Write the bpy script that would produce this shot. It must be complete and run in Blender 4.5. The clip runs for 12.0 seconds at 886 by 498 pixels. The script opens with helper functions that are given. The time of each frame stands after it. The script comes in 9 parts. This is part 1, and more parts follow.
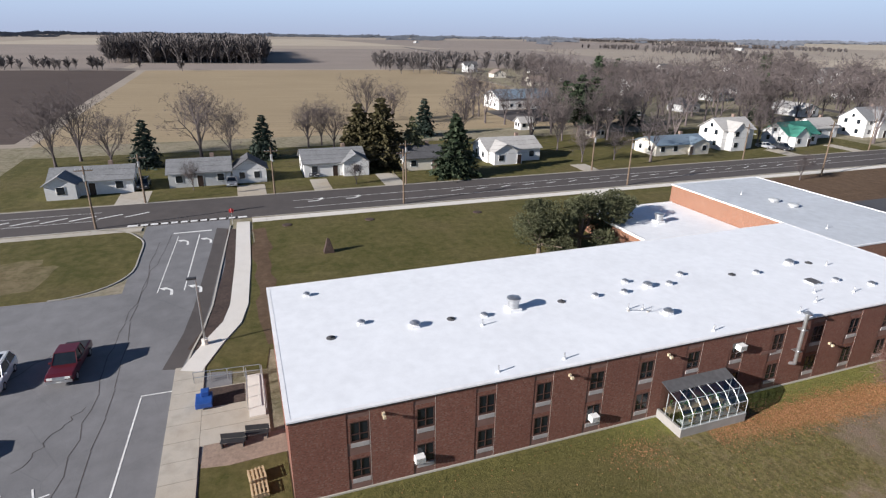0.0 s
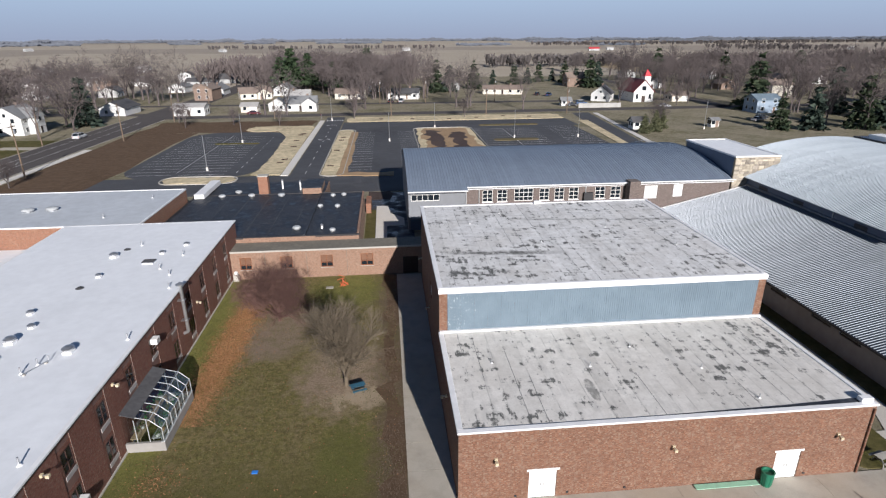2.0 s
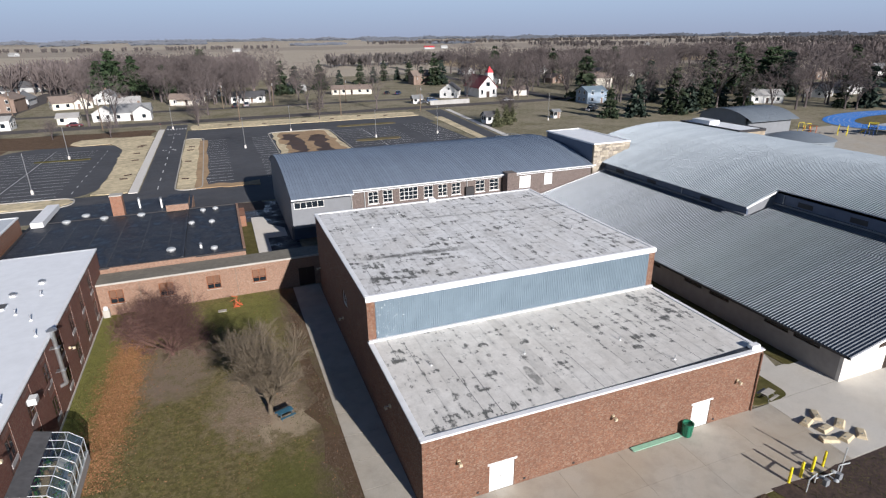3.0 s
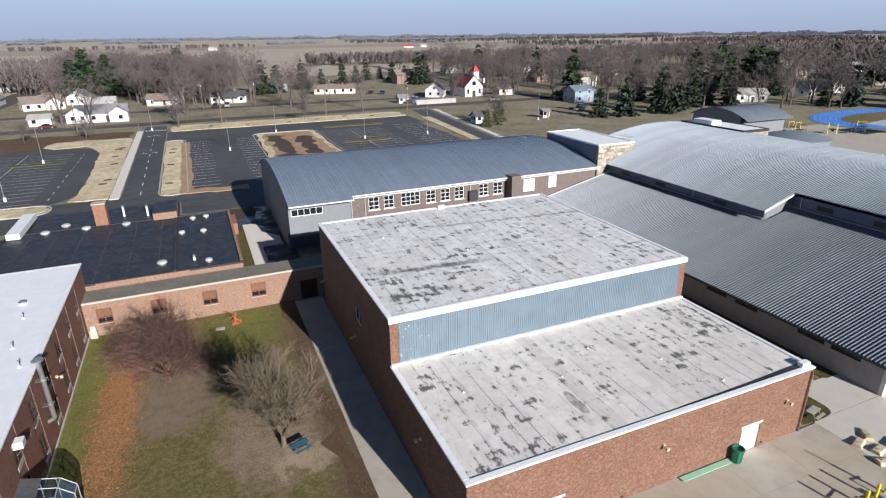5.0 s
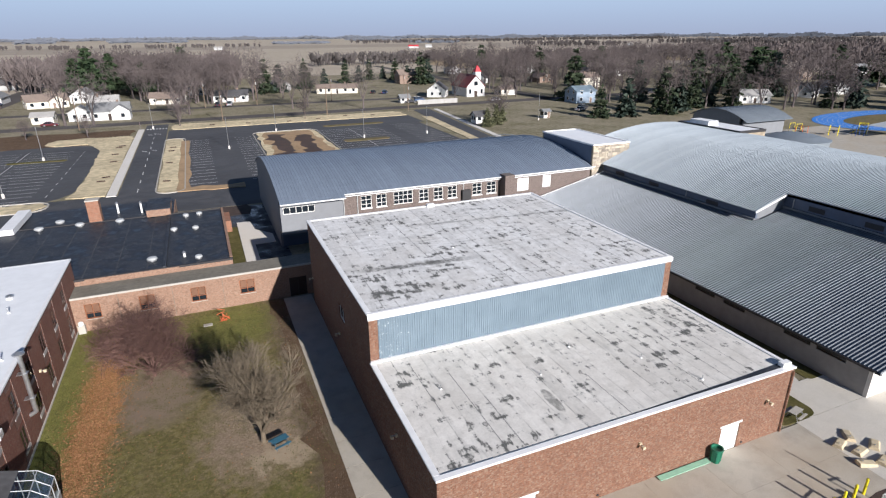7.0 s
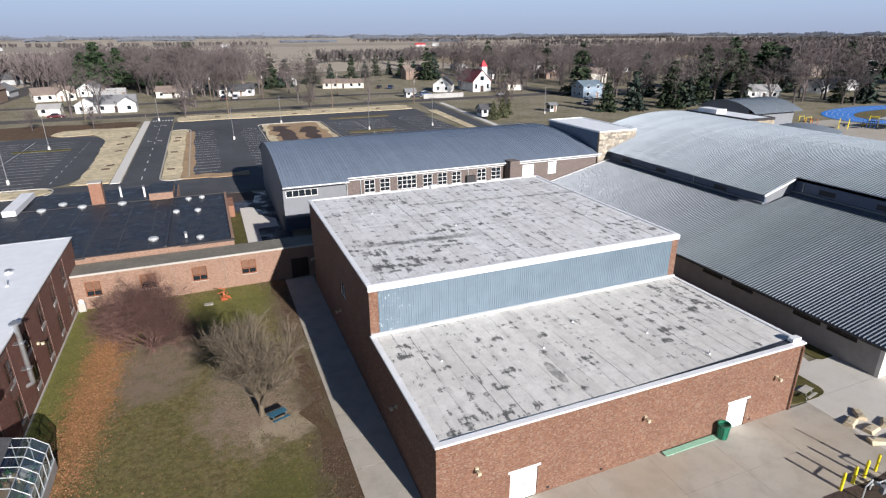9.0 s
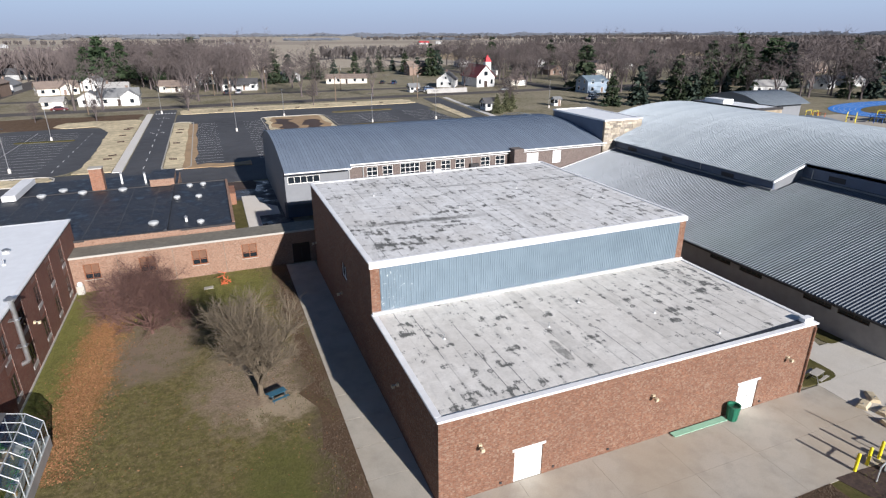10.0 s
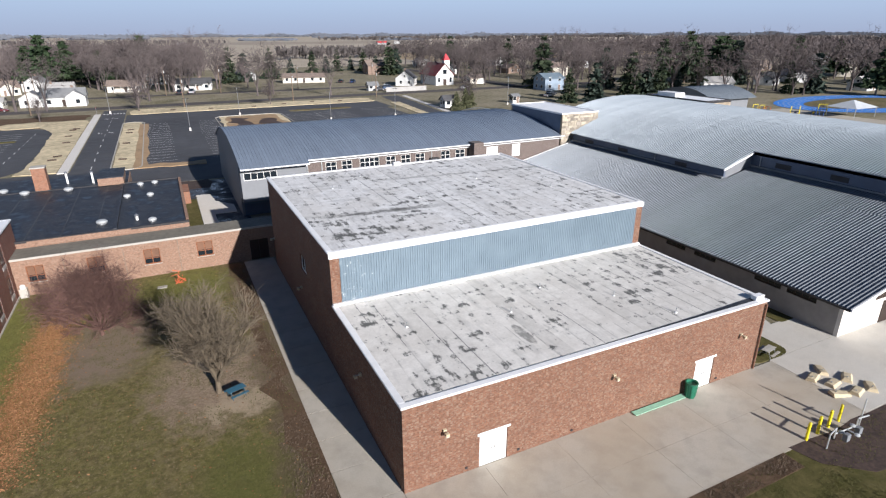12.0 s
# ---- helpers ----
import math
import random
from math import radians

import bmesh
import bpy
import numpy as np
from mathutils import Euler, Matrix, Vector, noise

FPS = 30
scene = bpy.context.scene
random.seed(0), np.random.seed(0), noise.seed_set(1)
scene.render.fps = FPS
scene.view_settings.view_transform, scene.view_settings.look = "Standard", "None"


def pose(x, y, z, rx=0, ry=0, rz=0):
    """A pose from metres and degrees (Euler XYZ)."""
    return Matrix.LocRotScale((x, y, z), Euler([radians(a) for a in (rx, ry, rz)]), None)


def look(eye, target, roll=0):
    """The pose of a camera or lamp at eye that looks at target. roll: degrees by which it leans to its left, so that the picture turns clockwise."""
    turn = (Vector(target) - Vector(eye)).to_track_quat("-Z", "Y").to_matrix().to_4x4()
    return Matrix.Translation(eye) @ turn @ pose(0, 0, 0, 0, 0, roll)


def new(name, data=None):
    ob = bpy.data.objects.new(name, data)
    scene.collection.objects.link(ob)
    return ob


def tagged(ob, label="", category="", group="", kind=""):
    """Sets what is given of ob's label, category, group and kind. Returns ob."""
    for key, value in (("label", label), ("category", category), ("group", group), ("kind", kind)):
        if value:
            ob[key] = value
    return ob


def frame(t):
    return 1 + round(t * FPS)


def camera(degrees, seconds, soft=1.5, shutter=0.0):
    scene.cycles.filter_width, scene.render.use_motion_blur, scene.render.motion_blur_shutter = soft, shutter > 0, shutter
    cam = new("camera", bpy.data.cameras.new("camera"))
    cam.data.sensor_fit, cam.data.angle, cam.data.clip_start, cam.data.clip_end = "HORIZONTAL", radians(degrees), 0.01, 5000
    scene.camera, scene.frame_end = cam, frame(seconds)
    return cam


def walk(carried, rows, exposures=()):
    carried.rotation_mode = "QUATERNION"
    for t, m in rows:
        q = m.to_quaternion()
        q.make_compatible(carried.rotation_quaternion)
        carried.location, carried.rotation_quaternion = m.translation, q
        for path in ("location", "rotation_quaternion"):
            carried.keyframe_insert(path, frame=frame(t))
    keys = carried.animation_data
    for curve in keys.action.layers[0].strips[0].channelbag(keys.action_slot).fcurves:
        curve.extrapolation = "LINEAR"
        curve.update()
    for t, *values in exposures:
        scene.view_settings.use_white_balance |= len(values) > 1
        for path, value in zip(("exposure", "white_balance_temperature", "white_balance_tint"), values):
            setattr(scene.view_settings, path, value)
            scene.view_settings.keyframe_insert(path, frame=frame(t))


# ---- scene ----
cam = camera(76.4, 12.0, 1.25)
PATH = [
    (0, (5.764, -20.199, 26.553), (4.037, -19.578, 25.853), 0.7),
    (0.2, (5.078, -21.387, 26.568), (3.464, -20.513, 25.867), 0.7),
    (0.5, (3.969, -22.864, 26.544), (2.565, -21.68, 25.848), 0.5),
    (1, (1.74, -24.641, 26.361), (0.793, -23.065, 25.668), 0.2),
    (1.5, (-0.899, -25.607, 26.283), (-1.295, -23.811, 25.59), 0.2),
    (2, (-3.356, -25.972, 26.25), (-3.178, -24.142, 25.557), -0.3),
    (2.5, (-5.889, -25.306, 26.252), (-5.306, -23.565, 25.556), -0.7),
    (3, (-7.924, -24.134, 26.281), (-7.261, -22.421, 25.582), -0.7),
    (5, (-9.659, -19.72, 26.191), (-8.932, -18.035, 25.488), -0.6),
    (5.5, (-9.106, -19.448, 26.148), (-8.382, -17.763, 25.445), -0.6),
    (6, (-8.601, -19.675, 26.135), (-7.881, -17.987, 25.43), -0.6),
    (6.5, (-8.345, -20.213, 26.105), (-7.629, -18.524, 25.402), -0.5),
    (8.5, (-7.998, -20.633, 24.749), (-7.299, -18.936, 24.048), -0.3),
    (9, (-7.971, -20.578, 23.992), (-7.277, -18.879, 23.289), -0.3),
    (9.5, (-7.934, -20.481, 23.137), (-7.245, -18.782, 22.432), -0.2),
    (10, (-7.905, -20.361, 22.372), (-7.221, -18.659, 21.666), -0.2),
    (10.5, (-7.925, -20.306, 21.809), (-7.248, -18.602, 21.105), -0.1),
    (11, (-7.91, -20.282, 21.578), (-7.239, -18.576, 20.872), -0.0),
    (11.5, (-7.902, -20.283, 21.523), (-7.237, -18.574, 20.818), -0.0),
    (11.7, (-7.902, -20.283, 21.523), (-7.237, -18.574, 20.818), -0.0),
    (11.8, (-7.872, -20.323, 21.524), (-7.18, -18.625, 20.819), -0.04),
    (11.9, (-7.822, -20.389, 21.525), (-7.085, -18.71, 20.82), -0.11),
    (12, (-7.752, -20.482, 21.527), (-6.952, -18.831, 20.822), -0.2),
]

walk(cam, [(t, look(eye, target, roll)) for t, eye, target, roll in PATH], [(0, 0.78, 6350, 13), (1, 0.68, 6280, 13), (2, 0.40, 6260, 13), (3, 0.45, 6260, 13), (5.5, 0.62, 6260, 13), (8.5, 0.60, 6260, 13), (12, 0.62, 6220, 13)])

# ---- daylight ----
SUN_TO = Vector((-0.5, 2.55, -1.0)).normalized()     # the way the sunlight travels
world = bpy.data.worlds.new("sky")
scene.world = world
world.use_nodes = True
sky = world.node_tree.nodes.new("ShaderNodeTexSky")
sky.sky_type, sky.sun_disc = "NISHITA", False
sky.sun_elevation, sky.sun_rotation = radians(21), radians(169)
sky.air_density, sky.dust_density, sky.ozone_density, sky.altitude = 1.0, 0.0, 5.0, 1200
background = world.node_tree.nodes["Background"]
background.inputs[1].default_value = 0.041
tint = world.node_tree.nodes.new("ShaderNodeMix")
tint.data_type = "RGBA"
# thin winter haze: dull lavender grey on the horizon, paler and bluer above it
way = world.node_tree.nodes.new("ShaderNodeTexCoord")
height = world.node_tree.nodes.new("ShaderNodeSeparateXYZ")
veil = world.node_tree.nodes.new("ShaderNodeMix")
veil.data_type = "RGBA"
veil.inputs[6].default_value, veil.inputs[7].default_value = (6.2, 7.3, 9.7, 1), (7.6, 9.8, 12.6, 1)
rise = world.node_tree.nodes.new("ShaderNodeMapRange")
rise.inputs["From Min"].default_value, rise.inputs["From Max"].default_value = 0.0, 0.06
world.node_tree.links.new(height.outputs[2], rise.inputs["Value"])
world.node_tree.links.new(rise.outputs[0], veil.inputs[0])
world.node_tree.links.new(veil.outputs[2], tint.inputs[7])
haze = world.node_tree.nodes.new("ShaderNodeMapRange")
haze.inputs["From Min"].default_value, haze.inputs["From Max"].default_value = 0.08, 0.42
haze.inputs["To Min"].default_value, haze.inputs["To Max"].default_value = 0.98, 0.0
world.node_tree.links.new(way.outputs["Generated"], height.inputs[0])
world.node_tree.links.new(height.outputs[2], haze.inputs["Value"])
world.node_tree.links.new(haze.outputs[0], tint.inputs[0])
world.node_tree.links.new(sky.outputs[0], tint.inputs[6])
world.node_tree.links.new(tint.outputs[2], background.inputs[0])
sun = new("sun", bpy.data.lights.new("sun", "SUN"))
sun.data.energy, sun.data.angle, sun.data.color = 5.0, radians(0.6), (1.0, 0.95, 0.88)
sun.matrix_basis = look((0, -200, 120), Vector((0, -200, 120)) + SUN_TO)

# ---- materials ----
class Nodes:
    """A new material and short ways to add nodes to it."""
    def __init__(self, name):
        self.m = bpy.data.materials.new(name)
        self.m.use_nodes = True
        self.t = self.m.node_tree
        self.b = self.t.nodes["Principled BSDF"]

    def add(self, kind, **inputs):
        n = self.t.nodes.new("ShaderNode" + kind)
        for key, v in inputs.items():
            self.put(n.inputs[key.replace("_", " ")], v)
        return n

    def put(self, socket, v):
        if isinstance(v, bpy.types.NodeSocket):
            self.t.links.new(v, socket)
        else:
            socket.default_value = (*v, 1) if isinstance(v, tuple) and len(v) == 3 and socket.type == "RGBA" else v

    def place(self, local=False):
        return self.add("TexCoord").outputs["Object"] if local else self.add("NewGeometry").outputs["Position"]

    def noise(self, vec, scale, detail=5, rough=0.6):
        return self.add("TexNoise", Vector=vec, Scale=scale, Detail=detail, Roughness=rough).outputs["Fac"]

    def ramp(self, fac, *stops):
        n = self.add("ValToRGB", Fac=fac)
        e = n.color_ramp.elements
        while len(e) < len(stops):
            e.new(0.5)
        for el, (p, c) in zip(e, stops):
            el.position, el.color = p, (c, c, c, 1) if isinstance(c, (int, float)) else (*c, 1)
        return n.outputs["Color"]

    def mix(self, fac, a, b, how="MIX"):
        n = self.t.nodes.new("ShaderNodeMix")
        n.data_type, n.blend_type = "RGBA", how
        self.put(n.inputs[0], fac), self.put(n.inputs[6], a), self.put(n.inputs[7], b)
        return n.outputs[2]

    def math(self, op, a, b=0.0):
        n = self.add("Math")
        n.operation = op
        self.put(n.inputs[0], a), self.put(n.inputs[1], b)
        return n.outputs[0]

    def band(self, value, lo, hi):
        """0 below lo, 1 above hi, smooth between."""
        n = self.add("MapRange", Value=value, From_Min=lo, From_Max=hi)
        n.interpolation_type = "SMOOTHSTEP"
        return n.outputs[0]

    def axis(self, vec):
        return self.add("SeparateXYZ", Vector=vec).outputs

    def bump(self, height, strength, distance):
        self.put(self.b.inputs["Normal"], self.add("Bump", Height=height, Strength=strength, Distance=distance).outputs[0])

    def done(self, colour, rough=0.8, metal=0.0, spec=0.5):
        for key, v in (("Base Color", colour), ("Roughness", rough), ("Metallic", metal), ("Specular IOR Level", spec)):
            self.put(self.b.inputs[key], v)
        return self.m


def plain(name, colour, rough=0.7, metal=0.0, grain=3.0, spread=0.18, bump=0.15, vary=0.0, local=True, spec=0.5):
    """A surface of one colour with cloudy wear at two scales."""
    n = Nodes(name)
    vec = n.place(local)
    a, b = n.noise(vec, grain), n.noise(vec, grain * 0.13, 3)
    lo, hi = (tuple(max(0, c * k) for c in colour) for k in (1 - spread, 1 + spread))
    col = n.mix(n.ramp(n.math("ADD", n.math("MULTIPLY", a, 0.6), n.math("MULTIPLY", b, 0.4)), (0.35, 0.0), (0.65, 1.0)), lo, hi)
    if vary:
        k = n.add("MapRange", Value=n.add("ObjectInfo").outputs["Random"], To_Min=1 - vary, To_Max=1 + vary).outputs[0]
        col = n.mix(1.0, col, n.add("CombineColor", Red=k, Green=k, Blue=k).outputs[0], "MULTIPLY")
    if bump:
        n.bump(n.noise(vec, grain * 6), bump, 0.01)
    return n.done(col, n.add("MapRange", Value=a, To_Min=max(0.02, rough - 0.1), To_Max=min(1, rough + 0.1)).outputs[0], metal, spec)


def brick(name, one, two, mortar, stain=0.25, dark=0.0):
    """Running-bond brickwork at real size, for walls along x or y."""
    n = Nodes(name)
    pos = n.place()
    x, y, z = n.axis(pos)
    wall = n.add("CombineXYZ", X=n.math("ADD", x, y), Y=z).outputs[0]
    t = n.add("TexBrick", Vector=wall, Color1=one, Color2=two, Mortar=mortar, Scale=1.0, Mortar_Size=0.010,
              Mortar_Smooth=0.2, Bias=-0.1, Brick_Width=0.213, Row_Height=0.076)
    cell = n.add("CombineXYZ", X=n.math("SNAP", n.math("ADD", x, y), 0.1065), Y=n.math("SNAP", z, 0.076)).outputs[0]
    each = n.add("TexWhiteNoise", Vector=cell).outputs["Value"]
    col = n.mix(n.ramp(each, (0.0, 0.85), (0.22, 0.4), (0.6, 0.0), (1.0, 0.25)), t.outputs["Color"], tuple(c * 0.5 for c in one))
    other = n.add("TexWhiteNoise", Vector=n.add("Mapping", Vector=cell, Location=(7.7, 3.3, 1.0)).outputs[0]).outputs["Value"]
    col = n.mix(n.ramp(other, (0.78, 0.0), (0.92, 0.5)), col, tuple(c * 1.45 for c in mortar))
    dash = n.noise(n.add("Mapping", Vector=wall, Scale=(3.6, 12.0, 1.0)).outputs[0], 1.0, 3, 0.7)
    col = n.mix(n.ramp(dash, (0.50, 0.0), (0.66, 0.38)), col, tuple(c * 0.55 for c in two))
    cloud = n.noise(pos, 0.45, 4)
    col = n.mix(n.ramp(cloud, (0.35, 0.0), (0.7, stain)), col, tuple(c * 0.6 for c in two))
    n.bump(n.math("ADD", n.math("MULTIPLY", t.outputs["Fac"], -1.0), n.math("MULTIPLY", n.noise(pos, 60), 0.3)), 0.5, 0.008)
    return n.done(col, 0.88)


def grass(name, green, straw, soil, bare=0.35, scale=1.0):
    n = Nodes(name)
    pos = n.place()
    fine, mid, big = n.noise(pos, 9 * scale, 6, 0.7), n.noise(pos, 0.7 * scale), n.noise(pos, 0.09 * scale, 4)
    col = n.mix(n.ramp(fine, (0.3, 0.0), (0.72, 1.0)), tuple(c * 0.55 for c in green), tuple(c * 1.25 for c in green))
    col = n.mix(n.ramp(n.math("ADD", n.math("MULTIPLY", mid, 0.6), n.math("MULTIPLY", big, 0.5)), (0.44, 0.0), (0.68, 0.85)), col, straw)
    col = n.mix(n.ramp(n.math("ADD", n.math("MULTIPLY", fine, 0.5), n.math("MULTIPLY", big, 0.6)), (0.62 - 0.2 * bare, 0.0), (0.78, 0.8)), col, soil)
    clump = n.noise(pos, 2.2 * scale, 5, 0.65)
    col = n.mix(n.ramp(clump, (0.42, 0.0), (0.64, 0.4)), col, tuple(c * 0.6 for c in green))
    n.bump(n.noise(pos, 25, 6, 0.8), 0.9, 0.06)
    return n.done(col, 0.95, spec=0.15)


def asphalt(name, base, patch=0.3, wet=0.0):
    n = Nodes(name)
    pos = n.place()
    grit, cloud, big = n.noise(pos, 30, 5, 0.8), n.noise(pos, 0.5), n.noise(pos, 0.06, 4)
    col = n.mix(n.ramp(grit, (0.3, 0.0), (0.75, 1.0)), tuple(c * 0.75 for c in base), tuple(c * 1.3 for c in base))
    col = n.mix(n.ramp(n.math("ADD", n.math("MULTIPLY", cloud, 0.5), n.math("MULTIPLY", big, 0.5)), (0.42, 0.0), (0.62, patch)), col, tuple(c * 1.9 for c in base))
    cr = n.add("TexVoronoi", Vector=pos, Scale=0.16)
    cr.feature = "DISTANCE_TO_EDGE"
    crack = n.ramp(n.math("ADD", cr.outputs["Distance"], n.math("MULTIPLY", grit, 0.012)), (0.006, 0.55), (0.012, 0.0))
    col = n.mix(n.math("MULTIPLY", crack, patch), col, tuple(c * 0.4 for c in base))
    n.bump(grit, 0.4, 0.01)
    return n.done(col, n.ramp(cloud, (0.4, 0.9 - wet), (0.65, 0.93)), spec=0.4)


def concrete(name, base, joint=0.0, stain=0.35):
    n = Nodes(name)
    pos = n.place()
    grit, cloud, big = n.noise(pos, 14, 6, 0.7), n.noise(pos, 0.8), n.noise(pos, 0.12, 4)
    col = n.mix(n.ramp(grit, (0.3, 0.0), (0.7, 1.0)), tuple(c * 0.88 for c in base), tuple(c * 1.1 for c in base))
    col = n.mix(n.ramp(cloud, (0.45, 0.0), (0.7, stain)), col, tuple(c * 0.62 for c in base))
    col = n.mix(n.ramp(big, (0.42, 0.0), (0.66, stain)), col, (base[0] * 0.85, base[1] * 0.74, base[2] * 0.6))
    n.bump(grit, 0.25, 0.006)
    return n.done(col, 0.85)


def old_membrane(name):
    """Weathered white roofing: chalky rolls, dark laps, and mildew blots that sit on the laps in rows."""
    n = Nodes(name)
    pos = n.place()
    x, y, z = n.axis(pos)
    rnd = n.add("ObjectInfo").outputs["Random"]
    fine, cloud, mid = n.noise(pos, 6.0, 6, 0.7), n.noise(pos, 0.22, 4), n.noise(pos, 1.6, 5, 0.65)
    lower = n.math("SUBTRACT", 1.0, n.band(y, 11.7, 11.8))
    white = n.mix(lower, (0.82, 0.82, 0.815), (0.77, 0.745, 0.70))
    grey = n.mix(lower, (0.62, 0.61, 0.59), (0.60, 0.575, 0.53))
    col = n.mix(n.ramp(n.math("ADD", n.math("MULTIPLY", fine, 0.4), n.math("MULTIPLY", mid, 0.6)), (0.36, 0.0), (0.62, 1.0)), grey, white)
    col = n.mix(n.ramp(cloud, (0.44, 0.0), (0.66, 0.35)), col, (0.54, 0.505, 0.455))
    # grey washes: long ones along the rolls, short ones across them towards the back
    wash = n.noise(n.add("Mapping", Vector=pos, Scale=(1.3, 0.30, 1.0)).outputs[0], 1.0, 5, 0.6)
    col = n.mix(n.ramp(wash, (0.54, 0.0), (0.68, 0.35)), col, (0.37, 0.365, 0.35))
    cross = n.noise(n.add("Mapping", Vector=pos, Scale=(0.22, 1.5, 1.0)).outputs[0], 1.0, 5, 0.65)
    col = n.mix(n.math("MULTIPLY", n.ramp(cross, (0.55, 0.0), (0.65, 0.40)), n.band(y, 13.5, 23.0)), col, (0.36, 0.36, 0.35))

    def hump(v, c, w):
        """1 at c, falling to 0 at w from it."""
        return n.math("SUBTRACT", 1.0, n.band(n.math("ABSOLUTE", n.math("SUBTRACT", v, c)), w * 0.25, w))

    def zone(cx, cy, wx, wy, k):
        return n.math("MULTIPLY", n.math("MULTIPLY", hump(x, cx, wx), hump(y, cy, wy)), k)
    # where the mildew is thick
    thick = n.math("MULTIPLY", n.ramp(n.noise(n.add("Mapping", Vector=pos, Scale=(0.16, 0.34, 1.0), Location=(3.3, 1.7, 0)).outputs[0], 1.0, 3), (0.38, 0.0), (0.62, 1.0)), 0.55)
    for args in ((4.2, 14.3, 5.5, 2.6, 0.72), (10.0, 13.4, 7.0, 1.8, 0.5), (3.0, 1.0, 4.5, 1.3, 0.9), (5.5, 3.6, 4.5, 2.8, 0.55), (2.0, 9.2, 1.8, 1.6, 0.9), (19.0, 6.0, 7.0, 5.5, 0.55), (23.5, 8.0, 3.5, 5.0, 0.8), (23.5, 15.0, 3.5, 4.5, 0.6), (17.0, 16.0, 9.0, 5.0, 0.3), (6.0, 22.5, 5.0, 3.0, 0.35)):
        thick = n.math("MAXIMUM", thick, zone(*args))
    warp = n.math("MULTIPLY", n.math("SUBTRACT", n.noise(pos, 2.4, 4, 0.6), 0.5), 0.9)
    roll = n.math("DIVIDE", n.math("SUBTRACT", x, 0.31), 1.02)
    lapno = n.math("FLOOR", n.math("ADD", roll, 0.5))
    off = n.math("ABSOLUTE", n.math("SUBTRACT", roll, lapno))
    blot = n.noise(n.add("CombineXYZ", X=n.math("MULTIPLY", lapno, 7.31), Y=n.math("MULTIPLY", y, 1.15)).outputs[0], 1.0, 4, 0.6)
    near_lap = n.math("SUBTRACT", 1.0, n.band(n.math("ADD", off, n.math("MULTIPLY", warp, 0.25)), 0.05, 0.34))
    patch = n.noise(n.add("Mapping", Vector=pos, Scale=(2.6, 1.0, 1.0)).outputs[0], 1.0, 6, 0.68)
    level = n.math("ADD", n.math("MULTIPLY", patch, 0.55), n.math("MULTIPLY", blot, 0.45))
    level = n.math("ADD", level, n.math("ADD", n.math("MULTIPLY", near_lap, 0.03), n.math("MULTIPLY", thick, 0.122)))
    level = n.math("ADD", level, n.math("MULTIPLY", n.math("SUBTRACT", fine, 0.5), 0.10))
    level = n.math("ADD", level, n.math("MULTIPLY", n.band(y, 11.7, 11.8), 0.014))
    col = n.mix(n.ramp(level, (0.585, 0.0), (0.66, 0.5)), col, (0.36, 0.355, 0.335))
    col = n.mix(n.ramp(level, (0.630, 0.0), (0.654, 0.70), (0.68, 0.95)), col, n.mix(fine, (0.045, 0.047, 0.044), (0.15, 0.15, 0.138)))
    # small separate spots with a darker rim
    cell = n.add("CombineXYZ", X=n.math("ADD", roll, n.math("MULTIPLY", warp, 0.5)), Y=n.math("ADD", n.math("MULTIPLY", y, 0.8), n.math("MULTIPLY", warp, 0.8))).outputs[0]
    v = n.add("TexVoronoi", Vector=cell, Scale=1.0, Randomness=0.9)
    v.voronoi_dimensions = "2D"
    size = n.math("ADD", n.math("MULTIPLY", n.math("MULTIPLY", n.math("ADD", thick, 0.15), n.band(n.axis(v.outputs["Color"])[0], 0.45, 1.0)), 0.26), 0.004)
    part_of = n.math("DIVIDE", n.math("ADD", v.outputs["Distance"], n.math("MULTIPLY", n.math("SUBTRACT", fine, 0.5), 0.22)), size)
    col = n.mix(n.ramp(part_of, (0.0, 0.35), (0.45, 0.4), (0.68, 0.9), (0.95, 0.3), (1.0, 0.0)), col, (0.085, 0.086, 0.08))
    # one fused row of mildew across the upper roof, and one long blot on the lower
    bend = n.math("ADD", y, n.math("ADD", n.math("MULTIPLY", x, 0.09), n.math("MULTIPLY", n.math("SUBTRACT", n.noise(pos, 0.9, 4), 0.5), 1.3)))
    row = n.math("MULTIPLY", hump(bend, 19.25, 0.62), n.math("MULTIPLY", n.band(x, 1.3, 2.2), n.math("SUBTRACT", 1.0, n.band(x, 8.0, 12.5))))
    row = n.math("MULTIPLY", row, n.ramp(mid, (0.34, 0.3), (0.5, 1.0)))
    far_row = n.math("MULTIPLY", hump(n.math("ADD", bend, n.math("MULTIPLY", x, 0.02)), 29.0, 0.35), n.math("MULTIPLY", n.band(x, 8.0, 12.0), 0.55))
    dx, dy = n.math("DIVIDE", n.math("SUBTRACT", n.math("ADD", x, n.math("MULTIPLY", warp, 0.3)), 9.0), 0.34), n.math("DIVIDE", n.math("SUBTRACT", n.math("ADD", y, n.math("MULTIPLY", warp, 0.3)), 3.35), 1.25)
    oval = n.math("MULTIPLY", n.math("SUBTRACT", 1.0, n.band(n.math("ADD", n.math("MULTIPLY", dx, dx), n.math("MULTIPLY", dy, dy)), 0.75, 1.15)), 0.75)
    stain = n.math("MAXIMUM", n.math("MAXIMUM", row, far_row), oval)
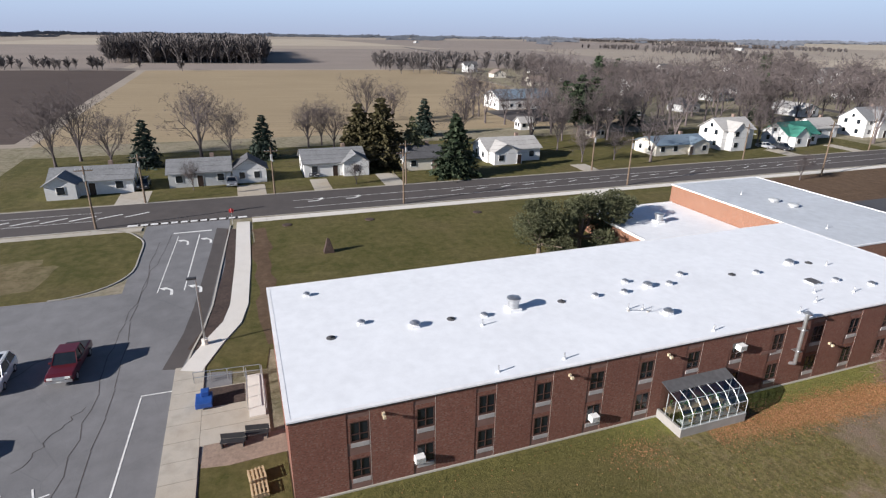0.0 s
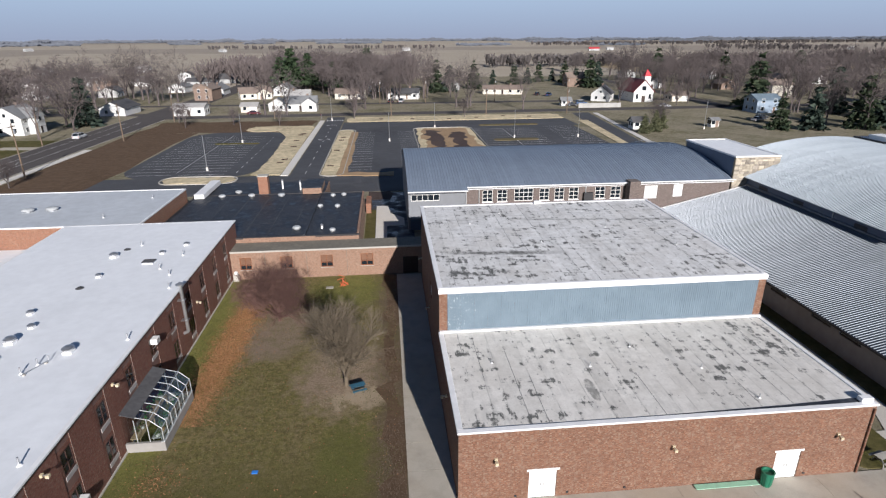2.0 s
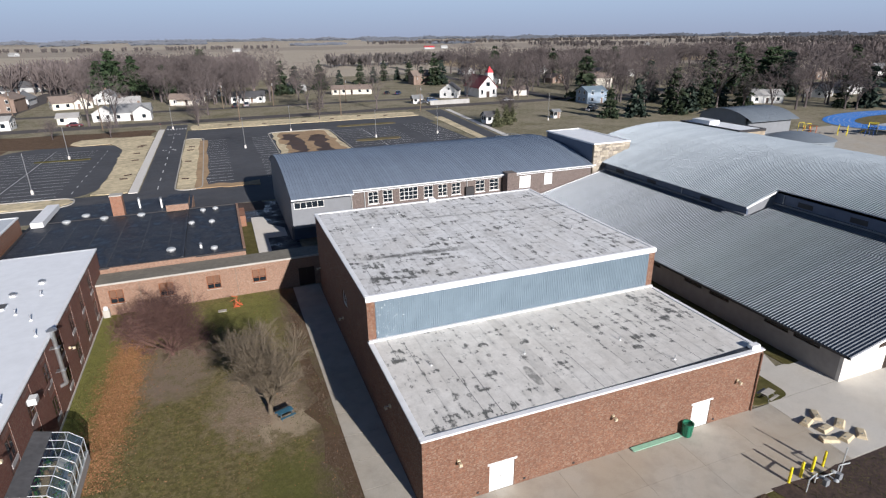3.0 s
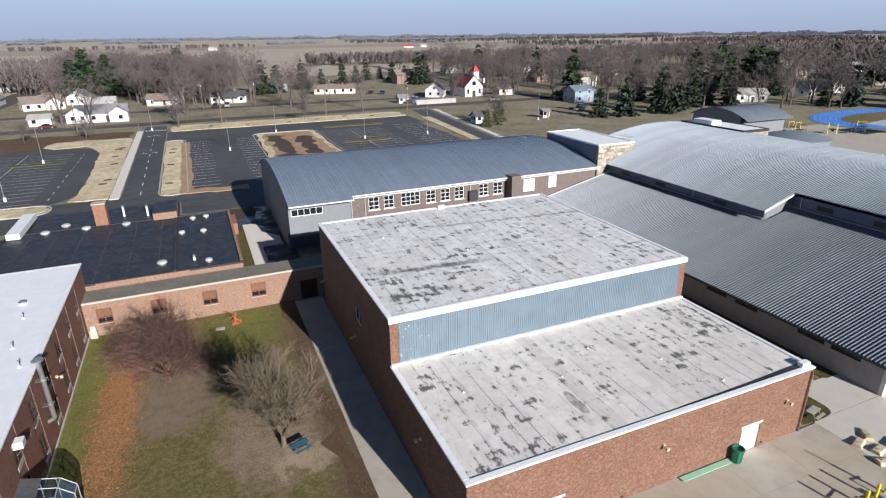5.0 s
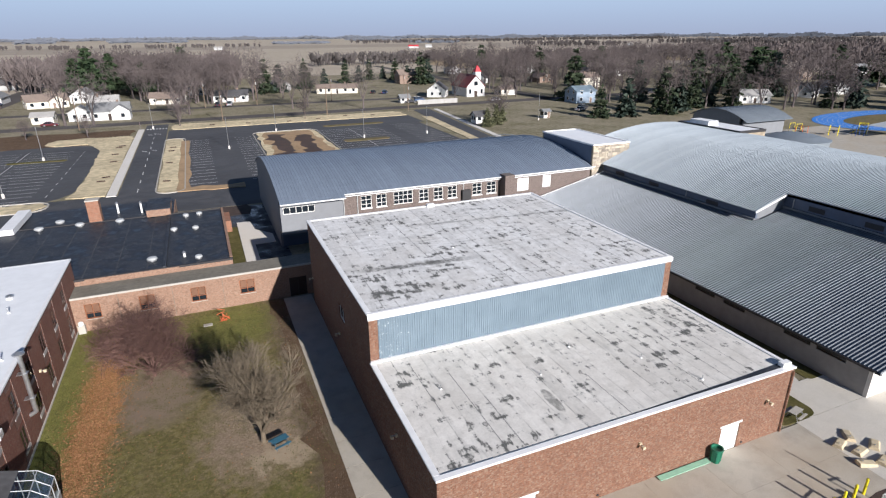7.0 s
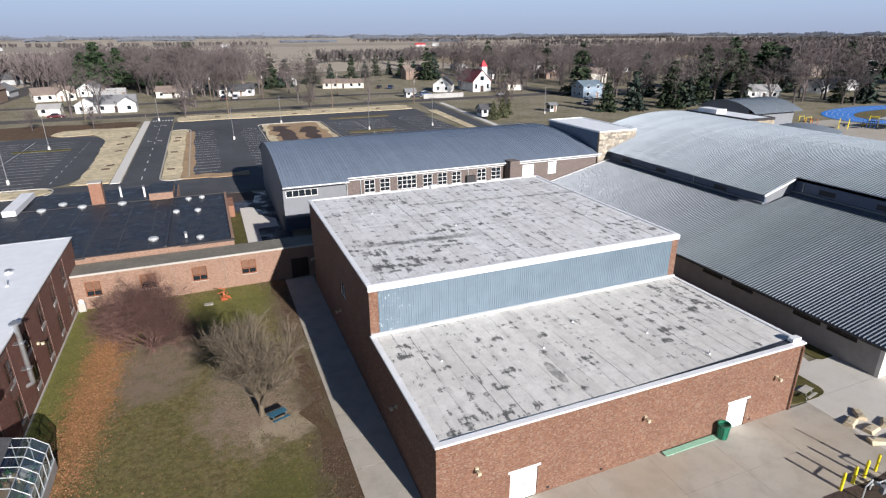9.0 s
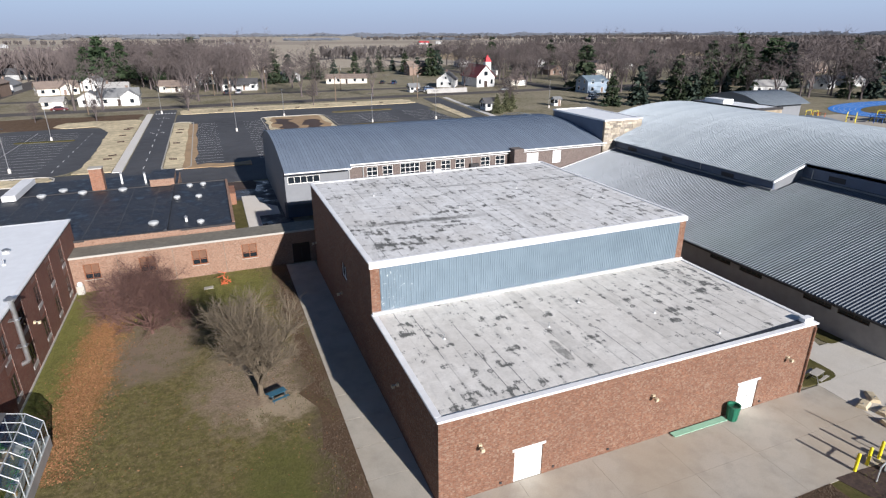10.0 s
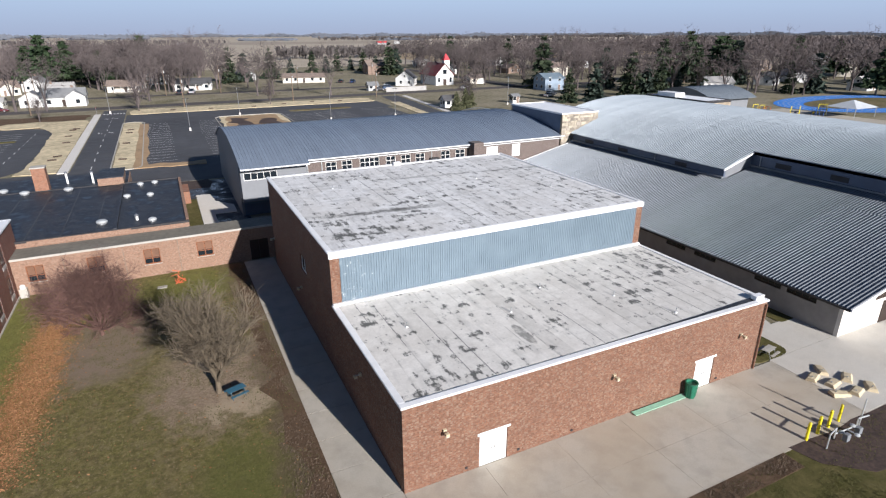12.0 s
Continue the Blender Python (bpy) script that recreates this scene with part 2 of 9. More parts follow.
    stain = n.math("MULTIPLY", stain, n.ramp(n.noise(n.add("Mapping", Vector=pos, Scale=(1.6, 1.0, 1.0), Location=(2, 7, 0)).outputs[0], 1.3, 5, 0.65), (0.36, 0.25), (0.5, 1.0)))
    col = n.mix(n.math("MULTIPLY", stain, 0.95), col, n.mix(fine, (0.06, 0.062, 0.058), (0.20, 0.198, 0.18)))
    # dirt along the laps
    lap = n.math("MULTIPLY", n.ramp(off, (0.014, 1.0), (0.05, 0.0)), n.ramp(n.noise(n.add("CombineXYZ", X=n.math("MULTIPLY", n.math("FLOOR", n.math("ADD", roll, 0.5)), 7.31), Y=n.math("MULTIPLY", y, 0.7)).outputs[0], 1.0, 4), (0.46, 0.02), (0.66, 0.5)))
    col = n.mix(lap, col, (0.16, 0.155, 0.14))
    tint = n.add("MapRange", Value=rnd, To_Min=0.94, To_Max=1.06).outputs[0]
    col = n.mix(1.0, col, n.add("CombineColor", Red=tint, Green=tint, Blue=tint).outputs[0], "MULTIPLY")
    n.bump(fine, 0.2, 0.01)
    return n.done(col, 0.7)


def courtyard_grass(name):
    """Thin winter grass with a bare trodden patch round the tree and a drift of fallen leaves."""
    n = Nodes(name)
    pos = n.place()
    x, y, z = n.axis(pos)
    fine, mid, big = n.noise(pos, 8, 6, 0.72), n.noise(pos, 0.8), n.noise(pos, 0.12, 4)
    wob = n.math("MULTIPLY", n.math("SUBTRACT", mid, 0.5), 5.0)
    col = n.mix(n.ramp(fine, (0.3, 0.0), (0.7, 1.0)), (0.115, 0.108, 0.032), (0.28, 0.245, 0.09))
    col = n.mix(n.ramp(n.math("ADD", n.math("MULTIPLY", mid, 0.5), n.math("MULTIPLY", fine, 0.5)), (0.4, 0.0), (0.62, 0.75)), col, (0.22, 0.168, 0.095))
    clump = n.noise(pos, 2.6, 5, 0.65)
    col = n.mix(n.ramp(clump, (0.42, 0.0), (0.60, 0.6)), col, (0.075, 0.066, 0.027))
    fleck = n.noise(n.add("Mapping", Vector=pos, Location=(3, 8, 1)).outputs[0], 5.5, 5, 0.75)
    col = n.mix(n.ramp(fleck, (0.56, 0.0), (0.66, 0.7)), col, (0.37, 0.295, 0.17))
    col = n.mix(n.ramp(n.noise(n.add("Mapping", Vector=pos, Location=(9, 4, 2)).outputs[0], 1.7, 6, 0.7), (0.54, 0.0), (0.68, 0.6)), col, (0.27, 0.215, 0.135))
    def oval(cx, cy, rx, ry):
        dx = n.math("DIVIDE", n.math("SUBTRACT", n.math("ADD", x, wob), cx), rx)
        dy = n.math("DIVIDE", n.math("SUBTRACT", n.math("ADD", y, wob), cy), ry)
        return n.math("SQRT", n.math("ADD", n.math("MULTIPLY", dx, dx), n.math("MULTIPLY", dy, dy)))
    lush = n.mix(n.ramp(fine, (0.3, 0.0), (0.7, 1.0)), (0.115, 0.130, 0.028), (0.27, 0.27, 0.08))
    # Greener grass along the wing, also coloured brighter for the sun on it.
    col = n.mix(n.math("SUBTRACT", 0.75, n.math("MULTIPLY", n.band(n.math("ADD", x, n.math("MULTIPLY", wob, 0.3)), -20.4, -18.9), 0.75)), col, lush)
    col = n.mix(n.math("SUBTRACT", 0.7, n.math("MULTIPLY", n.band(oval(-8.0, 31.5, 5.0, 4.5), 0.5, 1.2), 0.7)), col, lush)
    # Grass mixed darker towards the south end.
    dark_grass = n.mix(n.ramp(n.math("ADD", n.math("MULTIPLY", fine, 0.5), n.math("MULTIPLY", clump, 0.5)), (0.38, 0.0), (0.62, 1.0)), (0.055, 0.058, 0.018), (0.17, 0.145, 0.055))
    col = n.mix(n.math("SUBTRACT", 0.8, n.math("MULTIPLY", n.band(n.math("ADD", y, wob), -1.0, 8.0), 0.8)), col, dark_grass)
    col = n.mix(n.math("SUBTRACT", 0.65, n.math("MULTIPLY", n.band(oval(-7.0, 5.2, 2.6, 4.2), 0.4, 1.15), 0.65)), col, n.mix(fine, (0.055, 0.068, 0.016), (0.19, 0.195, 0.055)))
    soil = n.mix(n.ramp(fine, (0.3, 0.0), (0.7, 1.0)), (0.19, 0.138, 0.10), (0.42, 0.325, 0.24))
    col = n.mix(n.math("SUBTRACT", 0.9, n.band(oval(-7.6, 14.6, 4.6, 6.0), 0.5, 1.2)), col, soil)
    col = n.mix(n.math("SUBTRACT", 0.85, n.band(oval(-14.5, 22.5, 4.0, 6.0), 0.5, 1.2)), col, (0.255, 0.195, 0.152))
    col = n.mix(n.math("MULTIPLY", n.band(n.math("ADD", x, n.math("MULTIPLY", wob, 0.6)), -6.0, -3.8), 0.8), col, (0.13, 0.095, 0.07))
    pale = n.math("SUBTRACT", 0.8, n.band(oval(-6.3, 11.3, 3.0, 1.6), 0.5, 1.1))
    col = n.mix(pale, col, (0.43, 0.345, 0.245))
    leaf = n.math("MULTIPLY", n.math("SUBTRACT", 1.0, n.band(oval(-18.4, 21.0, 1.6, 10.5), 0.5, 1.1)), n.ramp(n.noise(pos, 14, 4, 0.8), (0.38, 0.0), (0.6, 0.85)))
    col = n.mix(leaf, col, n.mix(n.noise(pos, 22), (0.32, 0.125, 0.04), (0.60, 0.29, 0.11)))
    col = n.mix(n.ramp(n.noise(n.add("Mapping", Vector=pos, Location=(5, 1, 7)).outputs[0], 1.1, 6, 0.72), (0.50, 0.0), (0.66, 0.5)), col, (0.115, 0.105, 0.04))
    n.bump(n.noise(pos, 22, 6, 0.8), 0.9, 0.07)
    return n.done(col, 0.95, spec=0.12)


def field(name, one, two, rows=0.76, turn=0.0):
    n = Nodes(name)
    pos = n.place()
    vec = n.add("Mapping", Vector=pos, Rotation=(0, 0, turn)).outputs[0]
    x, y, z = n.axis(vec)
    row = n.math("ABSOLUTE", n.math("SINE", n.math("MULTIPLY", x, math.pi / rows)))
    wide = n.noise(n.add("Mapping", Vector=vec, Scale=(0.35, 0.02, 1)).outputs[0], 1.0, 4)
    fine, big = n.noise(pos, 1.2, 6, 0.7), n.noise(pos, 0.012, 5)
    col = n.mix(n.ramp(n.math("ADD", n.math("MULTIPLY", fine, 0.5), n.math("MULTIPLY", wide, 0.5)), (0.38, 0.0), (0.62, 1.0)), one, two)
    col = n.mix(n.math("MULTIPLY", row, 0.28), col, tuple(c * 0.55 for c in one))
    col = n.mix(n.ramp(big, (0.4, 0.0), (0.65, 0.55)), col, tuple(0.5 * (a + b) * 0.75 for a, b in zip(one, two)))
    n.bump(fine, 0.8, 0.1)
    return n.done(col, 0.95, spec=0.1)


def leafy(name, dark, light):
    n = Nodes(name)
    rnd = n.add("NewGeometry").outputs["Random Per Island"]
    vec = n.place(True)
    col = n.mix(n.ramp(n.math("ADD", n.math("MULTIPLY", rnd, 0.6), n.math("MULTIPLY", n.noise(vec, 1.5), 0.4)), (0.2, 0.0), (0.8, 1.0)), dark, light)
    return n.done(col, 0.75, spec=0.2)


def flaking(name):
    """Old blue paint on sheet metal, flaking to the white primer towards one end."""
    n = Nodes(name)
    pos = n.place()
    x, y, z = n.axis(pos)
    fine, cloud = n.noise(pos, 5.0, 6, 0.75), n.noise(pos, 0.7, 4)
    col = n.mix(n.ramp(cloud, (0.35, 0.0), (0.65, 1.0)), (0.132, 0.180, 0.218), (0.158, 0.212, 0.254))
    worn = n.math("SUBTRACT", fine, n.math("MULTIPLY", n.band(x, 1.5, 5.0), 0.16))
    col = n.mix(n.ramp(worn, (0.59, 0.0), (0.635, 0.8)), col, (0.62, 0.66, 0.68))
    return n.done(col, 0.5)


def ponded(name):
    """Black rubber sheet with dried pond rings and wet patches."""
    n = Nodes(name)
    pos = n.place()
    fine, mid, big = n.noise(pos, 4.0, 5, 0.7), n.noise(pos, 0.7, 4), n.noise(pos, 0.25, 3)
    col = n.mix(n.ramp(mid, (0.35, 0.0), (0.65, 1.0)), (0.014, 0.017, 0.024), (0.032, 0.037, 0.048))
    rim = n.math("ABSOLUTE", n.math("SUBTRACT", n.math("ADD", mid, n.math("MULTIPLY", big, 0.5)), 0.80))
    col = n.mix(n.ramp(rim, (0.005, 0.35), (0.02, 0.0)), col, (0.13, 0.135, 0.14))
    col = n.mix(n.ramp(fine, (0.62, 0.0), (0.76, 0.2)), col, (0.08, 0.08, 0.085))
    n.bump(fine, 0.1, 0.01)
    return n.done(col, n.ramp(mid, (0.34, 0.34), (0.50, 0.62)))


M = dict(
    brick_gym=brick("gym_brick", (0.265, 0.120, 0.068), (0.155, 0.066, 0.040), (0.21, 0.16, 0.12)),
    brick_wing=brick("dark_red_brick", (0.235, 0.082, 0.053), (0.185, 0.062, 0.042), (0.17, 0.11, 0.085), 0.35),
    brick_tan=brick("orange_tan_brick", (0.355, 0.215, 0.148), (0.30, 0.17, 0.118), (0.25, 0.185, 0.14), 0.2),
    brick_orange=brick("orange_brick", (0.35, 0.165, 0.10), (0.30, 0.13, 0.078), (0.22, 0.15, 0.11), 0.2),
    brick_grey=brick("greyish_brick", (0.185, 0.145, 0.13), (0.155, 0.115, 0.102), (0.18, 0.155, 0.14), 0.2),
    white_roof=plain("white_membrane", (0.80, 0.82, 0.84), 0.55, grain=1.2, spread=0.06, bump=0.1, local=False),
    grey_roof=plain("pale_grey_membrane", (0.52, 0.55, 0.58), 0.6, grain=0.9, spread=0.12, bump=0.1, local=False),
    old_roof=old_membrane("weathered_membrane"),
    black_roof=ponded("black_rubber_roof"),
    gravel_roof=plain("grey_brown_roofing", (0.175, 0.160, 0.130), 0.9, grain=2.5, spread=0.25, bump=0.4, local=False),
    seam=plain("seam_grey", (0.17, 0.17, 0.17), 0.8),
    black_seam=plain("dark_seam_grey", (0.062, 0.064, 0.068), 0.6, grain=2, spread=0.5, local=False),
    white_trim=plain("white_flashing", (0.80, 0.80, 0.80), 0.45, grain=2, spread=0.08, bump=0.05, local=False),
    dark_trim=plain("dark_drip_edge", (0.03, 0.028, 0.03), 0.6, grain=2),
    blue_metal=flaking("faded_blue_cladding"),
    # Lighter copy of the roof metal: the upper roofs' brighter light is in the colour.
    roof_metal_pale=plain("pale_lit_standing_seam_metal", (0.222, 0.256, 0.288), 0.5, 0.3, grain=1.5, spread=0.10, bump=0.03, vary=0.06, local=False),
    # Darker copy for the lower roof, with its rib shading in the colour.
    roof_metal=plain("standing_seam_metal", (0.168, 0.188, 0.212), 0.45, 0.3, grain=1.5, spread=0.10, bump=0.03, vary=0.06, local=False),
    roof_metal_blue=plain("blue_grey_standing_seam", (0.24, 0.29, 0.36), 0.5, 0.35, grain=1.5, spread=0.10, bump=0.03, vary=0.06, local=False),
    wall_grey=plain("grey_wall_panel", (0.19, 0.20, 0.215), 0.7, grain=1.0, spread=0.1, local=False),
    wall_cream=plain("cream_block_wall", (0.66, 0.63, 0.58), 0.8, grain=1.0, spread=0.1, local=False),
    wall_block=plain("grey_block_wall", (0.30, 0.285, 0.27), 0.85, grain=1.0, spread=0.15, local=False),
    # Slate-blue cladding; on clerestory and recess walls this dark colour stands for shade.
    navy_metal_and_shade=plain("slate_blue_cladding_and_shade", (0.10, 0.13, 0.19), 0.5, 0.2, grain=1.0, spread=0.12, local=False),
    white_paint=plain("white_paint", (0.80, 0.80, 0.78), 0.5, grain=3, spread=0.06, bump=0.03),
    frame_dark=plain("bronze_frame", (0.045, 0.028, 0.022), 0.45, 0.3),
    frame_brown=plain("brown_window_frame", (0.060, 0.030, 0.024), 0.55),
    panel_brown=plain("brown_window_panel", (0.17, 0.085, 0.05), 0.6, grain=3, spread=0.2),
    frame_rust=plain("rust_brown_window_frame", (0.24, 0.085, 0.035), 0.5),
    sill_grey=plain("pale_grey_sill_panel", (0.36, 0.34, 0.33), 0.7, grain=2),
    frame_white=plain("white_frame", (0.78, 0.77, 0.74), 0.5),
    blind=plain("tan_blind", (0.12, 0.065, 0.04), 0.8, grain=5),
    spandrel=plain("brown_spandrel_panel", (0.17, 0.098, 0.082), 0.6, grain=2),
    # Near-black colour puts the dimness of unlit rooms into their surfaces.
    inside=plain("darkened_interior", (0.05, 0.045, 0.042), 0.9),
    steel=plain("galvanised_steel", (0.55, 0.56, 0.57), 0.35, 0.85, grain=5),
    alum=plain("white_aluminium", (0.52, 0.54, 0.54), 0.4, 0.25, grain=4),
    stone=plain("rubble_stone", (0.34, 0.28, 0.205), 0.9, grain=1.1, spread=0.55, bump=0.7, local=False),
    stone_a=plain("tan_rubble_stone", (0.42, 0.37, 0.29), 0.9, grain=2.5, spread=0.3, bump=0.6, vary=0.3, local=False),
    stone_b=plain("brown_rubble_stone", (0.30, 0.265, 0.22), 0.9, grain=2.5, spread=0.35, bump=0.6, vary=0.3, local=False),
    wood=plain("weathered_pole_wood", (0.16, 0.115, 0.08), 0.85, grain=4, spread=0.3),
    lumber=plain("pale_lumber", (0.50, 0.37, 0.22), 0.8, grain=5, spread=0.2),
    bark=plain("grey_bark", (0.17, 0.135, 0.105), 0.95, grain=6, spread=0.35, bump=0.5),
    bark_pale=plain("pale_twig_bark", (0.135, 0.107, 0.074), 0.95, grain=6, spread=0.3, bump=0.5),
    bark_red=plain("reddish_twig_bark", (0.122, 0.066, 0.054), 0.95, grain=6, spread=0.35, bump=0.5),
    bark_far=plain("brown_grey_twigs", (0.112, 0.092, 0.089), 0.95, grain=2, spread=0.3, bump=0.0, vary=0.25),
    wood_far=leafy("far_wood_twigs", (0.085, 0.077, 0.076), (0.145, 0.128, 0.124)),
    # The blue-grey is distance haze put into the twigs' colour.
    wood_horizon=leafy("haze_tinted_wood_twigs", (0.105, 0.118, 0.145), (0.135, 0.148, 0.175)),
    needles=leafy("dark_needles", (0.016, 0.028, 0.015), (0.050, 0.066, 0.036)),
    needles_pine=leafy("green_pine_needles", (0.018, 0.035, 0.017), (0.054, 0.080, 0.040)),
    needles_blue=leafy("blue_green_needles", (0.016, 0.028, 0.022), (0.048, 0.066, 0.050)),
    needles_olive=leafy("olive_needles", (0.045, 0.052, 0.026), (0.165, 0.168, 0.094)),
    needles_brown=leafy("bronze_needles", (0.030, 0.026, 0.012), (0.085, 0.074, 0.034)),
    leaves=leafy("fallen_oak_leaves", (0.20, 0.092, 0.04), (0.48, 0.255, 0.125)),
    tuft=leafy("winter_grass_blades", (0.075, 0.076, 0.024), (0.14, 0.132, 0.045)),
    dead=leafy("dead_stalk_blades", (0.10, 0.072, 0.052), (0.20, 0.15, 0.105)),
    lawn=grass("lawn_grass", (0.09, 0.088, 0.026), (0.17, 0.14, 0.06), (0.11, 0.082, 0.045), 0.3),
    lawn_dry=grass("dull_town_grass", (0.195, 0.178, 0.105), (0.38, 0.335, 0.25), (0.29, 0.25, 0.19), 0.7),
    verge_dry=grass("straw_verge", (0.13, 0.115, 0.05), (0.27, 0.22, 0.13), (0.17, 0.12, 0.075), 0.6),
    courtyard=courtyard_grass("courtyard_grass"),
    straw=plain("straw_mulch", (0.55, 0.46, 0.295), 0.95, grain=0.8, spread=0.4, bump=0.5, local=False),
    clay=plain("bare_orange_soil", (0.35, 0.235, 0.13), 0.95, grain=0.8, spread=0.25, bump=0.5, local=False),
    mud=plain("dark_wet_mud", (0.07, 0.042, 0.026), 0.6, grain=0.5, spread=0.5, bump=0.6, local=False),
    brown_soil=grass("brown_turned_soil", (0.125, 0.082, 0.052), (0.19, 0.128, 0.082), (0.09, 0.058, 0.04), 0.6),
    mulch=plain("dark_bark_mulch", (0.055, 0.035, 0.028), 0.95, grain=5, spread=0.5, bump=0.8, local=False),
    gravel=plain("reddish_gravel", (0.27, 0.20, 0.155), 0.95, grain=4, spread=0.25, bump=0.6, local=False),
    asphalt_old=asphalt("worn_grey_asphalt", (0.155, 0.155, 0.16), 0.35),
    asphalt_road=asphalt("dark_road_asphalt", (0.072, 0.063, 0.060), 0.3),
    asphalt_new=asphalt("new_black_asphalt", (0.058, 0.059, 0.064), 0.5, 0.2),
    wet_paving=asphalt("wet_dark_paving", (0.04, 0.042, 0.05), 0.2, 0.65),
    concrete=concrete("pale_concrete", (0.445, 0.41, 0.35), stain=0.5),
    concrete_pale=concrete("light_grey_concrete", (0.55, 0.525, 0.475), stain=0.25),
    concrete_white=concrete("new_white_concrete", (0.68, 0.65, 0.60), stain=0.15),
    kerb=concrete("kerb_concrete", (0.44, 0.42, 0.38)),
    line_white=plain("white_road_paint", (0.72, 0.72, 0.70), 0.7, grain=6, spread=0.2, local=False),
    corn=field("corn_stubble", (0.315, 0.245, 0.155), (0.43, 0.345, 0.225), 1.5, 0.15),
    plough=field("dark_ploughed_field", (0.085, 0.066, 0.06), (0.125, 0.098, 0.086), 2.0, 0.4),
    bean=field("grey_tan_stubble", (0.26, 0.22, 0.195), (0.355, 0.305, 0.265), 2.0, 0.1),
    pale_field=field("pale_tan_stubble", (0.43, 0.37, 0.29), (0.53, 0.465, 0.375), 2.0, 0.1),
    farm=field("farmland", (0.33, 0.285, 0.235), (0.43, 0.375, 0.31), 3.0, 0.0),
    yellow=plain("safety_yellow_paint", (0.80, 0.66, 0.02), 0.5, grain=4, spread=0.1),
    green_bin=plain("green_plastic", (0.015, 0.15, 0.085), 0.5, grain=3),
    mint=plain("faded_mint_paint", (0.30, 0.55, 0.40), 0.6, grain=4, spread=0.12),
    block_tan=plain("tan_cast_concrete", (0.55, 0.46, 0.31), 0.9, grain=3, spread=0.2),
    blue_table=plain("blue_coated_steel", (0.035, 0.115, 0.17), 0.5, grain=4),
    blue_bright=plain("bright_blue_plastic", (0.018, 0.07, 0.27), 0.5, grain=3),
    track_blue=plain("blue_track_surface", (0.03, 0.20, 0.62), 0.8, grain=1, spread=0.12, local=False),
    orange=plain("orange_plastic_fence", (0.55, 0.13, 0.05), 0.6, grain=4),
    red=plain("red_sign_paint", (0.60, 0.03, 0.03), 0.5),
    nave_roof=plain("dark_red_roof", (0.20, 0.045, 0.045), 0.7, grain=2),
    red_roof=plain("red_church_roof", (0.55, 0.04, 0.05), 0.6, grain=2),
    tyre=plain("tyre_rubber", (0.018, 0.018, 0.019), 0.85),
    plastic_dark=plain("dark_plastic", (0.03, 0.03, 0.033), 0.6),
    house_white=plain("white_siding", (0.63, 0.63, 0.62), 0.65, grain=2, spread=0.06),
    house_cream=plain("cream_siding", (0.62, 0.58, 0.50), 0.7, grain=2, spread=0.08),
    house_grey=plain("grey_siding", (0.42, 0.43, 0.43), 0.7, grain=2, spread=0.08),
    house_blue=plain("blue_siding", (0.27, 0.34, 0.42), 0.7, grain=2, spread=0.1),
    house_brick=plain("brown_brick_house_wall", (0.23, 0.165, 0.13), 0.85, grain=6, spread=0.2),
    shingle_grey=plain("grey_shingles", (0.20, 0.205, 0.21), 0.9, grain=3, spread=0.25, bump=0.4),
    shingle_dark=plain("charcoal_shingles", (0.085, 0.085, 0.09), 0.9, grain=3, spread=0.25, bump=0.4),
    shingle_brown=plain("brown_shingles", (0.23, 0.18, 0.15), 0.9, grain=3, spread=0.25, bump=0.4),
    shingle_pale=plain("pale_shingles", (0.38, 0.37, 0.355), 0.9, grain=3, spread=0.2, bump=0.4),
    shingle_green=plain("green_metal_roof", (0.05, 0.20, 0.15), 0.5, grain=2, spread=0.2),
    tin_blue=plain("blue_grey_tin_roof", (0.22, 0.29, 0.35), 0.5, 0.3, grain=1.5),
    needles_green_plant=leafy("greenhouse_leaves", (0.03, 0.10, 0.02), (0.09, 0.24, 0.05)),
)


def paint(name, colour):
    """Car paint under a clear coat."""
    n = Nodes(name)
    n.put(n.b.inputs["Coat Weight"], 0.8)
    n.put(n.b.inputs["Coat Roughness"], 0.06)
    vec = n.place(True)
    col = n.mix(n.noise(vec, 2.0), tuple(c * 0.85 for c in colour), colour)
    return n.done(col, 0.4, 0.2)


def thin_glass(name):
    """A single sheet of glass: mostly clear, with a weak mirror on it."""
    n = Nodes(name)
    out = n.t.nodes["Material Output"]
    gloss, through_it = n.add("BsdfGlossy", Color=(0.9, 0.95, 1.0, 1), Roughness=0.05), n.add("BsdfTransparent", Color=(0.86, 0.89, 0.88, 1))
    m = n.add("MixShader")
    n.put(m.inputs[0], 0.2)
    n.t.links.new(through_it.outputs[0], m.inputs[1])
    n.t.links.new(gloss.outputs[0], m.inputs[2])
    n.t.links.new(m.outputs[0], out.inputs[0])
    return n.m


M["thin_glass"] = thin_glass("greenhouse_glass")
M["dark_glass"] = plain("tinted_glass", (0.015, 0.02, 0.026), 0.08, grain=1, bump=0.0)
M["lens"] = plain("clear_lamp_lens", (0.7, 0.7, 0.68), 0.15)
M["tail"] = plain("red_lamp_lens", (0.35, 0.01, 0.01), 0.2)
for key, c in dict(car_red=(0.11, 0.010, 0.016), car_white=(0.72, 0.73, 0.74), car_silver=(0.42, 0.43, 0.45), car_dark=(0.03, 0.032, 0.04), car_blue=(0.03, 0.07, 0.16)).items():
    M[key] = paint(key, c)

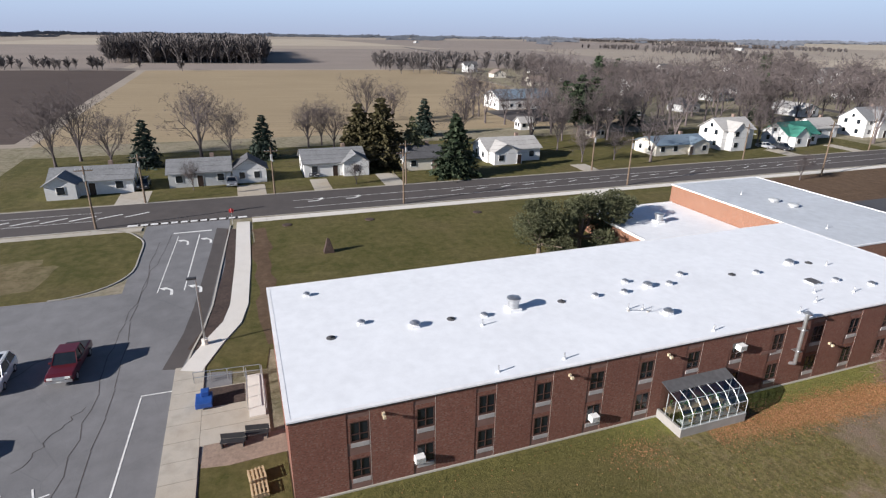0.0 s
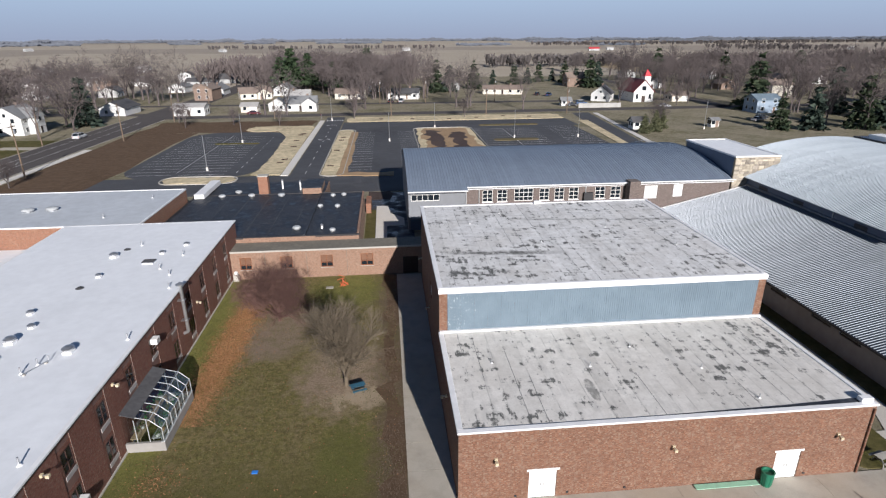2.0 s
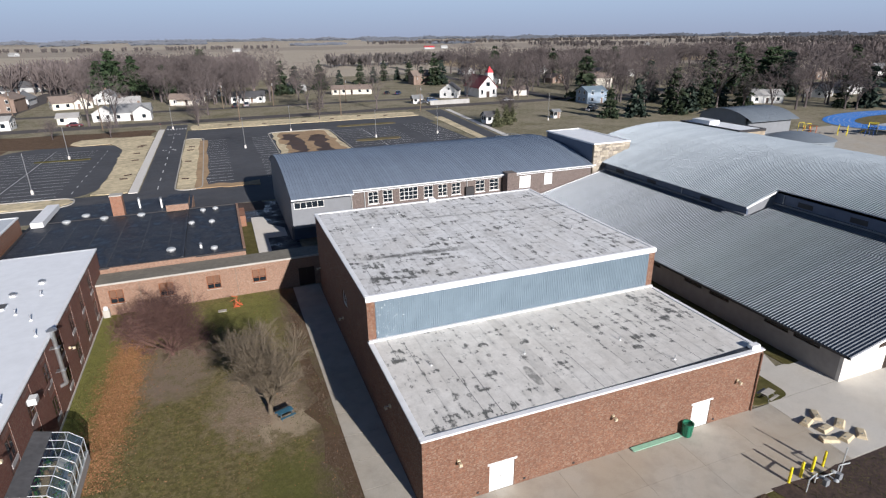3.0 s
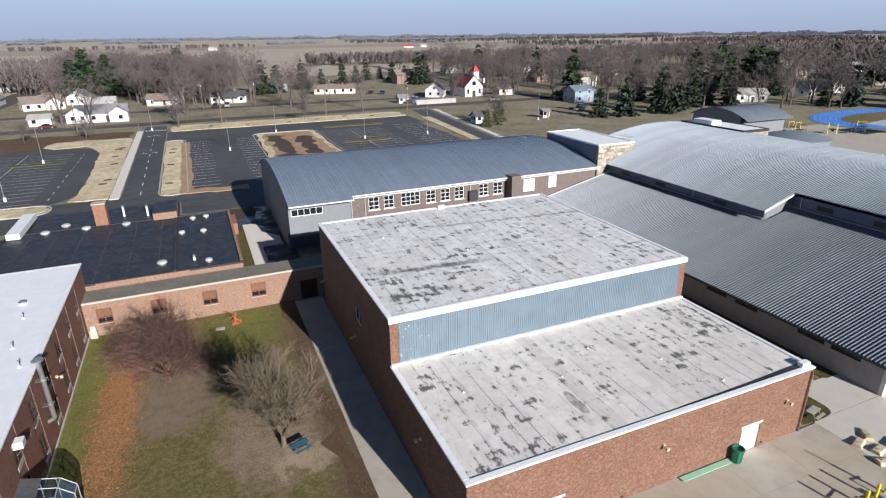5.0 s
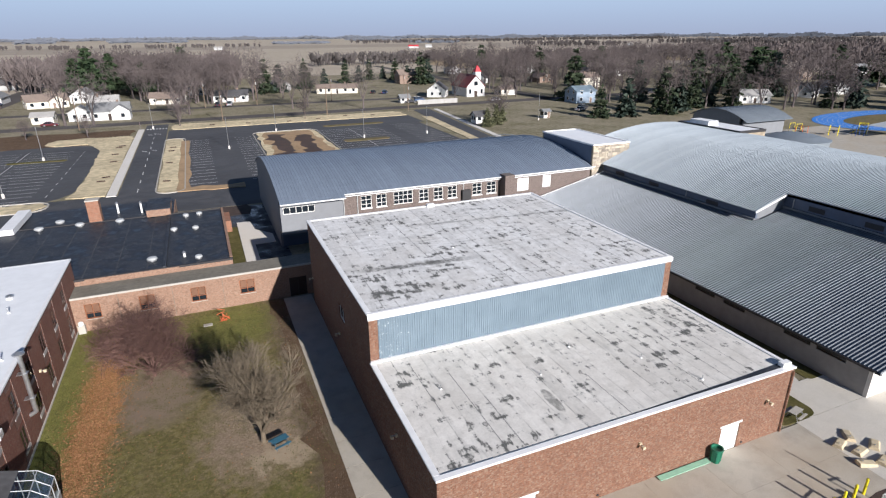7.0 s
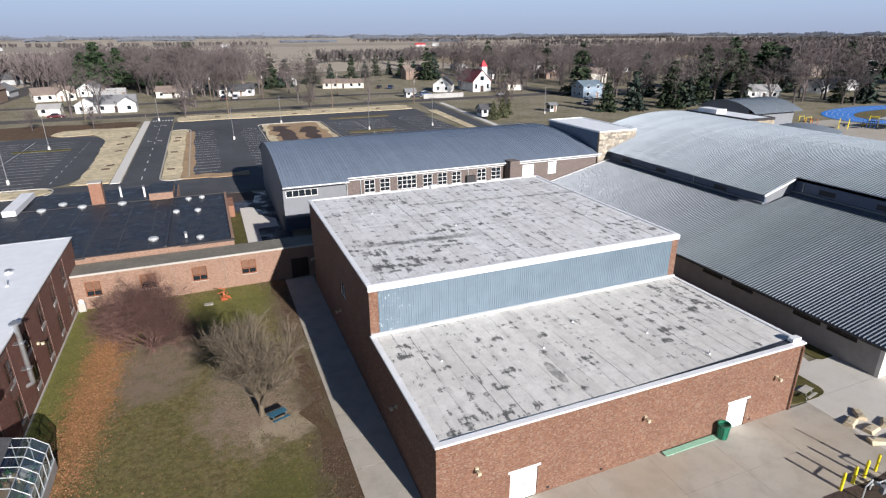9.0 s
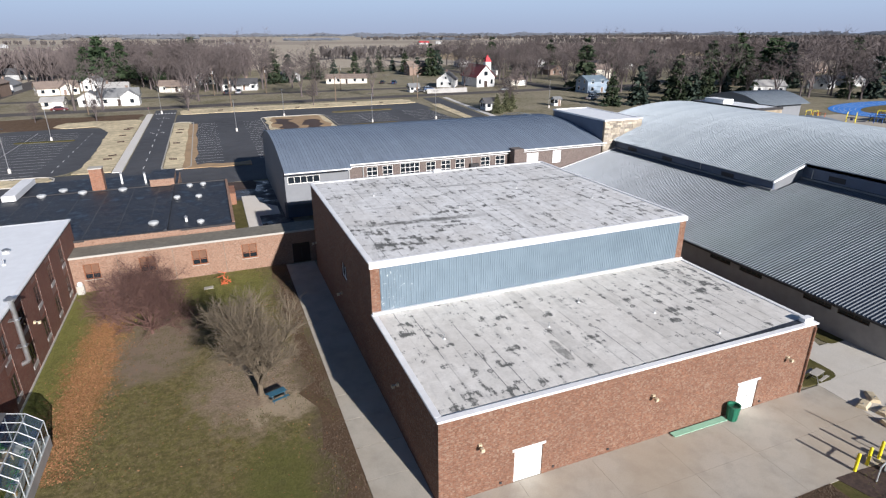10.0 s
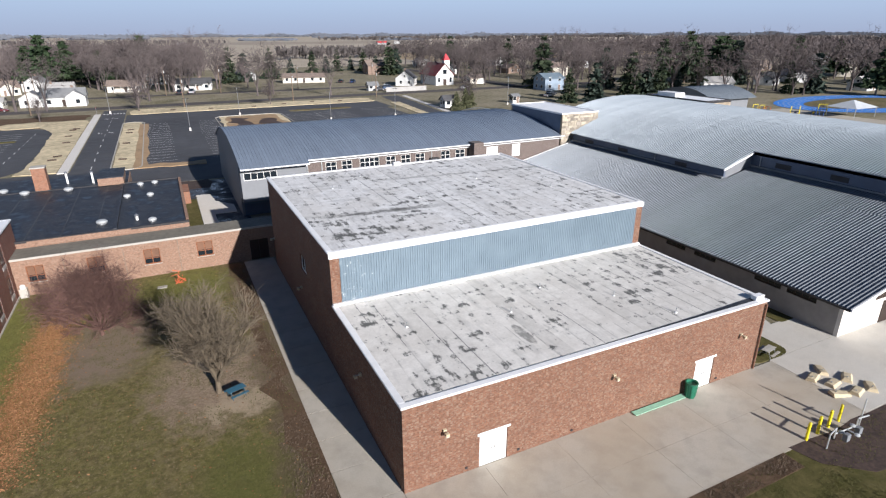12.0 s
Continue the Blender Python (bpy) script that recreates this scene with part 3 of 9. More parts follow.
# ---- building tools ----
def box(bm, x0, y0, z0, x1, y1, z1):
    v = [bm.verts.new((x, y, z)) for z in (z0, z1) for x, y in ((x0, y0), (x1, y0), (x1, y1), (x0, y1))]
    for f in ((3, 2, 1, 0), (4, 5, 6, 7), (0, 1, 5, 4), (1, 2, 6, 5), (2, 3, 7, 6), (3, 0, 4, 7)):
        bm.faces.new([v[i] for i in f])
    return v


def prism(bm, outline, z0, z1):
    """An upright slab with this outline (counter-clockwise)."""
    lo, hi = [bm.verts.new((x, y, z0)) for x, y in outline], [bm.verts.new((x, y, z1)) for x, y in outline]
    bm.faces.new(hi), bm.faces.new(lo[::-1])
    for i in range(len(lo)):
        j = (i + 1) % len(lo)
        bm.faces.new((lo[i], lo[j], hi[j], hi[i]))


def sweep(bm, section, a, b, axis="x"):
    """A profile pushed from a to b: section points are (y, z) along x, or (x, z) along y."""
    mk = (lambda p, s: (s, p[0], p[1])) if axis == "x" else (lambda p, s: (p[0], s, p[1]))
    one, two = [bm.verts.new(mk(p, a)) for p in section], [bm.verts.new(mk(p, b)) for p in section]
    bm.faces.new(one), bm.faces.new(two[::-1])
    for i in range(len(one)):
        j = (i + 1) % len(one)
        bm.faces.new((one[j], one[i], two[i], two[j]))


def tube(bm, a, b, r0, r1=None, sides=8, caps=True):
    """A tapered round bar from a to b."""
    a, b = Vector(a), Vector(b)
    r1 = r0 if r1 is None else r1
    d = (b - a).normalized()
    u = d.orthogonal().normalized()
    w = d.cross(u)
    ring = lambda c, r: [bm.verts.new(c + r * (math.cos(2 * math.pi * k / sides) * u + math.sin(2 * math.pi * k / sides) * w)) for k in range(sides)]
    p, q = ring(a, r0), ring(b, r1)
    for i in range(sides):
        j = (i + 1) % sides
        bm.faces.new((p[i], p[j], q[j], q[i]))
    if caps:
        bm.faces.new(p[::-1]), bm.faces.new(q)


def lathe(bm, profile, x=0, y=0, z=0, sides=16):
    """A round thing from (radius, height) pairs, from the bottom up."""
    rings = [[bm.verts.new((x + r * math.cos(2 * math.pi * k / sides), y + r * math.sin(2 * math.pi * k / sides), z + h)) for k in range(sides)] for r, h in profile]
    for p, q in zip(rings, rings[1:]):
        for i in range(sides):
            j = (i + 1) % sides
            bm.faces.new((p[i], p[j], q[j], q[i]))
    bm.faces.new(rings[0][::-1]), bm.faces.new(rings[-1])


def bevelled(bm, width, segments=2):
    bmesh.ops.recalc_face_normals(bm, faces=bm.faces)
    bmesh.ops.bevel(bm, geom=[e for e in bm.edges if e.is_manifold and e.calc_face_angle(0) > 0.5], offset=width, segments=segments, affect="EDGES", profile=0.6)


def mesh_of(name, bm, material, smooth=False):
    bmesh.ops.recalc_face_normals(bm, faces=bm.faces)
    me = bpy.data.meshes.new(name)
    bm.to_mesh(me)
    bm.free()
    me.materials.append(M[material])
    if smooth:
        for p in me.polygons:
            p.use_smooth = True
    return me


def under(ob, parent):
    """Hang ob under parent; parts are drawn in the place's own metres where the thing already stands."""
    ob.parent = parent
    if parent.parent is None:
        ob.matrix_parent_inverse = parent.matrix_basis.inverted()
    return ob


def part(name, bm, material, parent, label="", smooth=False):
    ob = under(new(name, mesh_of(name, bm, material, smooth)), parent)
    return tagged(ob, label) if label else ob


def part_box(name, material, parent, *span, label=""):
    bm = bmesh.new()
    box(bm, *span)
    return part(name, bm, material, parent, label)


def thing(name, label, category, x=0.0, y=0.0, z=0.0, group="", kind=""):
    ob = new(name)
    ob.empty_display_size = 0.3
    ob.matrix_basis = Matrix.Translation((x, y, z))
    return tagged(ob, label, category, group, kind)


def solid(name, bm, material, label, category, kind="", smooth=False, group=""):
    """A thing that is one mesh."""
    return tagged(new(name, mesh_of(name, bm, material, smooth)), label, category, group, kind)


def piece(name, mesh, parent, at=None):
    ob = under(new(name, mesh), parent)
    if at is not None:
        ob.matrix_basis = at
    return ob


def raw_mesh(name, verts, faces, material):
    me = bpy.data.meshes.new(name)
    me.from_pydata(verts, [], faces)
    me.materials.append(M[material])
    return me


def wall_cells(bm, axis, c0, c1, u0, u1, z0, z1, holes):
    """A wall from c0 to c1 thick with holes (ua, ub, za, zb) cut right through. axis: the way the wall runs."""
    us = sorted({u0, u1, *[h[0] for h in holes], *[h[1] for h in holes]})
    zs = sorted({z0, z1, *[h[2] for h in holes], *[h[3] for h in holes]})
    full = lambda i, k: 0 <= i < len(us) - 1 and 0 <= k < len(zs) - 1 and not any(
        h[0] <= us[i] + 1e-6 and h[1] >= us[i + 1] - 1e-6 and h[2] <= zs[k] + 1e-6 and h[3] >= zs[k + 1] - 1e-6 for h in holes)
    made = {}
    def v(i, c, k):
        if (i, c, k) not in made:
            made[i, c, k] = bm.verts.new((us[i], c, zs[k]) if axis == "x" else (c, us[i], zs[k]))
        return made[i, c, k]
    for i in range(len(us) - 1):
        for k in range(len(zs) - 1):
            if not full(i, k):
                continue
            for c in (c0, c1):
                bm.faces.new((v(i, c, k), v(i + 1, c, k), v(i + 1, c, k + 1), v(i, c, k + 1)))
            for di, dk, e in ((-1, 0, ((i, k), (i, k + 1))), (1, 0, ((i + 1, k), (i + 1, k + 1))), (0, -1, ((i, k), (i + 1, k))), (0, 1, ((i, k + 1), (i + 1, k + 1)))):
                if not full(i + di, k + dk):
                    (p, q), (r, t) = e
                    bm.faces.new((v(p, c0, q), v(r, c0, t), v(r, c1, t), v(p, c1, q)))


def rounded(x0, y0, x1, y1, r, steps=5):
    """A rectangle's outline with round corners."""
    out = []
    for cx, cy, a in ((x1 - r, y0 + r, -90), (x1 - r, y1 - r, 0), (x0 + r, y1 - r, 90), (x0 + r, y0 + r, 180)):
        for k in range(steps + 1):
            w = radians(a + 90 * k / steps)
            out.append((cx + r * math.cos(w), cy + r * math.sin(w)))
    return out


def ribbon(path, width):
    """The outline of a strip of this width along a path."""
    left, right = [], []
    for i, p in enumerate(path):
        a, b = Vector(path[max(0, i - 1)]), Vector(path[min(len(path) - 1, i + 1)])
        n = (b - a).normalized().orthogonal() * width / 2
        left.append(tuple(Vector(p) + n)), right.append(tuple(Vector(p) - n))
    return right + left[::-1]


def site(x, y):
    """Layout coordinates to metres on the ground, pushed outward with distance to fit the camera's view."""
    dx, dy = x + 8.0, y + 20.0
    r = math.hypot(dx, dy)
    k = np.interp(math.degrees(math.atan2(dx, dy)), (-110, -75, -60, -41, -30, -10, 60), (0.00095, 0.00078, 0.00062, 0.00042, 0.00034, 0.00026, 0.0003))
    f = 1 / (1 - min(0.42, r * float(k) * min(1.0, max(0.0, (r - 22) / 22))))
    if -91 < x < -73:
        return 1.134 * x + 5.45 + 0.0118 * y, -20 + dy * f      # the street runs dead straight
    return -8 + dx * f, -20 + dy * f


def slab(name, outline, z0, z1, material, label, category, kind="structure"):
    bm = bmesh.new()
    prism(bm, [site(*p) for p in outline], z0, z1)
    return solid(name, bm, material, label, category, kind)


def ragged(outline, amount, seed, cuts=9):
    """The same outline with a loose, uneven edge."""
    out = []
    for p, q in zip(outline, outline[1:] + outline[:1]):
        n = max(1, min(cuts, int(math.dist(p, q) / 1.6)))
        for k in range(n):
            x, y = p[0] + (q[0] - p[0]) * k / n, p[1] + (q[1] - p[1]) * k / n
            out.append((x + amount * noise.noise(Vector((x * 0.45, y * 0.45, seed))), y + amount * noise.noise(Vector((x * 0.45, y * 0.45, seed + 9.7)))))
    return out


def rect(x0, y0, x1, y1):
    return [(x0, y0), (x1, y0), (x1, y1), (x0, y1)]

# ---- ground, roads and paving ----
def kerb(path, height=0.13, width=0.16):
    bm = bmesh.new()
    for a, b in zip(path, path[1:]):
        prism(bm, ribbon([site(*a), site(*b)], width), -0.05, height)
    return solid("kerb", bm, "kerb", "pale concrete kerb along the paving", "kerb", "structure")


# the one sheet to the horizon, finer towards the middle
bm = bmesh.new()
rings = [0, 60, 160, 400, 900, 1800, 3200, 4700]
cols = [[bm.verts.new((r * math.cos(radians(a * 10)), r * math.sin(radians(a * 10)) + 40, 0)) for a in range(36)] for r in rings[1:]]
mid = bm.verts.new((0, 40, 0))
for i in range(36):
    j = (i + 1) % 36
    bm.faces.new((mid, cols[0][i], cols[0][j]))
    for p, q in zip(cols, cols[1:]):
        bm.faces.new((p[i], q[i], q[j], p[j]))
solid("ground", bm, "farm", "flat tan winter farmland reaching the horizon", "ground", "structure")

FIELDS = (
    ("corn", rect(-330, -62, -133, 96), "pale tan corn stubble field with rows"),
    ("plough", rect(-330, -420, -140, -66), "dark brown ploughed field"),
    ("bean", rect(-760, -420, -334, -75), "grey tan stubble field"),
    ("bean", rect(-620, -70, -334, 300), "grey brown stubble field beside the woods"),
    ("pale_field", rect(-1500, -300, -770, 200), "pale tan stubble field far off"),
    ("bean", rect(-1500, 210, -640, 900), "brown grey stubble field far off"),
    ("pale_field", rect(-420, 420, -80, 800), "pale tan stubble field beyond the town"),
    ("pale_field", rect(-70, 330, 160, 520), "grey tan stubble field beyond the town"),
    ("pale_field", rect(-60, 530, 420, 900), "pale straw-coloured field"),
    ("corn", rect(165, 360, 520, 520), "tan stubble field beyond the pines"),
    ("pale_field", rect(-900, 910, 1200, 1700), "wide pale tan stubble field"),
    ("pale_field", rect(-300, 1720, 1600, 2500), "pale field near the horizon"),
    ("pale_field", rect(-1700, 1000, -920, 2100), "pale field near the horizon"),
)
for k, (m, outline, label) in enumerate(FIELDS):
    slab("field", outline, -0.02, 0.010 + 0.001 * k, m, label, "field")
slab("lawn", rect(-132, -130, 330, 330), -0.02, 0.03, "lawn_dry", "dull green and straw winter grass of the town", "lawn")
slab("lawn", rect(-340, 98, -132.2, 420), -0.02, 0.029, "lawn_dry", "dull winter grass among the town houses", "lawn")
slab("field", rect(-338, 254, -64, 419), 0, 0.034, "pale_field", "pale tan stubble field at the edge of town", "field")
slab("lawn", rect(-75.5, -20, -40.2, 58), 0, 0.06, "lawn", "mown green lawn in front of the school", "lawn")
slab("lawn", rounded(-75.9, -110, -55.4, -33.2, 7.0), 0, 0.10, "lawn", "mown green lawn beside the car park", "lawn")
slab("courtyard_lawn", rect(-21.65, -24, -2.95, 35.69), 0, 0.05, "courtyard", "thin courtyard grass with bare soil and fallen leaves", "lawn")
slab("lawn", rect(-2.9, -60, 60, -6.4), 0, 0.05, "lawn", "green and brown grass beside the paving", "lawn")
slab("lawn", rect(-124, -60, -88.4, 130), 0, 0.05, "lawn", "green front lawns of the houses", "lawn")
slab("lawn", rect(62, 100, 122, 165), 0, 0.05, "lawn_dry", "dull green lawn beside the church drive", "lawn")

# the street and the cross street
slab("road", rect(-87.6, -200, -76.4, 300), 0, 0.08, "asphalt_road", "dark three-lane asphalt street", "road")
slab("road", rect(-76.3, 167.5, 320, 174.5), 0, 0.07, "asphalt_road", "grey cross street behind the car park", "road")
slab("road", rect(-700, 176, -87.7, 182), 0, 0.07, "asphalt_road", "side street among the houses", "road")
slab("road", rect(118, 174.6, 124, 420), 0, 0.07, "asphalt_road", "side street past the church", "road")
slab("road", rect(-140, 198, 118, 203), 0, 0.065, "asphalt_road", "narrow street in front of the bungalows", "road")
kerb([(-76.3, -140), (-76.3, -34)]), kerb([(-76.3, -20), (-76.3, 167)]), kerb([(-87.7, -200), (-87.7, 175)])
bm = bmesh.new()
for y in range(-20, 116, 2):
    prism(bm, [site(*p) for p in rect(-75.7, y + 0.01, -74.1, y + 1.98)], 0, 0.13)
solid("pavement", bm, "concrete_white", "pale concrete pavement along the street", "pavement", "structure")
bm = bmesh.new()
for y in range(-110, -34, 2):
    prism(bm, [site(*p) for p in rect(-75.8, y + 0.01, -74.4, y + 1.98)], 0, 0.13)
solid("pavement", bm, "concrete", "pale concrete pavement beside the grass", "pavement", "structure")


def dash(bm, x, y, length, width, turn, z):
    """A painted bar."""
    x, y = site(x, y)
    c, s = math.cos(turn), math.sin(turn)
    q = [(x + u * c - v * s, y + u * s + v * c) for u, v in ((-length / 2, -width / 2), (length / 2, -width / 2), (length / 2, width / 2), (-length / 2, width / 2))]
    bm.faces.new([bm.verts.new((px, py, z)) for px, py in q])


def arrow(bm, x, y, turn, z, size=2.4):
    """A painted turn arrow: a shaft that bends round into a broad head."""
    c, s = math.cos(turn), math.sin(turn)
    r, w = size * 0.42, size * 0.07
    put = lambda u, v: (*site(x + u * c - v * s, y + u * s + v * c), z)
    mid = [(-size * 0.55, 0.0), (-size * 0.1, 0.0)] + [(-size * 0.1 + r * math.sin(k * 0.26), r - r * math.cos(k * 0.26)) for k in range(1, 6)]
    for i, (p, q) in enumerate(zip(mid, mid[1:])):
        d = Vector((q[0] - p[0], q[1] - p[1])).normalized()
        n = Vector((-d.y, d.x)) * w
        bm.faces.new([bm.verts.new(put(*v)) for v in ((p[0] - n.x, p[1] - n.y), (q[0] - n.x, q[1] - n.y), (q[0] + n.x, q[1] + n.y), (p[0] + n.x, p[1] + n.y))])
    e = mid[-1]
    bm.faces.new([bm.verts.new(put(*v)) for v in ((e[0] - 3.2 * n.x, e[1] - 3.2 * n.y), (e[0] + d.x * size * 0.38, e[1] + d.y * size * 0.38), (e[0] + 3.2 * n.x, e[1] + 3.2 * n.y))])


bm = bmesh.new()
for k in range(24):
    y = -66 + 3.4 * k
    if y < -34:
        dash(bm, -82.0, y, 3.6, 0.34, radians(118), 0.085)
for k in range(20):
    dash(bm, -82.0, 14 + 4.6 * k, 2.6, 0.22, radians(100 + (k % 3) * 6), 0.085)
for x in (-83.9, -80.1):
    for y0, y1 in ((-120, -36), (-18, 167)):
        dash(bm, x, (y0 + y1) / 2, y1 - y0, 0.11, math.pi / 2, 0.084)
for y in (-10, -4):
    arrow(bm, -82.0, y, radians(90), 0.085)
for k in range(12):
    dash(bm, -76.9 + 0.0 * k, -35.2 + 1.25 * k, 0.75, 1.7, 0, 0.085)
solid("road_marking", bm, "line_white", "white turn-lane bars and lines on the street", "road marking", "structure")

# the school drive and the car park
slab("parking_lot", rect(-76.4, -33.6, -20, -23.0), 0, 0.05, "asphalt_old", "worn grey asphalt school drive", "road")
slab("parking_lot", rect(-55.2, -130, -8, -33.4), 0, 0.048, "asphalt_old", "worn grey asphalt car park with long cracks", "parking lot")
slab("parking_lot", ribbon([(-73, -23.9), (-63.6, -24.6), (-50, -25.7), (-45, -26.4), (-41.6, -27.2), (-39.4, -27.7)], 1.5), 0, 0.056, "asphalt_road", "dark patched strip of asphalt along the kerb", "road")
kerb([(-73.5, -22.9), (-63.6, -23.7), (-50, -24.7), (-45, -25.5), (-41.6, -26.3), (-39.5, -26.6)])
kerb([(x, y) for x, y in rounded(-75.9, -110, -55.3, -33.1, 7.0, 8) if y > -60])
bm = bmesh.new()
for path in ([(-36.3, -29.65), (-25.6, -30.05), (-12, -30.6)], [(-36.3, -29.65), (-36.25, -26.85)], [(-25.0, -30.1), (-24.6, -27.0)]):
    for a, b in zip(path, path[1:]):
        dash(bm, (a[0] + b[0]) / 2, (a[1] + b[1]) / 2, math.dist(a, b), 0.12, math.atan2(b[1] - a[1], b[0] - a[0]), 0.062)
dash(bm, -63.0, -27.15, 19, 0.14, -0.04, 0.062), dash(bm, -72.9, -27.6, 0.4, 5.0, 0, 0.062), dash(bm, -63.0, -29.7, 19, 0.10, -0.04, 0.062)
for x, y in ((-69.1, -28.0), (-69.1, -25.3), (-54.6, -28.75), (-54.5, -25.95)):
    arrow(bm, x, y, math.pi, 0.062, 2.0)
for y in (-34.5, -36.2):
    dash(bm, -27.6, y, 1.1, 0.12, 0.3, 0.062), dash(bm, -26.8, y, 1.1, 0.12, 0.3, 0.062), dash(bm, -27.2, y + 0.5, 0.12, 0.9, 0.3, 0.062), dash(bm, -27.2, y - 0.4, 0.12, 0.7, 0.3, 0.062)
solid("road_marking", bm, "line_white", "white lane arrows, lines and worn bay numbers", "road marking", "structure")
bm = bmesh.new()
rng = random.Random(5)
for x0, y0, x1, y1 in ((-72.5, -30.2, -44.6, -32.6), (-44.6, -32.6, -20, -33.5), (-70, -31.6, -20, -32.0), (-44, -34.8, -43, -44), (-36, -33.4, -30, -36.2), (-46, -36, -33, -46)):
    pts = [(x0 + (x1 - x0) * k / 14, y0 + (y1 - y0) * k / 14 + rng.uniform(-0.25, 0.25)) for k in range(15)]
    for a, b in zip(pts, pts[1:]):
        dash(bm, (a[0] + b[0]) / 2, (a[1] + b[1]) / 2, math.dist(a, b) + 0.05, 0.06, math.atan2(b[1] - a[1], b[0] - a[0]), 0.057)
solid("tar_seam", bm, "asphalt_road", "black tar-filled cracks in the old asphalt", "tar seam", "structure")

slab("bare_patch", ragged(rounded(-67, -49, -57.5, -42, 3.2, 7), 2.5, 1), 0, 0.106, "verge_dry", "straw-coloured bare patch on the lawn", "lawn")

# walks by the classroom wing
slab("pavement", ribbon([(-74.5, -21.2), (-60, -21.6), (-49.4, -22.2), (-46, -22.9), (-42.8, -24.5), (-38.6, -26.2)], 1.75), 0, 0.135, "concrete_white", "new white concrete walk winding to the street", "pavement")
slab("planting_strip", ribbon([(-72.5, -22.6), (-60, -22.8), (-49.6, -23.9), (-45, -24.8), (-42, -25.9)], 1.5), 0, 0.09, "mulch", "dark mulch strip between kerb and walk", "planting strip")
slab("lawn", [(-72, -20.3), (-60, -20.6), (-49, -21.2), (-45.6, -21.9), (-42.6, -23.5), (-38.2, -25.4), (-37.3, -20.3), (-41, -19.8)], 0, 0.068, "lawn", "green grass between walk and wing", "lawn")
slab("planting_strip", ragged(rect(-72, -20.4, -41.2, -18.4), 1.0, 44, 24), 0, 0.075, "brown_soil", "bare brown soil strip along the walk", "planting strip")
bm = bmesh.new()
for k in range(13):
    box(bm, -39.8 + 2 * k, -27.5, 0, -37.84 + 2 * k, -25.2, 0.13)
for k in range(4):
    box(bm, -35.9 + 1.75 * k, -25.18, 0, -34.19 + 1.75 * k, -20.5, 0.13)
solid("pavement", bm, "concrete", "pale concrete apron and walk at the wing's end door", "pavement", "structure")
slab("planting_strip", ragged(rect(-29.05, -25.05, -26.6, -19.6), 0.3, 61), 0, 0.10, "gravel", "reddish gravel bed beside the wing", "planting strip")
slab("lawn", rect(-27.2, -25.1, -10, -19.6), 0, 0.06, "lawn", "patch of green grass by the gravel bed", "lawn")

# walk and paved yard round the gymnasium
rng = random.Random(9)
bm = bmesh.new()
for k in range(13):
    box(bm, -2.9, 0.3 + 2.7 * k, 0, -0.02, 2.97 + 2.7 * k, 0.07)
box(bm, -2.9, -6.4, 0, -0.02, 0.27, 0.07)
solid("pavement", bm, "concrete", "concrete walk along the gymnasium's shaded side", "pavement", "structure")
yard = thing("paved_yard", "tan stained concrete yard of large slabs", "pavement", 12, -3, 0, kind="structure")
for i in range(7):
    for j in range(2):
        m = bmesh.new()
        box(m, i * 4.55 + 0.005, -6.4 + 3.2 * j + 0.005, 0, i * 4.55 + 4.545, -3.2 + 3.2 * j - 0.005, 0.07 + rng.uniform(0, 0.003))
        part("paving_slab", m, "concrete", yard)
slab("pavement", rect(27.2, -6.4, 72, -0.1), 0, 0.084, "concrete_pale", "pale concrete paving in front of the hall", "pavement")
slab("pavement", rect(28.6, -0.09, 35.0, 3.2), 0, 0.080, "concrete_pale", "light grey concrete paving between the buildings", "pavement")
slab("pavement", ribbon([(30.2, -0.1), (30.6, 2.0), (31.9, 5.0), (31.9, 48)], 1.5), 0, 0.072, "concrete_pale", "concrete walk between gymnasium and hall", "pavement")
slab("lawn", rounded(25.8, -0.05, 29.6, 20, 0.8), 0, 0.085, "lawn", "narrow grass bed beside the gymnasium", "lawn")
slab("lawn", rounded(32.8, 3.0, 34.95, 40, 0.4), 0, 0.085, "lawn", "narrow grass strip along the hall's wall", "lawn")
# Wider than the mulch: its dark colour also covers the dark-green shade beside it.
slab("planting_strip", ragged([(20.3, -6.45), (20.6, -8.0), (22.4, -9.6), (26.5, -10.2), (31.0, -9.6), (33.0, -6.45)], 0.4, 70), 0, 0.075, "mulch", "dark mulch bed round the gas meters, widened over the shade beside it", "planting strip")
slab("planting_strip", ragged(rect(-4.3, -20, -2.95, 34), 1.5, 40, 30), 0, 0.058, "brown_soil", "strip of brown soil and dead leaves along the walk", "planting strip")
slab("planting_strip", rect(6, -7.6, 19.6, -6.42), 0, 0.078, "brown_soil", "dead grass along the edge of the yard", "planting strip")

# entrance yard behind the link corridor
slab("entrance_yard", rect(-7.0, 38.6, -0.2, 70.9), 0, 0.05, "wet_paving", "dark wet paving between the blocks", "pavement")
slab("lawn", rect(-7.1, 40, -5.65, 60.5), 0, 0.10, "lawn", "narrow green grass strip beside the black-roofed block", "lawn")
slab("pavement", [(-5.6, 38.75), (-4.0, 38.75), (-4.0, 52.3), (-1.4, 52.3), (-1.4, 55.8), (-3.4, 58.4), (-3.8, 62.5), (-5.6, 62.5)], 0, 0.11, "concrete_white", "white concrete walk in the entrance yard", "pavement")
slab("planting_strip", ragged(rect(-7.0, 66.5, -3.0, 71.5), 0.8, 51), 0, 0.08, "mulch", "dark reddish soil heap in the entrance yard", "planting strip")
bm = bmesh.new()
box(bm, -7.15, 60.4, 0, -6.35, 65.0, 1.7), bevelled(bm, 0.02, 1)
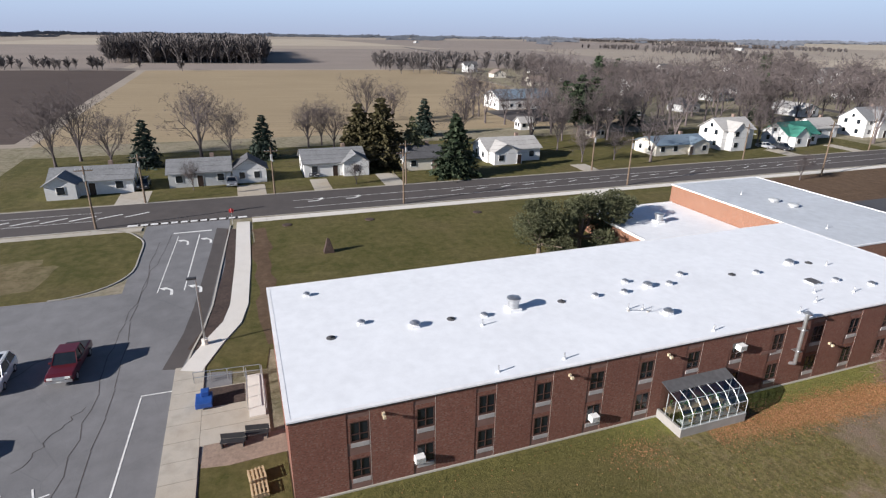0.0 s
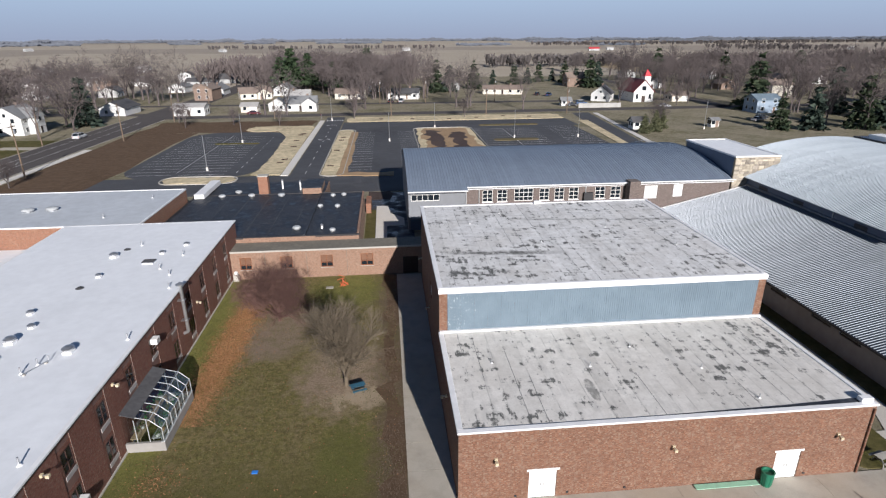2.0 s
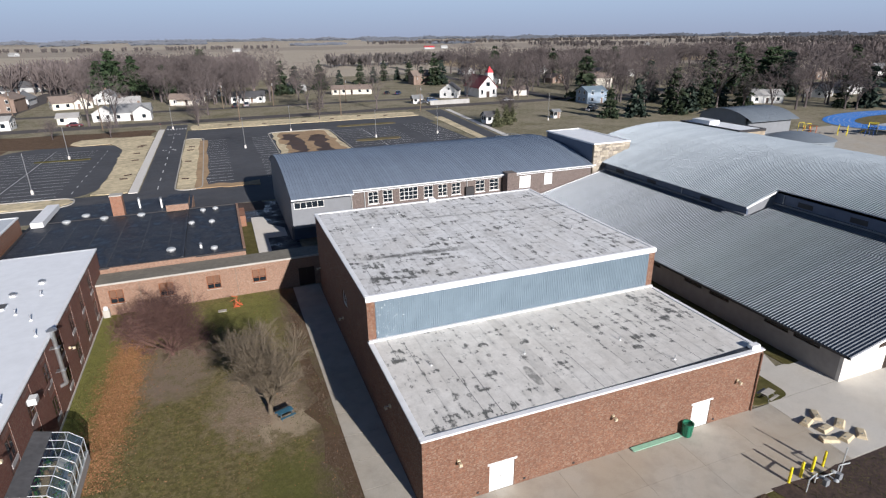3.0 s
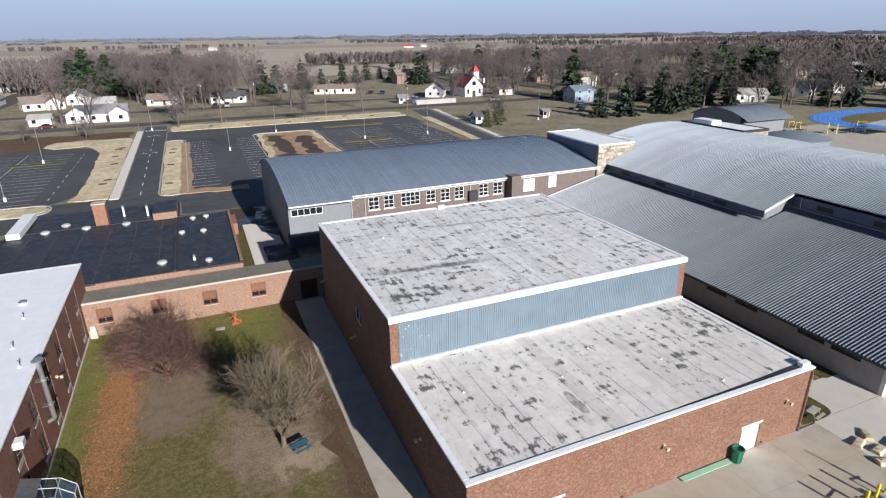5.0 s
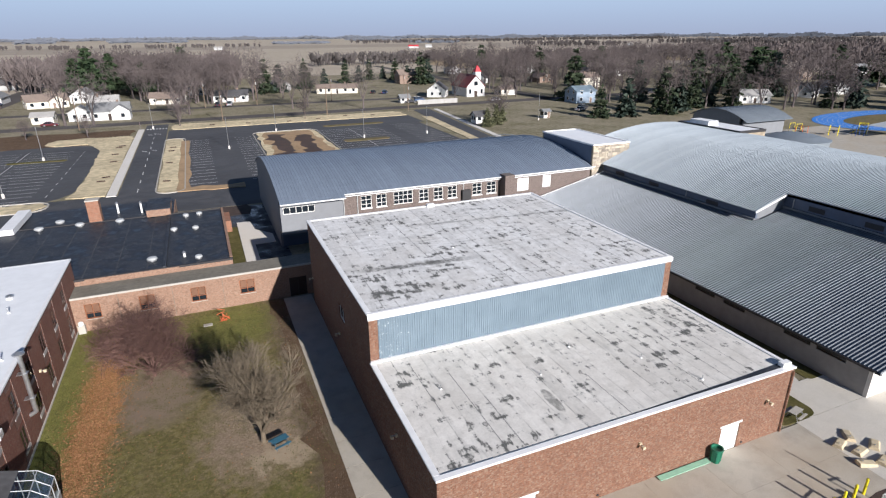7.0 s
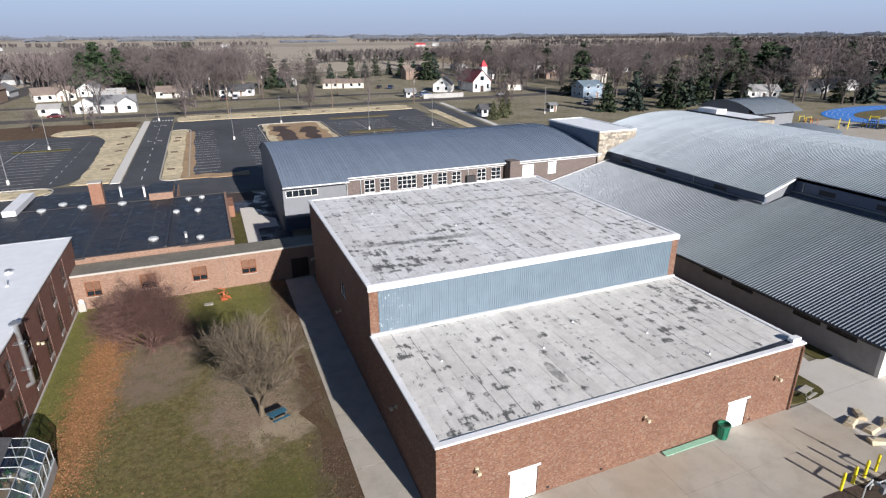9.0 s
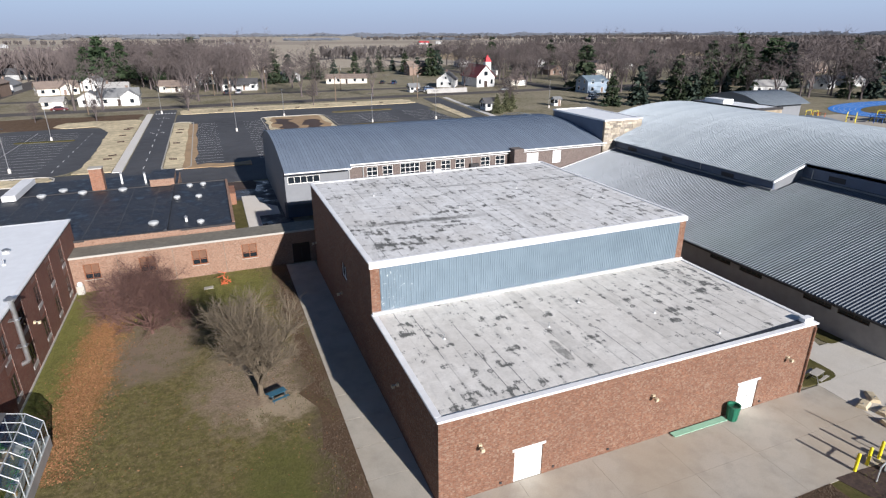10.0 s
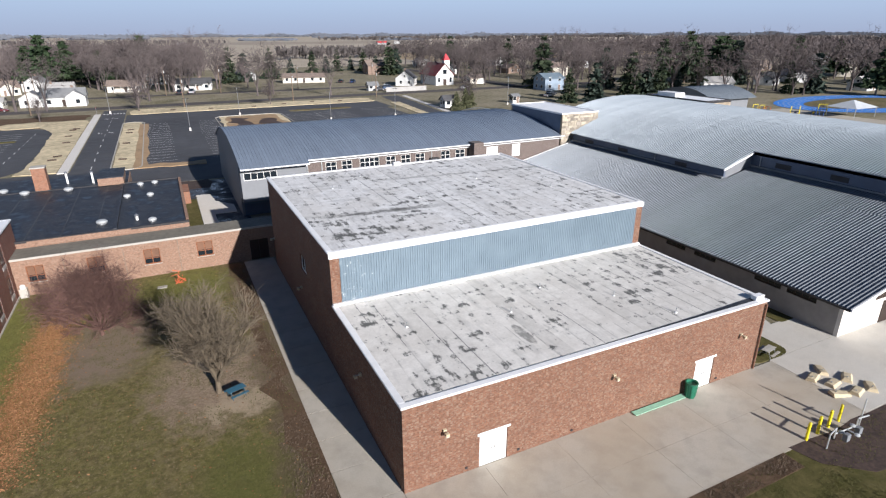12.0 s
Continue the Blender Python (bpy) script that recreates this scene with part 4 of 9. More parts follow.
solid("low_brick_wall", bm, "brick_orange", "low orange brick wall beside the entrance walk", "garden wall")

# drives and car parks to the north
slab("parking_lot", rect(-60, 71, 58, 85), 0, 0.05, "asphalt_new", "new black asphalt drive", "road")
slab("parking_lot", rect(-23.0, 84, -17.2, 168), 0, 0.052, "asphalt_new", "new black asphalt entrance lane", "road")
slab("parking_lot", rounded(-56.5, 84, -30, 140, 9), 0, 0.054, "asphalt_new", "new black asphalt car park with white bays", "parking lot")
slab("parking_lot", rect(-14, 85, 5.0, 152), 0, 0.053, "asphalt_new", "new black asphalt car park with white bays", "parking lot")
slab("parking_lot", rounded(19.5, 84, 52, 152, 6), 0, 0.055, "asphalt_new", "new black asphalt car park with islands", "parking lot")
slab("parking_lot", rect(-16.9, 141, 54, 155.5), 0, 0.051, "asphalt_new", "black asphalt aisle along the straw verge", "parking lot")
slab("parking_lot", [(52, 85), (58, 85), (66, 167.5), (60, 167.5)], 0, 0.056, "asphalt_new", "black asphalt exit lane", "road")
slab("straw_verge", ragged([(-30.5, 86.6), (-24.9, 86.2), (-24.9, 146), (-38.0, 146), (-33.5, 139), (-30.8, 131), (-30.0, 112), (-29.6, 98)], 0.5, 2), 0, 0.17, "straw", "straw-mulched island beside the entrance lane", "verge")
slab("pavement", rect(-24.7, 85.5, -23.2, 160), 0, 0.17, "concrete_white", "white concrete walk along the entrance lane", "pavement")
slab("straw_verge", ragged(rounded(-44, 140.5, -25, 150, 4), 1.3, 3), 0, 0.165, "straw", "straw-mulched verge round the car park", "verge")
slab("straw_verge", ragged(rounded(-16.9, 84.5, -12.9, 140, 1.9), 0.5, 4), 0, 0.17, "straw", "straw-mulched island beside the entrance lane", "verge")
slab("soil_bank", ragged(rect(-13.7, 86, -11.6, 136), 0.7, 5), 0, 0.175, "clay", "bare orange soil along the car park's edge", "verge")
slab("soil_bank", ragged(rect(-13.6, 83.8, -2.5, 86.2), 1.6, 6), 0, 0.174, "clay", "bare orange soil at the car park's corner", "verge")
slab("straw_verge", ragged(rounded(4.5, 104, 20.5, 141, 2.5), 1.3, 7), 0, 0.15, "straw", "straw-edged basin between the car parks", "verge")
slab("soil_bank", ragged(rounded(5.8, 106, 19.3, 139.5, 2.0), 1.6, 8), 0, 0.155, "clay", "bare soil round the rain basin", "verge")
slab("rain_basin", ragged(rounded(7.5, 108, 11.2, 136, 1.6), 3.0, 9), 0, 0.16, "mud", "dark wet mud in the rain basin", "basin")
slab("rain_basin", ragged(rounded(13.4, 107.6, 17.2, 132, 1.6), 3.0, 10), 0, 0.16, "mud", "dark wet mud in the rain basin", "basin")
slab("straw_verge", ragged(rounded(-16.5, 156, 54, 166.5, 3.0), 1.3, 11), 0, 0.15, "straw", "wide straw-mulched verge along the cross street", "verge")
slab("straw_verge", [(53.0, 96), (55.2, 96), (59.6, 150), (56.5, 150)], 0, 0.16, "straw", "straw-mulched verge beside the exit lane", "verge")
slab("pavement", [(59.4, 90), (61.0, 90), (68.6, 166), (67.0, 166)], 0, 0.15, "concrete_white", "pale concrete walk beside the exit lane", "pavement")
slab("straw_verge", ragged(rounded(-46, 80.5, -33, 85.5, 2.2), 1.3, 12), 0, 0.16, "straw", "straw-mulched island with a pale kerb", "verge")
slab("soil_bank", ragged(rect(-74.0, 58, -57, 140), 1.6, 13), 0, 0.055, "brown_soil", "bare brown soil beside the car park", "verge")
slab("soil_bank", ragged(rect(-74.0, 140, -26, 161), 1.6, 14), 0, 0.056, "brown_soil", "bare brown soil along the back street", "verge")
slab("lawn", rounded(24, 118, 36, 121, 1.4), 0, 0.16, "verge_dry", "grassy island in the car park", "verge")
slab("lawn", rounded(24, 143, 42, 146, 1.4), 0, 0.16, "verge_dry", "grassy island in the car park", "verge")
slab("lawn", rounded(-47, 121, -36, 122.6, 0.7), 0, 0.16, "lawn", "long grassy island in the car park", "verge")

for outline in (rounded(-46.5, 80.0, -32.5, 86.0, 2.6), rounded(-17.2, 84.1, -12.5, 140.4, 2.1), rounded(4.0, 103.5, 21.0, 141.5, 2.8)):
    kerb(outline + outline[:1], 0.19, 0.2)

rng = random.Random(64)
for x0, x1, y0, y1, n in ((-28.0, -25.4, 92, 142, 6), (-16.4, -13.8, 92, 136, 4), (-8, 44, 158, 165, 6)):
    for k in range(n):
        x, y = rng.uniform(x0 + 0.8, x1 - 0.8), y0 + (y1 - y0) * (k + rng.random()) / n
        if y0 > 150:
            x, y = x0 + (x1 - x0) * (k + rng.random()) / n, rng.uniform(y0, y1)
        bm = bmesh.new()
        a = rng.uniform(-0.4, 0.4)
        px, py = site(x, y)
        tube(bm, (px - 0.7 * math.cos(a), py - 0.7 * math.sin(a), 0.25), (px + 0.7 * math.cos(a), py + 0.7 * math.sin(a), 0.25), 0.15, sides=8)
        solid("straw_wattle", bm, "mulch", "dark erosion wattle lying across the straw mulch", "wattle", group="straw wattles")


def bays(x0, x1, ys, length, name_label):
    bm = bmesh.new()
    for x in (x0, x1):
        for y in ys:
            dash(bm, x, y, length, 0.13, 0, 0.062)
    return solid("bay_marking", bm, "line_white", name_label, "road marking", "structure")


bays(-50.5, -40.5, [88 + 2.75 * k for k in range(17)], 9.0, "white parking bay lines")
bays(-9.5, 1.8, [89 + 2.75 * k for k in range(18)], 5.2, "white parking bay lines")
bays(25.5, 34.5, [88 + 2.75 * k for k in range(19)], 8.5, "white parking bay lines")
bays(45.0, 49.0, [90 + 2.75 * k for k in range(19)], 5.0, "white parking bay lines")
bm = bmesh.new()
dash(bm, -45.5, 112, 0.13, 48, 0, 0.063), dash(bm, 30, 114, 0.13, 52, 0, 0.063)
for k in range(10):
    dash(bm, -20.1, 88 + 7.0 * k, 0.12, 2.6, 0, 0.0625), dash(bm, -34.0, 90 + 4.5 * k, 0.12, 1.6, 0, 0.0625)
for y in (126, 150):
    arrow(bm, -18.8, y, radians(90), 0.064, 1.5), arrow(bm, -21.6, y, radians(-90), 0.064, 1.5)
for k in range(7):
    dash(bm, -42.5 + 0.7 * k, 86.2, 2.2, 0.12, radians(60), 0.063), dash(bm, -22.4 + 0.8 * k, 160, 0.4, 1.8, 0, 0.063)
solid("road_marking", bm, "line_white", "white lane dashes and arrows in the car park", "road marking", "structure")

# ---- the school: classroom wing ----
def glazed(parent, axis, c, u0, u1, z0, z1, frame_mat="frame_dark", cols=2, split=None, face=1, blind=False, depth=0.08, label="", bars=None):
    """A window in an opening of a wall along axis, at c; face: the way it looks along the other axis."""
    def b(bm, ua, ub, ca, cb, za, zb):
        ca, cb = min(ca, cb), max(ca, cb)
        box(bm, ua, ca, za, ub, cb, zb) if axis == "x" else box(bm, ca, ua, za, cb, ub, zb)
    f = bmesh.new()
    t = 0.07
    b(f, u0, u0 + t, c - depth / 2, c + depth / 2, z0, z1), b(f, u1 - t, u1, c - depth / 2, c + depth / 2, z0, z1)
    b(f, u0 + t, u1 - t, c - depth / 2, c + depth / 2, z0, z0 + t), b(f, u0 + t, u1 - t, c - depth / 2, c + depth / 2, z1 - t, z1)
    win = part("window", f, frame_mat, parent, label)
    zs = sorted([z0 + t, *(bars or ([split] if split else [])), z1 - t])
    step = (u1 - u0 - 2 * t) / cols
    for i in range(1, cols):
        m = bmesh.new()
        u = u0 + t + i * step
        b(m, u - 0.03, u + 0.03, c - depth / 2 + 0.01, c + depth / 2 - 0.01, zs[0], zs[-1])
        part("mullion", m, frame_mat, win)
    for z in zs[1:-1]:
        m = bmesh.new()
        b(m, u0 + t, u1 - t, c - depth / 2 + 0.013, c + depth / 2 - 0.013, z - 0.03, z + 0.03)
        part("transom", m, frame_mat, win)
    for k, (za, zb) in enumerate(zip(zs, zs[1:])):
        m = bmesh.new()
        b(m, u0 + t, u1 - t, c - 0.006, c + 0.006, za + 0.03, zb - 0.03)
        part("pane", m, "dark_glass", win)
    if blind:
        m = bmesh.new()
        b(m, u0 + t, u1 - t, c - face * 0.10, c - face * 0.09, zs[-2], zs[-1])
        part("blind", m, "blind", win, "tan roller blind, half lowered")
    return win


def vent(x, y, z, kind="pipe"):
    """A roof fitting: a capped exhaust on a kerb, a hatch, a drum fan or a thin pipe."""
    if kind == "fan":
        v = thing("roof_fan", "squat galvanised exhaust fan on the flat roof", "roof vent", x, y, z, "roof fittings")
        m = bmesh.new(); box(m, x - 0.34, y - 0.34, z, x + 0.34, y + 0.34, z + 0.2); bevelled(m, 0.02); part("curb", m, "white_trim", v)
        m = bmesh.new(); lathe(m, [(0.24, 0.2), (0.24, 0.34), (0.46, 0.36), (0.46, 0.42), (0.25, 0.56), (0.08, 0.6)], x, y, z); part("cowl", m, "steel", v, smooth=False)
    elif kind == "drum":
        v = thing("roof_ventilator", "large galvanised drum ventilator on the flat roof", "roof vent", x, y, z, "roof fittings")
        m = bmesh.new(); box(m, x - 0.62, y - 0.62, z, x + 0.62, y + 0.62, z + 0.25); bevelled(m, 0.02); part("curb", m, "white_trim", v)
        m = bmesh.new(); lathe(m, [(0.52, 0.25), (0.52, 0.95), (0.62, 0.98), (0.62, 1.12)], x, y, z, 20); part("drum", m, "steel", v)
        m = bmesh.new(); lathe(m, [(0.66, 1.12), (0.66, 1.22), (0.42, 1.32), (0.05, 1.36)], x, y, z, 20); part("cap", m, "steel", v)
    elif kind == "hatch":
        v = thing("roof_hatch", "low dark hatch on the flat roof", "roof hatch", x, y, z, "roof fittings")
        m = bmesh.new(); box(m, x - 0.5, y - 0.42, z, x + 0.5, y + 0.42, z + 0.16); part("curb", m, "grey_roof", v)
        m = bmesh.new(); box(m, x - 0.54, y - 0.46, z + 0.16, x + 0.54, y + 0.46, z + 0.22); bevelled(m, 0.015); part("lid", m, "shingle_dark", v)
    elif kind == "drain":
        v = thing("roof_drain", "low dark drain strainer on the flat roof", "roof drain", x, y, z, "roof fittings")
        m = bmesh.new(); lathe(m, [(0.34, 0.0), (0.34, 0.03), (0.22, 0.05)], x, y, z, 14); part("flange", m, "shingle_dark", v)
        m = bmesh.new(); lathe(m, [(0.15, 0.05), (0.14, 0.14), (0.05, 0.17)], x, y, z, 10); part("strainer", m, "plastic_dark", v)
    elif kind == "dome":
        v = thing("roof_dome", "pale spun-metal dome vent on the black roof", "roof vent", x, y, z, "roof fittings")
        m = bmesh.new(); lathe(m, [(0.44, 0.0), (0.44, 0.16)], x, y, z, 14); part("curb", m, "steel", v)
        m = bmesh.new(); lathe(m, [(0.52, 0.16), (0.52, 0.24), (0.42, 0.36), (0.16, 0.43)], x, y, z, 16); part("dome", m, "alum", v)
    else:
        v = thing("vent_pipe", "thin white vent pipe on the flat roof", "vent pipe", x, y, z, "roof fittings")
        m = bmesh.new(); lathe(m, [(0.16, 0.0), (0.08, 0.08), (0.065, 0.1)], x, y, z, 10); part("flashing", m, "white_trim", v)
        m = bmesh.new(); tube(m, (x, y, z + 0.1), (x, y, z + 0.5), 0.05, sides=8); part("pipe", m, "steel", v)
    return v


def cap_edge(parent, x0, y0, x1, y1, z, material, out=0.06, drop=0.2, rise=0.06, width=0.22, name="coping"):
    """Metal edge strips round a flat roof, four lengths butted end to end."""
    for a in ((x0 - out, y0 - out, x1 + out, y0 - out + width), (x0 - out, y1 + out - width, x1 + out, y1 + out),
              (x0 - out, y0 - out + width, x0 - out + width, y1 + out - width), (x1 + out - width, y0 - out + width, x1 + out, y1 + out - width)):
        m = bmesh.new()
        box(m, a[0], a[1], z - drop, a[2], a[3], z + rise)
        part(name, m, material, parent)


WX0, WX1, WY0, WY1, WZ = -40.5, -21.7, -19.5, 39.5, 6.08
wing = thing("classroom_wing", "two-storey dark red brick classroom wing with a white flat roof", "school building", -30.8, 9, 0)
bay0, pitch, strip = -16.25, 4.14, 1.4
holes = [(bay0 + pitch * k, bay0 + pitch * k + strip, 0.12, 5.72) for k in range(13)]
m = bmesh.new()
wall_cells(m, "y", WX1 - 0.35, WX1, WY0, WY1, 0, WZ - 0.12, holes)
part("wall", m, "brick_wing", wing, "dark red brick wall with tall recessed window bays")
m = bmesh.new()
wall_cells(m, "y", WX0, WX0 + 0.35, WY0, WY1, 0, WZ - 0.12, holes)
part("wall", m, "brick_wing", wing)
m = bmesh.new()
wall_cells(m, "x", WY0, WY0 + 0.35, WX0 + 0.35, WX1 - 0.35, 0, WZ - 0.12, [(-33.0, -30.8, 0.13, 2.5)])
part("wall", m, "brick_wing", wing)
part_box("wall", "brick_wing", wing, WX0 + 0.35, WY1 - 0.35, 0, WX1 - 0.35, WY1, WZ - 0.12)
part_box("floor_slab", "inside", wing, WX0 + 0.36, WY0 + 0.36, 2.85, WX1 - 0.4, WY1 - 0.36, 3.05)
part_box("partition", "inside", wing, WX1 - 2.6, WY0 + 0.36, 0.02, WX1 - 2.5, WY1 - 0.36, 2.84)
part_box("partition", "inside", wing, WX1 - 2.6, WY0 + 0.36, 3.06, WX1 - 2.5, WY1 - 0.36, 5.9)
part_box("roof", "white_roof", wing, WX0 + 0.16, WY0 + 0.16, WZ - 0.12, WX1 - 0.16, WY1 - 0.16, WZ, label="white membrane flat roof")
cap_edge(wing, WX0, WY0, WX1, WY1, WZ, "white_trim", 0.1, 0.1, 0.012, 0.28)
cap_edge(wing, WX0, WY0, WX1, WY1, WZ - 0.1, "dark_trim", 0.06, 0.12, -0.002, 0.12, "drip_edge")
part_box("foundation", "kerb", wing, WX1 + 0.001, WY0, 0, WX1 + 0.10, WY1 - 3.6, 0.16, label="pale concrete footing")
rng = random.Random(3)
for k in range(13):
    a = bay0 + pitch * k
    for zs, zw in ((0.13, 0.95), (2.75, 3.65)):
        sp = part_box("spandrel", "spandrel", wing, WX1 - 0.11, a + 0.002, zs, WX1 - 0.03, a + strip - 0.002, zw)
        m = bmesh.new(); box(m, WX1 - 0.03, a + 0.24, zw - 0.36, WX1 + 0.005, a + strip - 0.04, zw - 0.06); part("sill", m, "sill_grey", sp)
        glazed(wing, "y", WX1 - 0.07, a + 0.22, a + strip - 0.02, zw + 0.004, zw + 1.45, "frame_brown", 2, zw + 0.55, 1, False, 0.1)
        part_box("header", "brick_wing", wing, WX1 - 0.11, a + 0.002, zw + 1.454, WX1 - 0.02, a + strip - 0.002, zw + 1.748)
        part_box("jamb", "brick_wing", wing, WX1 - 0.122, a + 0.002, zw + 0.004, WX1 - 0.02, a + 0.218, zw + 1.452)
    part_box("header", "spandrel", wing, WX1 - 0.11, a + 0.002, 5.405, WX1 - 0.03, a + strip - 0.002, 5.715)
    part_box("header", "spandrel", wing, WX1 - 0.11, a + 0.002, 2.702, WX1 - 0.03, a + strip - 0.002, 2.748)
    # Pale strip paints in the sunlit edge at the side of each bay.
    part_box("bay_trim", "kerb", wing, WX1 + 0.001, a + strip + 0.005, 0.17, WX1 + 0.006, a + strip + 0.03, 5.85)
door = part_box("door", "frame_dark", wing, -32.95, WY0 + 0.1, 0.13, -31.92, WY0 + 0.16, 2.45, label="dark steel double door")
part_box("door_leaf", "frame_dark", wing, -31.88, WY0 + 0.1, 0.13, -30.85, WY0 + 0.16, 2.45)
part_box("plaque", "spandrel", wing, WX1 + 0.001, 16.0, 3.5, WX1 + 0.03, 17.6, 3.75, label="faded grey wall plaque")
for x, y in ((-37.9, -16.5), (-31.7, -13.2), (-29.9, -3.9), (-30.2, 6.4), (-30.1, 9.2), (-30.3, 14.1), (-31.7, 16.5), (-31.9, 10.6), (-29.8, 23.6), (-26.2, 29.1), (-24.6, 31.4)):
    vent(x, y, WZ, "fan").scale = (0.62, 0.62, 0.62)
vent(-30.3, -1.2, WZ, "drum").scale = (0.85, 0.85, 0.85)
for x, y in ((-30.0, -9.5), (-30.5, 11.9), (-30.6, 28.6), (-25.7, 10.1)):
    v = vent(x, y, WZ, "fan")
    v.scale = (0.9, 0.9, 0.9)
for x, y in ((-30.3, -15.7), (-30.3, -6.5), (-30.3, 3.2), (-30.3, 21.2), (-30.2, 30.7)):
    vent(x, y, WZ, "drain")
vent(-26.6, 26.7, WZ, "hatch")
for x, y in ((-22.5, -6.1), (-22.5, -1.2), (-22.4, 11.5), (-26.9, 8.6), (-27.4, 7.6), (-25.0, 25.0), (-23.6, 23.4), (-28.6, -4.6), (-24.0, 28.4), (-22.6, 20.4), (-29.2, 31.8)):
    vent(x, y, WZ, "pipe")
antenna = thing("roof_conduit", "thin bent steel conduit on short feet", "conduit", -27.2, 8.0, WZ)
m = bmesh.new(); tube(m, (-27.2, 7.2, WZ + 0.12), (-26.4, 9.0, WZ + 0.12), 0.03); tube(m, (-26.4, 9.0, WZ + 0.12), (-26.4, 9.0, WZ + 0.5), 0.03); part("pipe", m, "steel", antenna)
for p in ((-27.1, 7.4), (-26.5, 8.8)):
    part_box("foot", "kerb", antenna, p[0] - 0.08, p[1] - 0.08, WZ, p[0] + 0.08, p[1] + 0.08, WZ + 0.09)


def wall_unit(y, z):
    """A window air conditioner hung on the wing's wall."""
    u = thing("air_conditioner", "white boxy window air conditioner on the brick wall", "air conditioner", WX1, y, z, "wall air conditioners")
    m = bmesh.new(); box(m, WX1 - 0.2, y, z, WX1 + 0.42, y + 0.66, z + 0.44); bevelled(m, 0.025); b = part("casing", m, "white_paint", u)
    for k in range(5):
        part_box("louvre", "steel", b, WX1 + 0.421, y + 0.06, z + 0.06 + 0.07 * k, WX1 + 0.432, y + 0.6, z + 0.095 + 0.07 * k)
    m = bmesh.new(); tube(m, (WX1 + 0.36, y + 0.1, z), (WX1, y + 0.1, z - 0.4), 0.02); part("bracket", m, "steel", u)
    m = bmesh.new(); tube(m, (WX1 + 0.36, y + 0.56, z), (WX1, y + 0.56, z - 0.4), 0.02); part("bracket", m, "steel", u)


for y, z in ((-12.1, 1.25), (0.75, 1.2), (13.3, 4.55)):
    wall_unit(y, z)


def wall_lamp(x, y, z, nx, ny, kind="flood"):
    """A small flood lamp or camera on a short arm."""
    u = thing("wall_lamp", "small tan flood lamp on a short bracket on the wall", "wall lamp", x, y, z, "wall lamps")
    m = bmesh.new(); box(m, x - 0.09, y - 0.09, z - 0.09, x + 0.09, y + 0.09, z + 0.09); part("base", m, "block_tan", u)
    m = bmesh.new(); tube(m, (x, y, z), (x + 0.3 * nx, y + 0.3 * ny, z + 0.02), 0.03); part("arm", m, "steel", u)
    m = bmesh.new(); box(m, x + 0.3 * nx - 0.1, y + 0.3 * ny - 0.1, z - 0.14, x + 0.3 * nx + 0.1, y + 0.3 * ny + 0.1, z + 0.03); bevelled(m, 0.02); h = part("lamp_head", m, "block_tan", u)
    part_box("lens", "lens", h, x + 0.3 * nx - 0.08, y + 0.3 * ny - 0.09, z - 0.155, x + 0.3 * nx + 0.08, y + 0.3 * ny + 0.09, z - 0.141)


for y in (-14.0, -1.2, 6.9, 23.5):
    wall_lamp(WX1 + 0.05, y, 5.35 if y < 10 else 3.2, 1, 0)
duct = thing("exhaust_duct", "tall round galvanised duct up the brick wall", "duct", WX1 + 0.45, 19.5, 2.0)
m = bmesh.new(); tube(m, (WX1 + 0.4, 19.5, 2.3), (WX1 + 0.4, 19.5, 6.7), 0.15, sides=12); part("pipe", m, "steel", duct)
m = bmesh.new(); lathe(m, [(0.36, 0.0), (0.36, 0.08), (0.08, 0.26)], WX1 + 0.4, 19.5, 6.72, 14); part("cap", m, "steel", duct)
m = bmesh.new(); tube(m, (WX1 + 0.4, 19.5, 2.3), (WX1 - 0.05, 19.5, 2.1), 0.145, sides=12); part("elbow", m, "steel", duct)
for z in (3.4, 5.3):
    m = bmesh.new(); box(m, WX1 - 0.03, 19.27, z, WX1 + 0.62, 19.73, z + 0.05); part("strap", m, "steel", duct)

# lean-to greenhouse against the wing
green = thing("greenhouse", "white-framed lean-to glass greenhouse on a low brick base", "greenhouse", -20.4, 9.7, 0)
GX0, GX1, GY0, GY1 = WX1 + 0.05, -19.1, 6.7, 12.6
for a in ((GX0, GY0, GX1, GY0 + 0.2), (GX0, GY1 - 0.2, GX1, GY1), (GX1 - 0.2, GY0 + 0.2, GX1, GY1 - 0.2)):
    m = bmesh.new(); box(m, a[0], a[1], 0, a[2], a[3], 0.75); part("base_wall", m, "wall_block", green)
part_box("sill", "alum", green, GX1 - 0.22, GY0, 0.75, GX1 + 0.02, GY1, 0.80)
prof = [(GX1 - 0.05, 0.80), (GX1 - 0.05, 1.85), (GX1 - 0.75, 2.55), (GX0 + 0.05, 3.05)]
bays_n = 7
for k in range(bays_n + 1):
    y = GY0 + 0.05 + (GY1 - GY0 - 0.1) * k / bays_n
    m = bmesh.new()
    for a, b in zip(prof, prof[1:]):
        tube(m, (a[0], y, a[1]), (b[0], y, b[1]), 0.026, sides=6)
    part("rib", m, "alum", green)
for (x, z) in prof:
    m = bmesh.new(); tube(m, (x, GY0 + 0.05, z), (x, GY1 - 0.05, z), 0.028, sides=6); part("rail", m, "alum", green)
